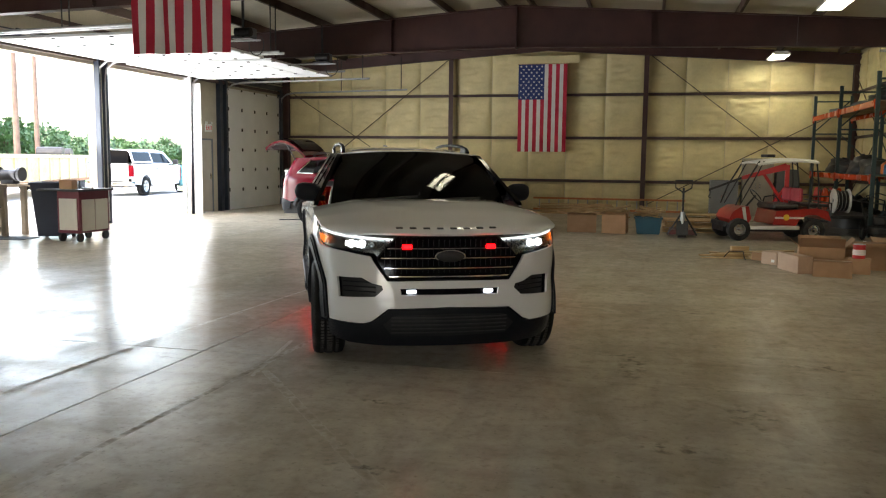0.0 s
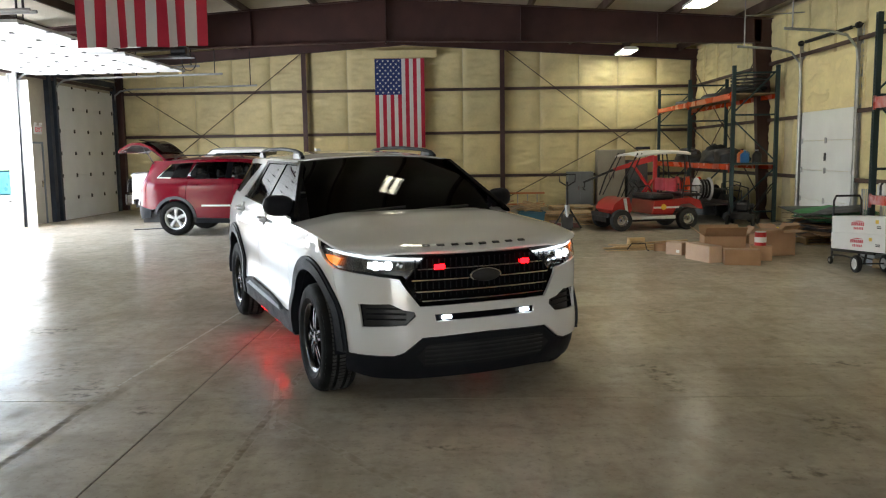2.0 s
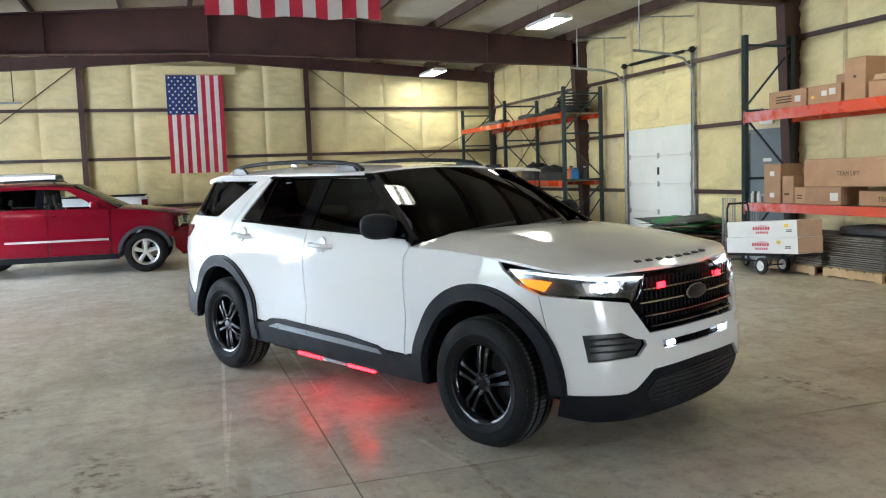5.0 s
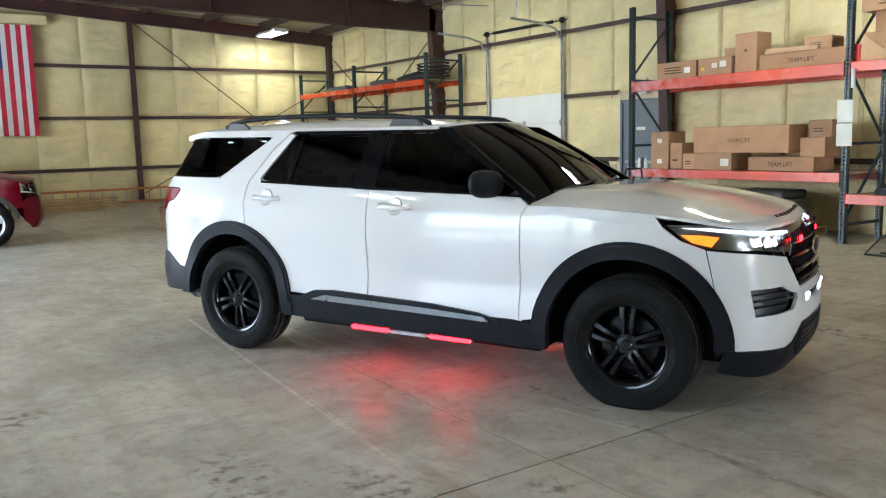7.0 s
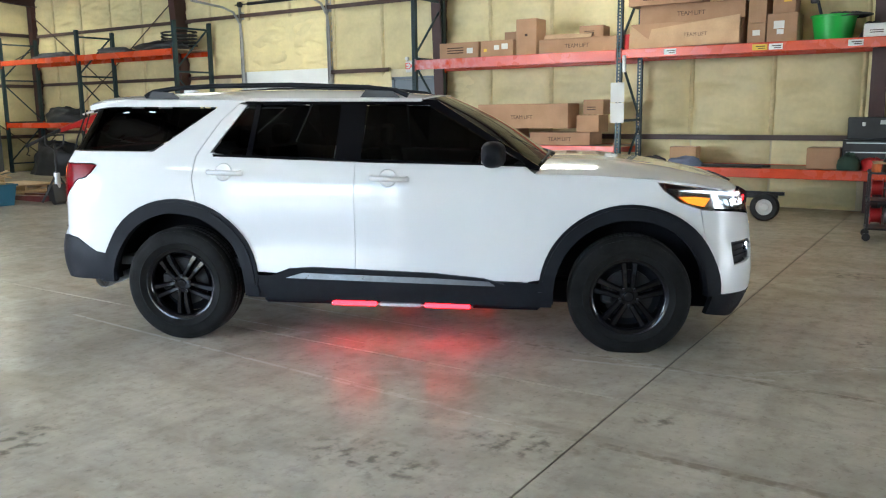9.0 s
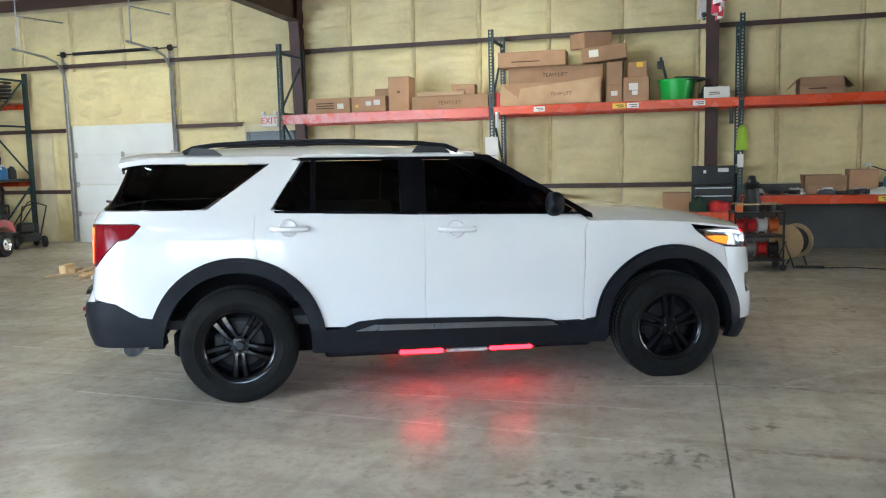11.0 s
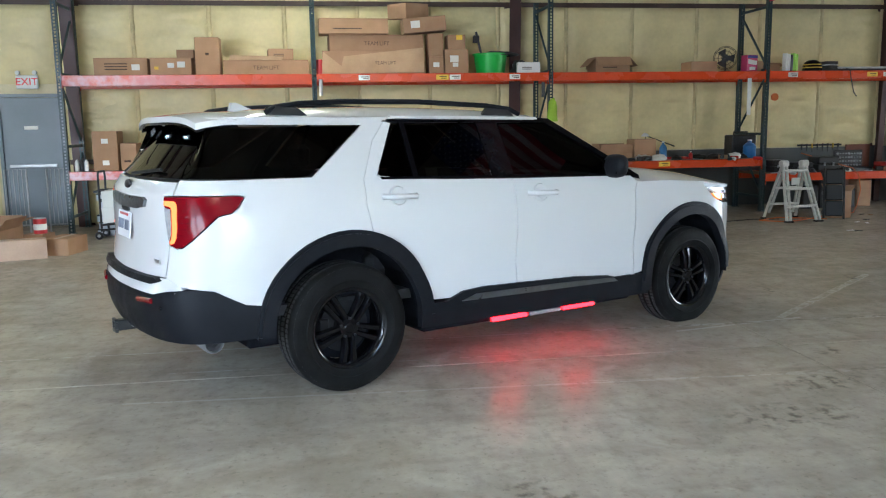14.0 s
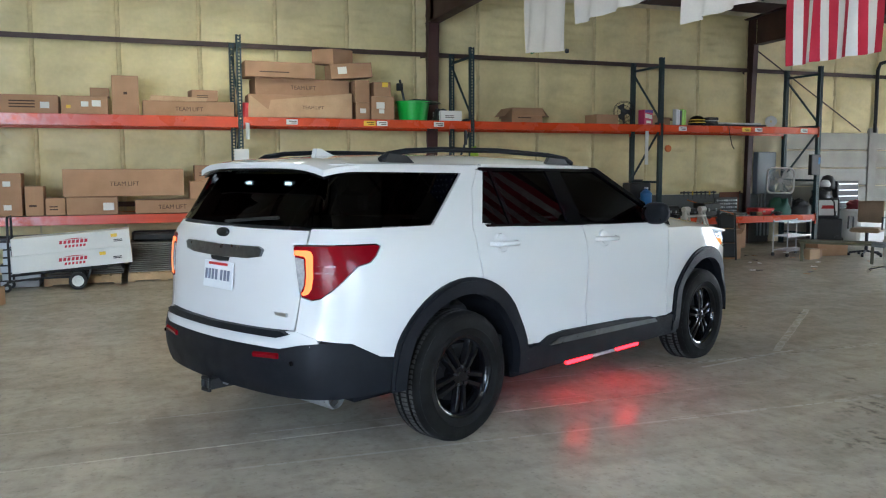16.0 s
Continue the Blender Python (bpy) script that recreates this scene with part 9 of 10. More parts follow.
# white panels with black edges lying behind the dolly
M_palepanel = mat("pale_blue_white_laminate", (0.60, 0.64, 0.68), 0.45, var=0.08)
for i in range(6):
    pn = thing("wall_panel", "pale laminate panel with a black edge in a stack", "panel", pose(4.22 + rnd.uniform(-0.015, 0.015), 12.43 + rnd.uniform(-0.03, 0.03), 0.0 + i * 0.108, 0, 0, -90), "stacked panels")
    part("board", Shape().box(0, 0.48, 0, 0.8, 0.0, 0.085, 0.004), M_palepanel, pn)
    part("edge", Shape().box(0.0, 0.48, 0.0, 0.8, 0.0855, 0.1075, 0.003), M_black, pn)
solid("black_sheet", Shape().prism([(-0.06, 0.0), (0.60, 0.03), (0.60, 0.045), (-0.06, 0.03)], "y", 0.0, 0.5), M_tarp, "black plastic sheet lying on stacked panels", "sheet", pose(4.30, 12.44, 0.650, 0, 0, -90))
for y in (13.98, 13.36):
    hr = thing("barrier_frame", "bare metal barrier frame standing by the grey door", "metal frame", pose(5.0, y, 0, 0, 0, -90), "barrier frames")
    part("frame", Shape().tube([(0, 0, 0), (0, 0, 1.0), (0.32, 0, 1.0), (0.32, 0, 0)], 0.016, 6), M_galv, hr)
    part("bar", Shape().cyl((0, 0, 0.12), (0.32, 0, 0.12), 0.010, n=6), M_galv, hr)
    for k in range(4):
        part("bar", Shape().cyl((0.064 * (k + 1), 0, 0.12), (0.064 * (k + 1), 0, 1.0), 0.008, n=6), M_galv, hr)

# ---- things on the shelves of the second to fourth bays ----
bin_ = thing("green_bin", "bright green plastic bin with tools in it", "bin", pose(4.97, 6.20, 2.425))
part("body", Shape().lathe([(0.0, 0.0), (0.235, 0.0), (0.28, 0.30), (0.30, 0.30), (0.30, 0.325), (0.27, 0.325), (0.225, 0.02), (0.0, 0.02)], 28, axis="z"), M_greenpl, bin_, smooth=40)
part("tool", Shape().cyl((0.0, 0.10, 0.1), (-0.05, 0.25, 0.68), 0.02, n=8).box(-0.09, -0.01, 0.2, 0.3, 0.5, 0.62, 0.01), M_darkmetal, bin_)
lump("black_bag", "black bag slumped over the green bin", "bag", pose(4.97, 6.06, 2.715), 0.24, 0.30, 0.07, M_tarp, 9, "bags")
lump("black_bag", "small black bag on the shelf", "bag", pose(4.9, 5.72, 2.425), 0.18, 0.14, 0.2, M_tarp, 10, "bags")
chest = thing("tool_chest", "black tool chest with its lid raised", "tool chest", pose(4.72, 5.96, 0.685, 0, 0, -90))
part("body", Shape().box(0, 0.64, 0, 0.42, 0, 0.40, 0.01), M_black, chest)
for i in range(3):
    d_ = part("drawer", Shape().box(0.02, 0.62, -0.012, 0.0, 0.02 + i * 0.125, 0.13 + i * 0.125, 0.004), M_black, chest)
    part("drawer_pull", Shape().box(0.05, 0.59, -0.02, -0.012, 0.105 + i * 0.125, 0.12 + i * 0.125), M_alloy, d_)
part("lid", Shape().box(0, 0.64, 0.40, 0.43, 0.40, 0.70, 0.008), M_black, chest)
part("sticker", Shape().box(0.40, 0.56, 0.396, 0.399, 0.60, 0.66), M_paper, chest)
part("sticker", Shape().box(0.18, 0.22, 0.396, 0.399, 0.58, 0.63), M_paper, chest)
lump("red_bag", "red tool bag on the lower shelf", "bag", pose(4.70, 5.55, 0.685), 0.14, 0.18, 0.16, M_red, 11, "bags")
lump("green_bag", "dark green bag on the lower shelf", "bag", pose(4.66, 5.86, 0.685), 0.12, 0.14, 0.22, mat("dark_green_cloth", (0.02, 0.05, 0.03), 0.8), 12, "bags")
lump("hi_vis_vest", "yellow-green safety vest hung on a post", "vest", pose(4.57, 5.24, 1.62), 0.05, 0.09, 0.34, mat("hi_vis_cloth", (0.33, 0.52, 0.03), 0.7), 13)
solid("hanging_hammer", Shape().cyl((4.56, 5.40, 2.26), (4.56, 5.40, 2.02), 0.03, n=8), M_black, "black grip hanging from the beam", "tool")
fan = thing("desk_fan", "black wire desk fan on the shelf", "fan", pose(4.95, 2.02, 2.425, 0, 0, -122))
part("base", Shape().lathe([(0.0, 0.03), (0.09, 0.025), (0.10, 0.0)], 18, axis="z"), M_black, fan)
part("stem", Shape().cyl((0, 0, 0.02), (0, 0, 0.22), 0.015, n=8), M_black, fan)
for r_ in (0.06, 0.12, 0.18, 0.20):
    part("guard_ring", Shape().tube([(r_ * math.cos(t), -0.05 + 0.02 * (r_ > 0.15), 0.24 + r_ * math.sin(t)) for t in np.linspace(0, 6.283, 25)], 0.005, 5), M_darkmetal, fan)
for k in range(12):
    t = k * math.pi / 6
    part("guard_wire", Shape().cyl((0, -0.06, 0.24), (0.2 * math.cos(t), -0.03, 0.24 + 0.2 * math.sin(t)), 0.003, n=4), M_darkmetal, fan)
for k in range(3):
    t = k * 2.094
    part("blade", Shape().add([(0.02 * math.cos(t - 0.6), -0.02, 0.24 + 0.02 * math.sin(t - 0.6)), (0.16 * math.cos(t - 0.5), -0.03, 0.24 + 0.16 * math.sin(t - 0.5)), (0.17 * math.cos(t + 0.4), 0.0, 0.24 + 0.17 * math.sin(t + 0.4)), (0.03 * math.cos(t + 0.8), -0.005, 0.24 + 0.03 * math.sin(t + 0.8))], [(0, 1, 2, 3)]), M_black, fan)
part("motor", Shape().cyl((0, 0.0, 0.24), (0, 0.1, 0.24), 0.06, n=14), M_black, fan)
tubx = thing("detergent_box", "pink and white printed detergent carton on the shelf", "carton", pose(4.72, 1.70, 2.425, 0, 0, 12))
part("body", Shape().box(-0.08, 0.08, -0.11, 0.11, 0, 0.27, 0.006), mat("pink_printed_card", (0.55, 0.05, 0.16), 0.45), tubx)
part("label", Shape().prism([(-0.09, 0.10), (0.09, 0.12), (0.09, 0.20), (-0.09, 0.17)], "x", -0.083, -0.08), M_paper, tubx)
part("label", Shape().box(-0.083, -0.08, -0.06, 0.06, 0.02, 0.07), M_paper, tubx)
part("top_print", Shape().box(-0.083, -0.08, -0.105, 0.105, 0.215, 0.262), mat("violet_blue_print", (0.06, 0.05, 0.30), 0.5), tubx)
jug(pose(4.72, 1.02, 2.425), 0.04, 0.12, M_yellowlab, "yellow plastic bottle on the shelf", M_black)
chips = thing("striped_sack", "bright green and white striped sack standing on the shelf", "sack", pose(4.72, 0.94, 2.425, 0, 0, 8))
for k in range(5):
    part("stripe", Shape().box(-0.05, 0.05, 0.13 - 0.052 * (k + 1), 0.13 - 0.052 * k, 0, 0.30 - 0.012 * (k % 3), 0.01), (M_white, M_white, M_darkmetal, M_limepl, M_limepl)[k], chips)
hm = thing("hard_helmet", "black helmet with yellow stripes on the shelf", "helmet", pose(4.76, 0.50, 2.425))
part("shell", Shape().lathe([(0.165, 0.0), (0.165, 0.03), (0.155, 0.09), (0.125, 0.15), (0.07, 0.185), (0.0, 0.195)], 22, axis="z"), M_gloss, hm, smooth=60)
for z, r_ in ((0.055, 0.163), (0.105, 0.150)):
    part("stripe", Shape().lathe([(r_, -0.008), (r_ + 0.003, 0.0), (r_ - 0.002, 0.010)], 22, axis="z"), M_yellowlab, hm, m=pose(0, 0, z), smooth=60)
lump("black_bag", "dark cloth bundle on the shelf", "bag", pose(4.80, 0.16, 2.425), 0.15, 0.17, 0.10, M_tarp, 15, "bags")
cs = thing("small_case", "flat black case with a white band on the shelf", "case", pose(4.66, 0.30, 2.53, 0, 0, -88))
part("body", Shape().box(0, 0.24, 0, 0.25, 0, 0.055, 0.01), M_black, cs)
part("band", Shape().box(-0.001, 0.241, -0.002, 0.1, -0.012, 0.0), M_white, cs)
for i, (y0, y1, x, z, w) in enumerate(((0.25, -1.10, 4.66, 2.425, 0.16), (0.05, -1.0, 4.68, 2.460, 0.14), (0.20, -0.6, 4.88, 2.425, 0.2))):
    solid("trim_strip", Shape().box(0, y0 - y1, 0, w, 0, 0.033, 0.006), (M_darkmetal, M_galv, M_darkmetal)[i], "long flat dark trim strip on the shelf", "trim strip", pose(x, y0, z, 0, 0, -90 + 1.2 * i), "trim strips")
solid("white_reel", Shape().lathe([(0.03, -0.04), (0.105, -0.045), (0.11, -0.03), (0.075, -0.02), (0.075, 0.02), (0.11, 0.03), (0.105, 0.045), (0.03, 0.04)], 24), M_white, "round white plastic reel at the shelf end", "reel", pose(4.74, -1.28, 2.535, 0, 0, 62), smooth=40)
rope = thing("rope", "dark rope dangling over the beam", "rope", pose(0, 0, 0))
part("cord", Shape().tube([(4.70, -0.1, 2.47), (4.60, -0.12, 2.44), (4.585, -0.14, 2.28), (4.58, -0.20, 2.05), (4.585, -0.26, 1.98)], 0.009, 6), M_black, rope, smooth=60)
solid("hanging_strap", Shape().box(-0.004, 0.004, -0.035, 0.035, -0.62, 0.0), M_paper, "white strap hanging from the beam", "strap", pose(4.59, 1.75, 2.30))
solid("orange_reflector", Shape().cyl((0, 0, 0), (0.03, 0, 0), 0.065, n=16).cyl((0.03, 0, 0), (0.05, 0, 0), 0.04, n=12), M_orangepl, "round orange clamp on a rack post", "clamp", pose(4.57, 1.28, 1.98))
solid("caution_roll", Shape().cyl((0, 0, 0), (0, 0, 0.22), 0.06, n=16), M_red, "red and white roll behind the rack post", "roll", pose(4.72, 9.02, 2.425))
solid("white_sleeve", Shape().cyl((0, 0, 0), (0, 0, 0.25), 0.03, n=12), M_white, "white plastic tube on a rack post", "tube", pose(4.57, 9.02, 2.08))

# lower shelves
r3 = random.Random(12)
jug(pose(4.85, 3.17, 0.935), 0.065, 0.30, M_bluepl, "blue spray bottle on the bench shelf", M_white)
jug(pose(4.72, 2.72, 0.935), 0.035, 0.13, M_red, "small red bottle on the bench shelf", M_white)
jug(pose(4.85, 1.56, 0.935), 0.11, 0.30, M_bluepl, "blue and white plastic jug on the bench shelf", M_white)
for i in range(20):
    y = r3.uniform(1.6, 5.1)
    k = r3.random()
    if k < 0.45:
        solid("hand_tool", Shape().box(-0.16, 0.16, -0.03, 0.03, 0, 0.045, 0.012), (M_black, M_darkmetal, M_red)[i % 3], "small hand tool lying on the bench shelf", "tool", pose(4.62 + r3.uniform(0.1, 0.3), y, 0.935, 0, 0, r3.uniform(0, 180)), "hand tools")
    elif k < 0.7:
        lump("rag", "crumpled white rag on the bench shelf", "rag", pose(4.8, y, 0.935), 0.11, 0.13, 0.09, M_paper, 20 + i, "rags")
    else:
        lump("cable", "heap of black cable on the bench shelf", "cable", pose(4.85, y, 0.935), 0.14, 0.2, 0.08, M_black, 20 + i, "cables")
lampx = thing("desk_lamp", "black jointed desk lamp on the bench shelf", "lamp", pose(5.1, 3.35, 0.935))
part("arm", Shape().tube([(0, 0, 0), (0, 0.05, 0.42), (0, -0.5, 0.22)], 0.012, 6), M_black, lampx)
part("head", Shape().lathe([(0.02, 0.06), (0.05, 0.04), (0.07, 0.0)], 14, axis="z"), M_white, lampx, m=pose(0, 0.05, 0.40))
batt = thing("equipment_case", "black equipment case with a grey panel on the bench shelf", "equipment case", pose(4.95, 1.84, 0.935, 0, 0, -90))
part("body", Shape().box(0, 0.46, 0, 0.3, 0, 0.40, 0.02), M_black, batt)
part("panel", Shape().box(0.05, 0.41, -0.004, 0, 0.06, 0.35), M_darkmetal, batt)
part("handle", Shape().tube([(0.1, 0.15, 0.40), (0.1, 0.15, 0.45), (0.36, 0.15, 0.45), (0.36, 0.15, 0.40)], 0.014, 6), M_black, batt)
sk = thing("socket_set", "open grey socket set in its dark case", "socket set", pose(4.72, -0.20, 0.665, 0, 0, -90), "tool cases")
part("tray", Shape().box(0, 0.56, 0, 0.30, 0, 0.06, 0.012), M_darkmetal, sk)
part("lid", Shape().box(0, 0.56, 0.30, 0.34, 0.03, 0.36, 0.012), M_darkmetal, sk)
for i in range(9):
    for j in range(4):
        part("socket", Shape().cyl((0.05 + 0.057 * i, 0.299, 0.09 + 0.07 * j), (0.05 + 0.057 * i, 0.275, 0.09 + 0.07 * j), 0.010 + 0.003 * ((i + j) % 4), n=8), M_galv, sk)
bl_ = thing("mechanics_creeper", "black padded creeper board standing on end", "creeper", pose(3.22, 0.97, 0, 0, 0, -110) @ pose(0, 0, 0, -8, 0, 0))
for k in range(3):
    part("pad", Shape().box(-0.135, 0.135, -0.02, 0.03, 0.05 + 0.255 * k, 0.295 + 0.255 * k, 0.018), M_tarp, bl_)
for g in (-1, 1):
    part("rail", Shape().box(g * 0.15 - 0.014, g * 0.15 + 0.014, -0.012, 0.03, 0.0, 0.83, 0.006), M_black, bl_)
    for z in (0.12, 0.42, 0.72):
        part("caster", Shape().cyl((g * 0.15 - 0.012, 0.07, z), (g * 0.15 + 0.012, 0.07, z), 0.036, n=12).box(g * 0.15 - 0.016, g * 0.15 + 0.016, 0.028, 0.07, z - 0.02, z + 0.02), M_darkmetal, bl_)
for y, w_, h_, mt, lb in ((1.16, 0.28, 0.22, M_darkmetal, "grey tray of small parts on the low shelf"), (0.80, 0.40, 0.17, M_black, "black plastic tool case on the low shelf"), (0.30, 0.40, 0.26, M_black, "black plastic tool case on the low shelf"), (-1.02, 0.52, 0.14, M_red, "red tool case on the low shelf")):
    tc = thing("tool_case", lb, "tool case", pose(4.72, y, 0.665, 0, 0, -90), "tool cases")
    part("body", Shape().box(0, w_, 0, 0.35, 0, h_ * 0.5, 0.015), mt, tc)
    part("lid", Shape().box(0, w_, 0, 0.35, h_ * 0.5 + 0.003, h_, 0.015), mt, tc)
    for q in (0.25, 0.67):
        part("latch", Shape().box(w_ * q, w_ * (q + 0.08), -0.008, 0, h_ * 0.4, h_ * 0.62), M_galv, tc)
lump("green_canvas", "dark green canvas bag on the low shelf", "bag", pose(4.82, -1.62, 0.665), 0.2, 0.27, 0.31, mat("dark_green_canvas", (0.012, 0.075, 0.05), 0.7), 33, "bags")
hose2 = thing("air_hose", "red air hose hanging from the low shelf", "hose", pose(0, 0, 0))
part("hose", Shape().tube([(5.2, 0.35, 0.98), (4.95, 0.05, 0.86), (4.62, -0.30, 0.72), (4.56, -0.38, 0.60), (4.46, -0.36, 0.35), (4.2, -0.12, 0.10), (3.9, 0.15, 0.012), (3.7, 0.7, 0.012), (3.2, 1.5, 0.012), (3.0, 1.9, 0.012), (3.3, 2.2, 0.012), (3.6, 1.7, 0.012), (3.2, 1.1, 0.012)], 0.009, 6), M_orangepl, hose2, smooth=60)
cord = thing("loose_rope", "thin black rope lying across the floor", "rope", pose(0, 0, 0))
part("cord", Shape().tube([(3.3, 4.3, 0.008), (3.4, 3.9, 0.008), (3.25, 3.5, 0.008), (3.45, 3.1, 0.008), (3.35, 2.7, 0.008), (3.5, 2.2, 0.008), (3.42, 1.8, 0.008)], 0.008, 6), M_black, cord, smooth=60)
part("power_strip", Shape().box(3.26, 3.34, 4.25, 4.62, 0.0, 0.04, 0.008), M_black, cord)
for x, y, w_, d_, h_ in ((4.75, 0.55, 0.3, 0.25, 0.42), (4.8, 0.20, 0.3, 0.3, 0.5), (4.78, -0.2, 0.3, 0.3, 0.36), (4.9, -0.62, 0.28, 0.3, 0.48)):
    solid("floor_case", Shape().box(0, w_, 0, d_, 0, h_, 0.02), M_black if w_ > 0.29 else M_card, "dark case standing under the low shelf" if w_ > 0.29 else "brown box standing under the low shelf", "case", pose(x, y, 0, 0, 0, -90), "cases under the shelf")


def step_ladder(m):
    """Two hinged halves, each with an outer and an inner pair of rails."""
    l = thing("step_ladder", "worn aluminium folding step ladder standing open", "step ladder", m)
    top, lean, flare = 0.90, 19.0, 6.0
    for e in (-1, 1):
        for g in (-1, 1):
            for k, (off, low) in enumerate(((0.20, 0.0), (0.135, 0.10 if e > 0 else 0.0))):
                a = Vector((g * off, 0.0, top))
                f = Vector((g * (off + (top - low) * math.tan(radians(flare))), e * (top - low) * math.tan(radians(lean)), low))
                part("rail", Shape().tube([tuple(f), tuple(a)], 0.025, 6), M_alu, l, smooth=20)
                if low == 0.0:
                    part("foot", Shape().box(f.x - 0.035, f.x + 0.035, f.y - 0.04, f.y + 0.04, 0.0, 0.03, 0.008), M_black, l)
        for z in (0.245, 0.51, 0.79):
            hw = 0.20 + (top - z) * math.tan(radians(flare))
            yy = e * (top - z) * math.tan(radians(lean))
            part("rung", Shape().box(-hw, hw, yy - 0.03, yy + 0.03, z - 0.018, z + 0.018, 0.008), M_alu, l)
    for g in (-1, 1):
        part("hinge_block", Shape().cyl((g * 0.12, 0, top), (g * 0.235, 0, top), 0.055, n=14), M_alu, l)
    part("label", Shape().box(-0.07, 0.07, -0.105, -0.10, 0.57, 0.68), M_paper, l, m=pose(0, 0.045, 0))
    return l


M_alu = mat("worn_aluminium", (0.66, 0.65, 0.60), 0.42, 0.25, var=0.15, scale=8)
step_ladder(pose(3.29, 1.66, 0, 0, 0, -86))


def reel_cart(m):
    c = thing("wire_spool_cart", "black steel cart carrying red and white wire spools", "spool cart", m)
    for x in (0, 0.62):
        for y in (0, 0.4):
            part("post", Shape().box(x - 0.012, x + 0.012, y - 0.012, y + 0.012, 0.08, 0.80), M_black, c)
            part("caster", Shape().cyl((x, y - 0.015, 0.045), (x, y + 0.015, 0.045), 0.045, n=14), M_black, c)
    for z in (0.14, 0.46, 0.78):
        part("shelf", Shape().box(-0.02, 0.64, -0.02, 0.42, z - 0.01, z + 0.01), M_black, c)
    for z, cols in ((0.28, (M_red, M_galv, M_red, M_black)), (0.60, (M_red, M_red, M_white, M_orangepl))):
        part("axle", Shape().cyl((0, 0.2, z), (0.62, 0.2, z), 0.01, n=8), M_galv, c)
        for k, mt in enumerate(cols):
            sp = part("spool", Shape().lathe([(0.02, -0.06), (0.11, -0.06), (0.11, -0.052), (0.085, -0.05), (0.085, 0.05), (0.11, 0.052), (0.11, 0.06), (0.02, 0.06)], 18, axis="x"), mt, c, m=pose(0.09 + k * 0.145, 0.2, z), smooth=30)
    part("tool_caddy", Shape().lathe([(0.0, 0.0), (0.13, 0.0), (0.12, 0.12), (0.10, 0.2), (0.09, 0.3), (0.0, 0.32)], 16, axis="z"), M_black, c, m=pose(0.25, 0.2, 0.79), smooth=50)
    part("tool_neck", Shape().lathe([(0.05, 0.0), (0.09, 0.02), (0.10, 0.06), (0.06, 0.09), (0.045, 0.16), (0.0, 0.17)], 14, axis="z"), M_black, c, m=pose(0.25, 0.2, 1.11), smooth=50)
    part("wood_tray", Shape().box(0.02, 0.60, 0.0, 0.38, 0.885, 0.90, 0.003), M_wood, c)
    part("tin", Shape().cyl((0.06, 0.08, 0.79), (0.06, 0.08, 0.885), 0.05, n=14), M_orangepl, c)
    part("tin", Shape().cyl((0.48, 0.1, 0.79), (0.48, 0.1, 0.885), 0.06, n=14), M_darkmetal, c)
    return c


reel_cart(pose(2.92, 5.42, 0, 0, 0, -82))
spool = thing("cable_spool", "large wooden cable spool with dark cable", "cable spool", pose(3.42, 4.66, 0.36, 0, 0, 58))
for y in (-0.19, 0.19):
    part("stand_leg", Shape().tube([(-0.14, y, -0.352), (0.0, y, 0.0), (0.14, y, -0.352)], 0.012, 6), M_black, spool)
part("axle", Shape().cyl((0, -0.2, 0), (0, 0.2, 0), 0.012, n=8), M_black, spool)
part("flange", Shape().lathe([(0.0, -0.16), (0.235, -0.16), (0.235, -0.14), (0.0, -0.14)], 30), M_wood, spool)
part("flange", Shape().lathe([(0.0, 0.14), (0.235, 0.14), (0.235, 0.16), (0.0, 0.16)], 30), M_wood, spool)
part("cable", Shape().lathe([(0.17, -0.14)] + [(0.175 + 0.012 * math.sin(k * 1.6), -0.135 + k * 0.0123) for k in range(23)] + [(0.17, 0.14)], 26), M_black, spool, smooth=60)

# ---- the corner past the racks ----
ep = thing("electric_panel", "grey electrical panel with conduits on the wall", "electrical panel", pose(XR - 0.06, -1.80, 1.05, 0, 0, -90))
part("box", Shape().box(0, 0.50, -0.14, 0, 0, 0.9, 0.01), M_greydoor, ep)
part("cover", Shape().box(0.02, 0.48, -0.15, -0.14, 0.02, 0.88, 0.004), M_greydoor, ep)
for k in range(4):
    part("conduit", Shape().cyl((0.1 + 0.1 * k, -0.07, 0.0), (0.1 + 0.1 * k, -0.07, -0.9), 0.018, n=8), M_galv, ep)
M_brownply = mat("red_brown_board", (0.16, 0.055, 0.03), 0.7, var=0.2)
solid("backing_board", Shape().box(XR - 0.055, XR - 0.031, -1.46, -0.95, 0.30, 1.10, 0.003), M_brownply, "red-brown board fixed to the wall above the shelf", "board")
trl = thing("tool_rail", "dark tool rail with hung hand tools on the wall", "tool rail", pose(XR - 0.05, 0.05, 1.10, 0, 0, -90))
part("rail", Shape().box(0, 0.9, -0.02, 0.02, -0.015, 0.02, 0.003), M_black, trl)
for k in range(8):
    hl = part("hung_tool", Shape().cyl((0.06 + 0.108 * k, -0.035, -0.05), (0.06 + 0.108 * k, -0.035, 0.03), 0.014, n=8), (M_darkmetal, M_black, M_yellowlab, M_black)[k % 4], trl)
    part("shaft", Shape().cyl((0.06 + 0.108 * k, -0.035, -0.09 - 0.02 * (k % 3)), (0.06 + 0.108 * k, -0.035, -0.05), 0.006, n=6), M_darkmetal, hl)
bf = thing("box_fan", "white square box fan with a round wire grille", "box fan", pose(5.05, -1.50, 1.08, 0, 0, -133))
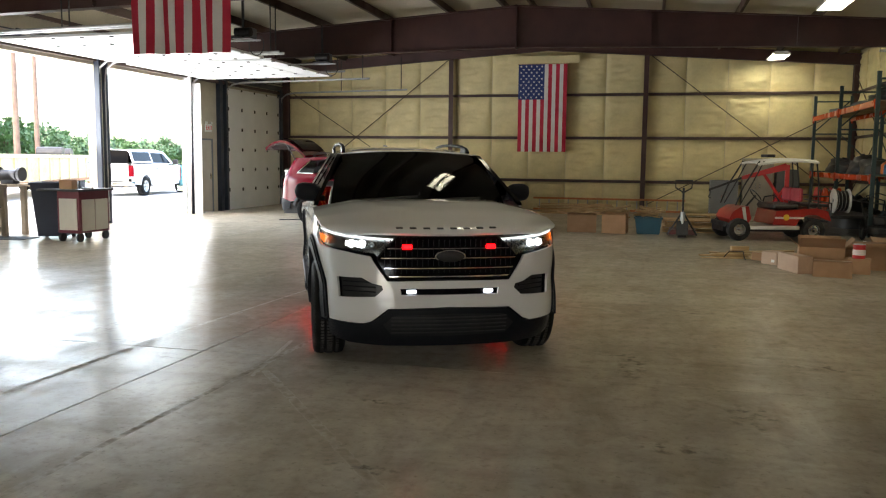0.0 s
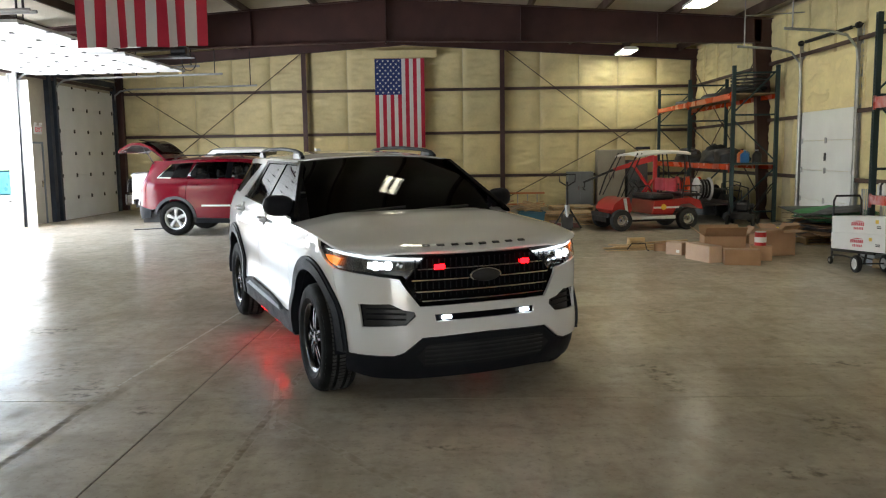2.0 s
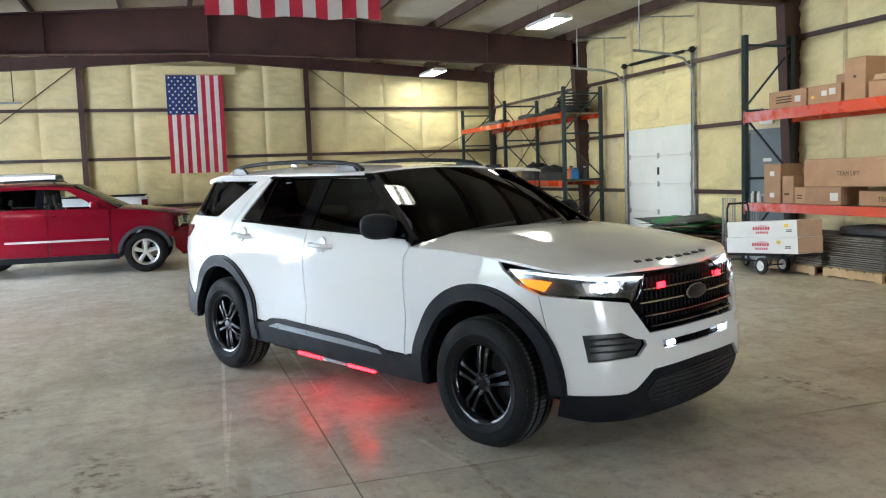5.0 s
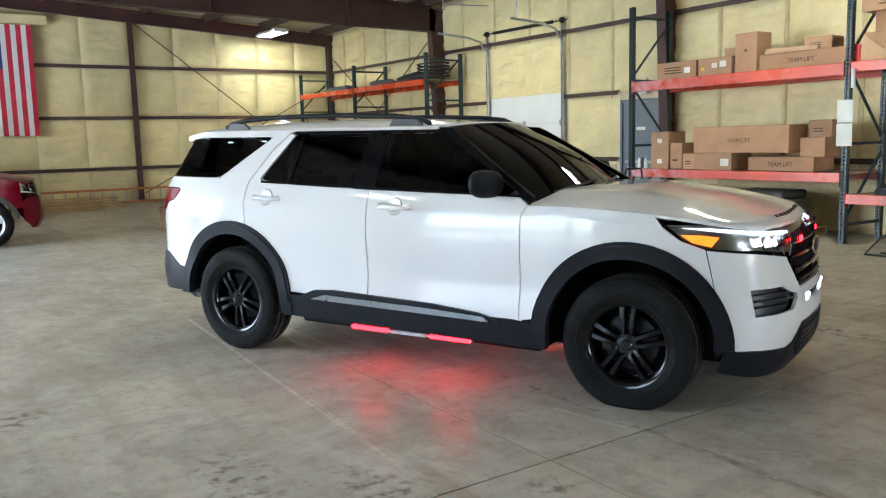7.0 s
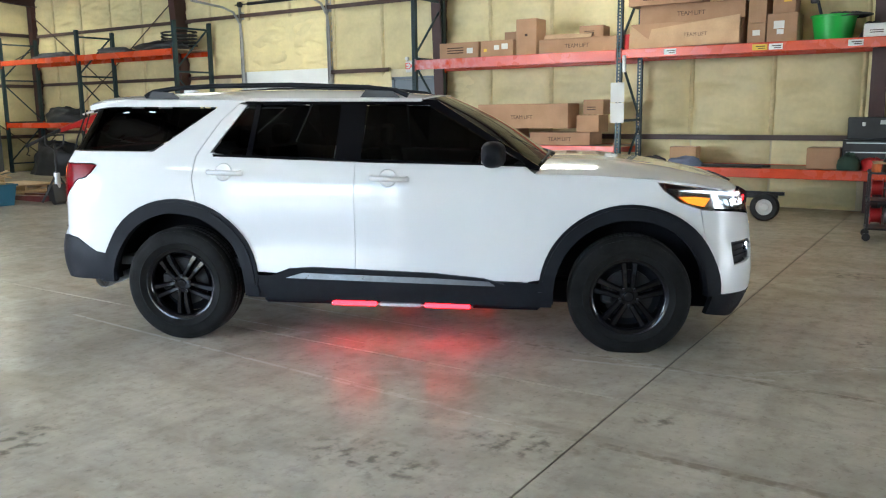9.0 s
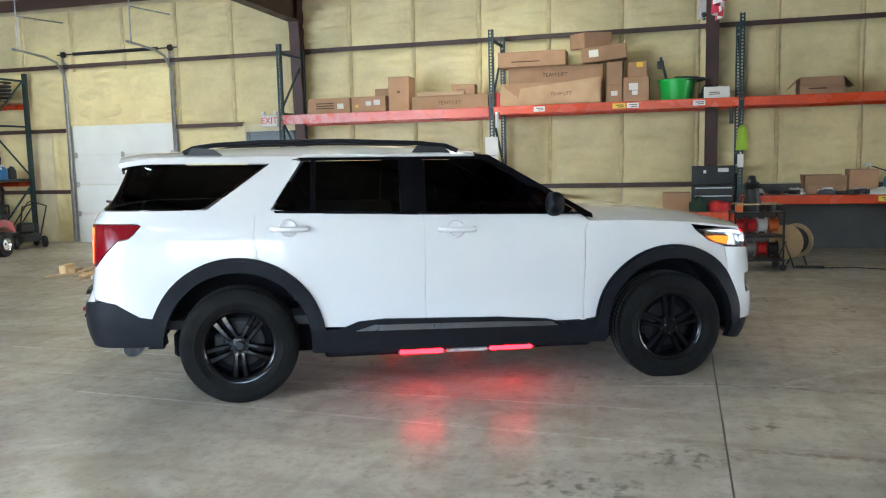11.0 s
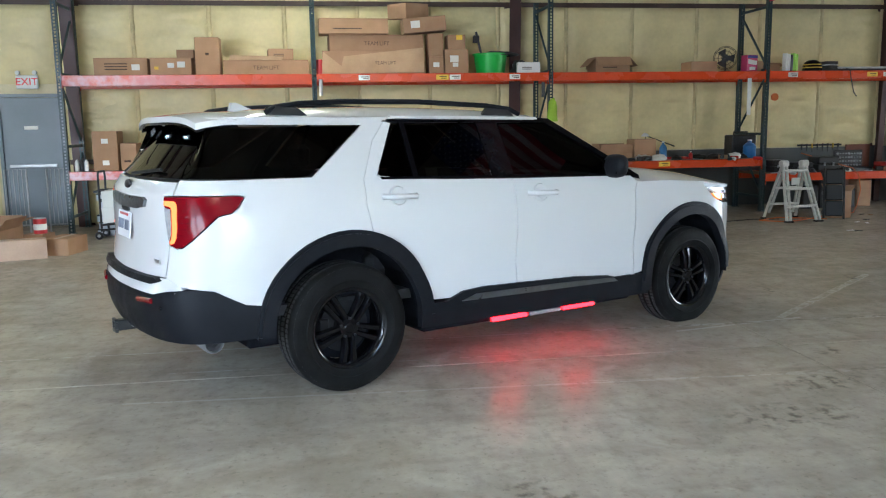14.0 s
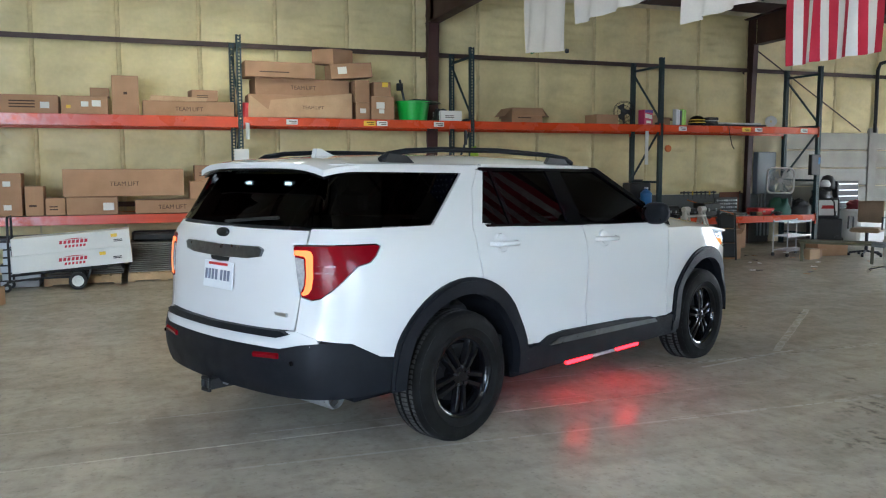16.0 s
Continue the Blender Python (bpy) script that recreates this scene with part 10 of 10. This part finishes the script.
part("frame", Shape().tube([(0.27 + 0.255 * math.copysign(abs(math.cos(q)) ** 0.35, math.cos(q)), 0.05, 0.27 + 0.255 * math.copysign(abs(math.sin(q)) ** 0.35, math.sin(q))) for q in np.linspace(0, 2 * math.pi, 49)], 0.02, 8), M_white, bf, smooth=50)
for r_ in (0.06, 0.09, 0.12, 0.15, 0.18, 0.21, 0.24):
    part("grille_ring", Shape().tube([(0.27 + r_ * math.cos(q), 0.03, 0.27 + r_ * math.sin(q)) for q in np.linspace(0, 2 * math.pi, 33)], 0.004, 4), M_white, bf)
for k in range(16):
    q = k * math.pi / 8
    part("grille_wire", Shape().cyl((0.27 + 0.05 * math.cos(q), 0.034, 0.27 + 0.05 * math.sin(q)), (0.27 + 0.25 * math.cos(q), 0.034, 0.27 + 0.25 * math.sin(q)), 0.003, n=4), M_white, bf)
for k in range(5):
    q = k * 1.2566 + 0.3
    part("blade", Shape().prism([(0.05, -0.03), (0.19, -0.085), (0.215, 0.06), (0.05, 0.03)], "y", 0.0, 0.003), M_creamgrey, bf, m=pose(0.27, 0.08, 0.27) @ Matrix.Rotation(q, 4, "Y") @ Matrix.Rotation(0.4, 4, "X"))
part("hub", Shape().cyl((0.27, 0.02, 0.27), (0.27, 0.09, 0.27), 0.048, n=18), M_white, bf)
solid("dark_crate", Shape().box(0, 0.5, 0, 0.3, 0, 0.41, 0.015), M_wains, "dark crate under the box fan on the shelf", "crate", pose(5.09, -1.54, 0.665, 0, 0, -133))
pb = thing("switch_box", "black switch box fixed to a rack post", "switch box", pose(4.57, -2.28, 1.46))
part("box", Shape().box(-0.05, 0.05, -0.12, 0.12, 0, 0.42, 0.012), M_black, pb)
part("tag", Shape().box(-0.053, -0.05, -0.10, -0.05, 0.22, 0.36), M_bluepl, pb)
gen = thing("welder_cart", "dark welding machine with a white face on a black cart", "welder", pose(4.78, -2.60, 0, 0, 0, -112))
part("cart", Shape().box(0, 0.55, 0, 0.5, 0.1, 0.55, 0.02), M_black, gen)
part("machine", Shape().box(0.02, 0.50, 0.02, 0.45, 0.55, 0.98, 0.03), M_darkmetal, gen)
part("face", Shape().box(0.05, 0.44, 0.010, 0.02, 0.62, 0.94, 0.004), M_white, gen)
part("print", Shape().prism([(0.10, 0.76), (0.36, 0.76), (0.38, 0.83), (0.12, 0.83)], "y", 0.007, 0.0095), M_red, gen)
part("cable", Shape().tube([(0.40, 0.0, 0.70), (0.36, -0.06, 0.60), (0.34, -0.04, 0.90), (0.25, 0.1, 1.05), (0.15, 0.2, 1.0)], 0.016, 6), M_black, gen, smooth=60)
for x in (0.08, 0.47):
    part("wheel", Shape().cyl((x, -0.02, 0.1), (x, 0.03, 0.1), 0.1, n=16), M_black, gen)
lump("coat", "dark coat heaped over the welding machine", "coat", pose(4.85, -2.80, 0.98), 0.2, 0.2, 0.2, M_tarp, 41, "cloths")
whm = thing("welding_helmet", "black welding helmet with a white cloth on the machine", "helmet", pose(4.92, -3.02, 1.16, 0, 0, -130))
part("shell", Shape().lathe([(0.02, 0.30), (0.10, 0.27), (0.14, 0.18), (0.15, 0.05), (0.13, 0.0)], 16, axis="z"), M_black, whm, smooth=50)
part("cloth", Shape().lathe([(0.0, 0.10), (0.06, 0.09), (0.10, 0.04), (0.11, -0.02), (0.08, -0.05)], 14, axis="z"), M_white, whm, m=pose(-0.06, -0.12, 0.10), smooth=60)
cool = thing("white_cabinet", "white low cabinet with a red bag on it", "cabinet", pose(4.45, -3.42, 0, 0, 0, -90))
part("body", Shape().box(0, 0.75, 0, 0.55, 0, 0.74, 0.05), M_white, cool, smooth=40)
part("door", Shape().box(0.03, 0.72, -0.02, 0, 0.08, 0.70, 0.01), M_white, cool)
lump("red_bag", "dark red bag on the white cabinet", "bag", pose(4.75, -3.62, 0.74), 0.17, 0.2, 0.17, mat("dark_red_cloth", (0.16, 0.015, 0.02), 0.8), 44, "bags")
carton(pose(2.72, -0.40, 0, 0, 0, -82), 0.26, 0.22, 0.18, label="small pale box on the floor by the bench", material=M_card_pale)
carton(pose(2.86, -0.72, 0, 0, 0, -64), 0.2, 0.22, 0.17, opened=True, flap=-20, label="small open box on the floor by the bench")
carton(pose(3.12, -0.98, 0, 0, 0, -100), 0.62, 0.4, 0.22, label="brown box on the floor by the bench")
carton(pose(3.36, 0.93, 0, 0, 0, -96), 0.33, 0.26, 0.44, opened=True, flap=62, tape=False, label="tall open brown box beside the creeper board")
M_olive = mat("olive_paint", (0.12, 0.115, 0.07), 0.6, var=0.25)
wk = thing("low_bench", "low steel work bench with a worn top", "bench", pose(2.62, -0.02, 0, 0, 0, -139))
part("top", Shape().box(0, 1.2, 0, 0.5, 0.31, 0.35, 0.008), M_olive, wk)
for x in (0.06, 1.14):
    for y in (0.05, 0.45):
        part("leg", Shape().box(x - 0.025, x + 0.025, y - 0.025, y + 0.025, 0, 0.31), M_olive, wk)
for x in (0.06, 1.14):
    part("floor_bar", Shape().box(x - 0.02, x + 0.02, 0.075, 0.425, 0.0, 0.035), M_olive, wk)
M_brownvinyl = mat("brown_vinyl", (0.22, 0.15, 0.09), 0.5, var=0.2)
lump("black_bag", "black duffel bag on the low shelf", "bag", pose(4.76, -2.12, 0.665), 0.2, 0.25, 0.29, M_tarp, 31, "bags")
tall = thing("rolling_tool_chest", "black rolling tool chest with steel drawer pulls", "tool chest", pose(5.05, -3.42, 0, 0, 0, -90))
part("body", Shape().box(0, 0.62, 0, 0.45, 0.08, 1.32, 0.012), M_black, tall)
for k in range(9):
    d_ = part("drawer", Shape().box(0.02, 0.60, -0.012, 0.0, 0.12 + k * 0.13, 0.235 + k * 0.13, 0.004), M_black, tall)
    part("drawer_pull", Shape().box(0.04, 0.58, -0.02, -0.012, 0.21 + k * 0.13, 0.23 + k * 0.13), M_alloy, d_)
for x in (0.08, 0.54):
    for y in (0.06, 0.39):
        part("caster", Shape().cyl((x, y - 0.02, 0.04), (x, y + 0.02, 0.04), 0.04, n=12), M_black, tall)
ch = thing("office_chair", "worn brown office chair with black arm rests", "chair", pose(2.80, -1.80, 0, 0, 0, 120))
part("seat", Shape().box(-0.25, 0.25, -0.25, 0.25, 0.44, 0.52, 0.03), M_brownvinyl, ch)
part("backrest", Shape().box(-0.28, -0.23, -0.22, 0.22, 0.6, 1.0, 0.02), M_brownvinyl, ch)
part("post", Shape().cyl((0, 0, 0.1), (0, 0, 0.44), 0.03, n=10), M_darkmetal, ch)
for k in range(5):
    a = k * 1.2566
    part("foot", Shape().cyl((0, 0, 0.1), (0.28 * math.cos(a), 0.28 * math.sin(a), 0.06), 0.018, n=6).cyl((0.28 * math.cos(a), 0.28 * math.sin(a) - 0.02, 0.03), (0.28 * math.cos(a), 0.28 * math.sin(a) + 0.02, 0.03), 0.03, n=10), M_black, ch)
for g in (-0.28, 0.28):
    part("armrest", Shape().tube([(-0.2, g, 0.5), (-0.2, g, 0.7), (0.15, g, 0.72), (0.18, g, 0.5)], 0.016, 6), M_black, ch)
st = thing("rolling_stool", "grey rolling stool by the bench", "stool", pose(0.9, -0.05, 0))
part("seat", Shape().cyl((0, 0, 0.40), (0, 0, 0.46), 0.19, n=20), M_greycloth, st)
part("post", Shape().cyl((0, 0, 0.08), (0, 0, 0.40), 0.025, n=8), M_chrome, st)
for k in range(5):
    a = k * 1.2566
    part("foot", Shape().cyl((0, 0, 0.09), (0.24 * math.cos(a), 0.24 * math.sin(a), 0.05), 0.016, n=6).cyl((0.24 * math.cos(a), 0.24 * math.sin(a) - 0.02, 0.03), (0.24 * math.cos(a), 0.24 * math.sin(a) + 0.02, 0.03), 0.03, n=10), M_chrome, st)
rc = thing("wire_cart", "chrome wire shelf cart beside the rack", "wire cart", pose(3.2, -0.34, 0, 0, 0, -74))
for x in (0, 0.78):
    for y in (0, 0.28):
        part("post", Shape().cyl((x, y, 0.06), (x, y, 0.66), 0.012, n=8), M_galv, rc)
        part("caster", Shape().cyl((x, y - 0.015, 0.035), (x, y + 0.015, 0.035), 0.035, n=12), M_black, rc)
for z in (0.11, 0.37, 0.63):
    sh = Shape()
    for k in range(9):
        sh.cyl((0.0, k * 0.035, z), (0.78, k * 0.035, z), 0.004, n=4)
    sh.box(-0.01, 0.79, -0.008, 0.0, z - 0.015, z + 0.015).box(-0.01, 0.79, 0.28, 0.288, z - 0.015, z + 0.015)
    part("shelf", sh, M_galv, rc)
r4 = random.Random(3)
for i in range(16):
    solid("floor_scrap", Shape().box(-0.05, 0.05, -0.02, 0.02, 0, 0.008), (M_paper, M_black, M_card)[i % 3], "small scrap lying on the concrete floor", "scrap", pose(r4.uniform(1.2, 4.2), r4.uniform(-1.2, 1.6), 0.001, 0, 0, r4.uniform(0, 180)), "floor scraps")

r6 = random.Random(21)
for i in range(34):
    y = r6.uniform(-2.2, 1.15) if i % 2 else r6.uniform(1.5, 5.2)
    z = 0.665 if i % 2 else 0.935
    k = i % 5
    at = pose(r6.uniform(4.62, 4.70), y, z, 0, 0, r6.uniform(0, 180))
    if k == 0:
        solid("paint_can", Shape().lathe([(0, 0), (0.03, 0), (0.032, 0.01), (0.032, 0.12), (0.025, 0.135), (0.012, 0.15), (0, 0.15)], 12), (M_darkmetal, M_white, M_red)[i % 3], "small aerosol can on the shelf", "can", at, "aerosol cans", smooth=40)
    elif k == 1:
        solid("wrench", Shape().box(-0.1, 0.1, -0.01, 0.01, 0, 0.01, 0.003).cyl((-0.1, 0, 0), (-0.1, 0, 0.012), 0.022, n=8).cyl((0.1, 0, 0), (0.1, 0, 0.012), 0.018, n=8), M_galv, "steel wrench lying on the shelf", "wrench", at, "wrenches")
    elif k == 2:
        t_ = thing("cordless_drill", "dark cordless drill lying on the shelf", "drill", at, "drills")
        part("body", Shape().cyl((-0.09, 0, 0.04), (0.08, 0, 0.04), 0.035, n=12), M_black, t_)
        part("grip", Shape().box(-0.07, -0.02, 0.0, 0.14, 0.02, 0.06, 0.012), M_black, t_)
        part("chuck", Shape().cyl((0.08, 0, 0.04), (0.14, 0, 0.04), 0.018, n=10), M_darkmetal, t_)
    elif k == 3:
        lump("rag", "crumpled dark rag on the shelf", "rag", at, 0.09, 0.12, 0.07, (M_tarp, M_greycloth, M_paper)[i % 3], 60 + i, "rags")
    else:
        solid("parts_box", Shape().box(-0.08, 0.08, -0.05, 0.05, 0, 0.07, 0.006), (M_card, M_black, M_darkmetal)[i % 3], "small box of parts on the shelf", "parts box", at, "parts boxes")

# under and on the low bay beside the paper sheets
M_bluegrey = mat("blue_grey_cloth", (0.13, 0.15, 0.22), 0.8, var=0.25, bump=0.2, bump_scale=25)
lump("tool_bag", "blue-grey cloth tool bag on the low rack shelf", "bag", pose(4.84, 8.12, 0.676), 0.14, 0.26, 0.13, M_bluegrey, 71, "bags")
carton(pose(5.02, 8.42, 0.676, 0, 0, -86), 0.40, 0.32, 0.27, label="tan cardboard box on the low rack shelf")
lump("black_cloth", "dark crumpled cloth on the low rack shelf", "cloth", pose(4.86, 8.62, 0.676), 0.14, 0.2, 0.13, M_tarp, 72, "cloths")
for y0, y1, x in ((7.85, 7.0, 4.78), (7.7, 6.9, 4.88)):
    solid("steel_tube", Shape().cyl((x, y0, 0.697), (x, y1, 0.697), 0.02, n=8), M_darkmetal, "dark steel tube lying on the low rack shelf", "steel tube", group="steel tubes")
dolly = thing("wheeled_dolly", "black steel dolly with white-rimmed rubber wheels", "dolly", pose(4.15, 7.55, 0, 0, 0, -90))
for x in (-0.02, 0.75):
    w = part("wheel", Shape().lathe([(0.11, -0.05), (0.17, -0.055), (0.19, -0.03), (0.19, 0.03), (0.17, 0.055), (0.11, 0.05)], 28), M_rubber, dolly, m=pose(x, 0, 0.19), smooth=50)
    part("rim", Shape().lathe([(0.0, -0.035), (0.05, -0.04), (0.06, -0.02), (0.10, -0.03), (0.118, -0.05)], 24), M_white, w, "white wheel rim", smooth=40)
part("frame_bar", Shape().box(-0.6, 0.9, 0.07, 0.11, 0.30, 0.35, 0.004), M_black, dolly)
part("frame_bar", Shape().box(-0.6, 0.9, 0.5, 0.54, 0.30, 0.35, 0.004), M_black, dolly)
part("axle", Shape().cyl((-0.02, 0, 0.19), (-0.02, 0.55, 0.19), 0.014, n=8), M_darkmetal, dolly)
part("axle", Shape().cyl((0.75, 0, 0.19), (0.75, 0.55, 0.19), 0.014, n=8), M_darkmetal, dolly)
part("upright", Shape().box(-0.02, 0.02, 0.07, 0.11, 0.18, 0.32), M_black, dolly)
part("upright", Shape().box(0.73, 0.77, 0.07, 0.11, 0.18, 0.32), M_black, dolly)
part("pull_bar", Shape().tube([(-0.6, 0.1, 0.32), (-0.75, -0.1, 0.2), (-0.8, -0.35, 0.02), (0.3, -0.4, 0.02), (0.35, -0.15, 0.02), (-0.72, -0.12, 0.02)], 0.014, 6), M_black, dolly)

# ---- beside the open doors ----
M_maroon = mat("maroon_paint", (0.12, 0.012, 0.025), 0.4, var=0.12)
tc = thing("tool_cart", "maroon tool cart with cream doors and a cluttered top", "tool cart", pose(-10.11, 12.82, 0, 0, 0, 90))
part("body", Shape().box(0, 0.84, 0, 0.48, 0.16, 0.93, 0.01), M_maroon, tc)
M_creamp = mat("cream_panel", (0.55, 0.53, 0.46), 0.45, var=0.06)
for x0, x1 in ((0.06, 0.41), (0.43, 0.79)):
    part("door", Shape().box(x0, x1, -0.015, 0, 0.20, 0.78, 0.004), M_creamp, tc)
part("side_panel", Shape().box(-0.015, 0, 0.05, 0.43, 0.22, 0.80, 0.004), M_creamp, tc)
part("top", Shape().box(-0.08, 0.95, -0.05, 0.85, 0.93, 0.97, 0.008), M_black, tc)
for x in (0.06, 0.78):
    for y in (0.05, 0.43):
        part("caster", Shape().cyl((x, y - 0.025, 0.08), (x, y + 0.025, 0.08), 0.08, n=16), M_black, tc)
solid("small_carton", Shape().box(0, 0.24, 0, 0.2, 0, 0.17, 0.005), M_card, "small carton on the tool cart", "carton", pose(-10.55, 12.85, 0.97, 0, 0, 10))
for i in range(10):
    solid("hand_tool", Shape().box(-0.09, 0.09, -0.02, 0.02, 0, 0.03, 0.008), (M_galv, M_black, M_darkmetal)[i % 3], "metal hand tool on the tool cart", "tool", pose(-10.55 + 0.09 * (i % 5), 13.15 + 0.09 * (i % 3), 0.97, 0, 0, 40 * i), "cart tools")
bn = thing("trash_bin", "large dark blue plastic wheeled bin", "trash bin", pose(-11.07, 13.35, 0, 0, 0, 25))
Mnavy = mat("navy_plastic", (0.018, 0.025, 0.05), 0.5, var=0.12)
part("body", Shape().add([(x * s, y * s2, z) for z, s, s2 in ((0.06, 0.25, 0.27), (1.05, 0.33, 0.35)) for x, y in ((-1, -1), (1, -1), (1, 1), (-1, 1))], [(3, 2, 1, 0), (0, 1, 5, 4), (1, 2, 6, 5), (2, 3, 7, 6), (3, 0, 4, 7)]), Mnavy, bn)
part("rim", Shape().box(-0.36, 0.36, -0.38, -0.34, 1.03, 1.08, 0.006).box(-0.36, 0.36, 0.34, 0.38, 1.03, 1.08, 0.006).box(-0.36, -0.32, -0.34, 0.34, 1.03, 1.08).box(0.32, 0.36, -0.34, 0.34, 1.03, 1.08), Mnavy, bn)
part("wheel", Shape().cyl((-0.28, 0.3, 0.09), (-0.22, 0.3, 0.09), 0.09, n=16), M_black, bn)
part("wheel", Shape().cyl((0.22, 0.3, 0.09), (0.28, 0.3, 0.09), 0.09, n=16), M_black, bn)
M_oldwood = mat("weathered_timber", (0.24, 0.19, 0.13), 0.75, var=0.25, scale=3, fine=30)
wb = thing("work_bench", "rough timber work bench", "work bench", pose(-12.95, 13.2, 0, 0, 0, 0))
part("top", Shape().box(-0.3, 0.95, 0, 0.7, 0.96, 1.02, 0.005), M_oldwood, wb)
for x in (0.2, 0.80):
    for y in (0.05, 0.58):
        part("leg", Shape().box(x - 0.05, x + 0.05, y - 0.045, y + 0.045, 0, 0.96, 0.004), M_oldwood, wb)
part("brace", Shape().tube([(0.80, 0.0, 0.55), (0.45, 0.0, 0.94)], 0.035, 4), M_oldwood, wb)
part("stretcher", Shape().box(-0.2, 0.8, 0.01, 0.05, 0.10, 0.19), M_oldwood, wb)
gd = thing("bench_grinder", "dark grey bench grinder on the timber bench", "bench grinder", pose(-12.25, 13.55, 1.02, 0, 0, 6))
part("motor", Shape().cyl((-0.16, 0, 0.17), (0.16, 0, 0.17), 0.11, n=18), M_darkmetal, gd, smooth=40)
part("base", Shape().box(-0.14, 0.14, -0.1, 0.1, 0, 0.08, 0.01), M_darkmetal, gd)
for x in (-0.24, 0.24):
    part("wheel_guard", Shape().cyl((x - 0.03, 0, 0.19), (x + 0.03, 0, 0.19), 0.14, n=20), M_black, gd)
solid("floor_mat", Shape().box(-0.6, 0.5, -0.3, 0.3, 0, 0.012, 0.004), M_rubber, "black rubber mat on the floor by the bench", "mat", pose(-11.9, 13.0, 0.0, 0, 0, 6))
solid("steel_strip", Shape().box(-0.35, 0.35, -0.06, 0.06, 0, 0.02, 0.003), M_darkmetal, "flat dark steel strip on the floor", "steel strip", pose(-8.9, 19.4, 0.0, 0, 0, 25))
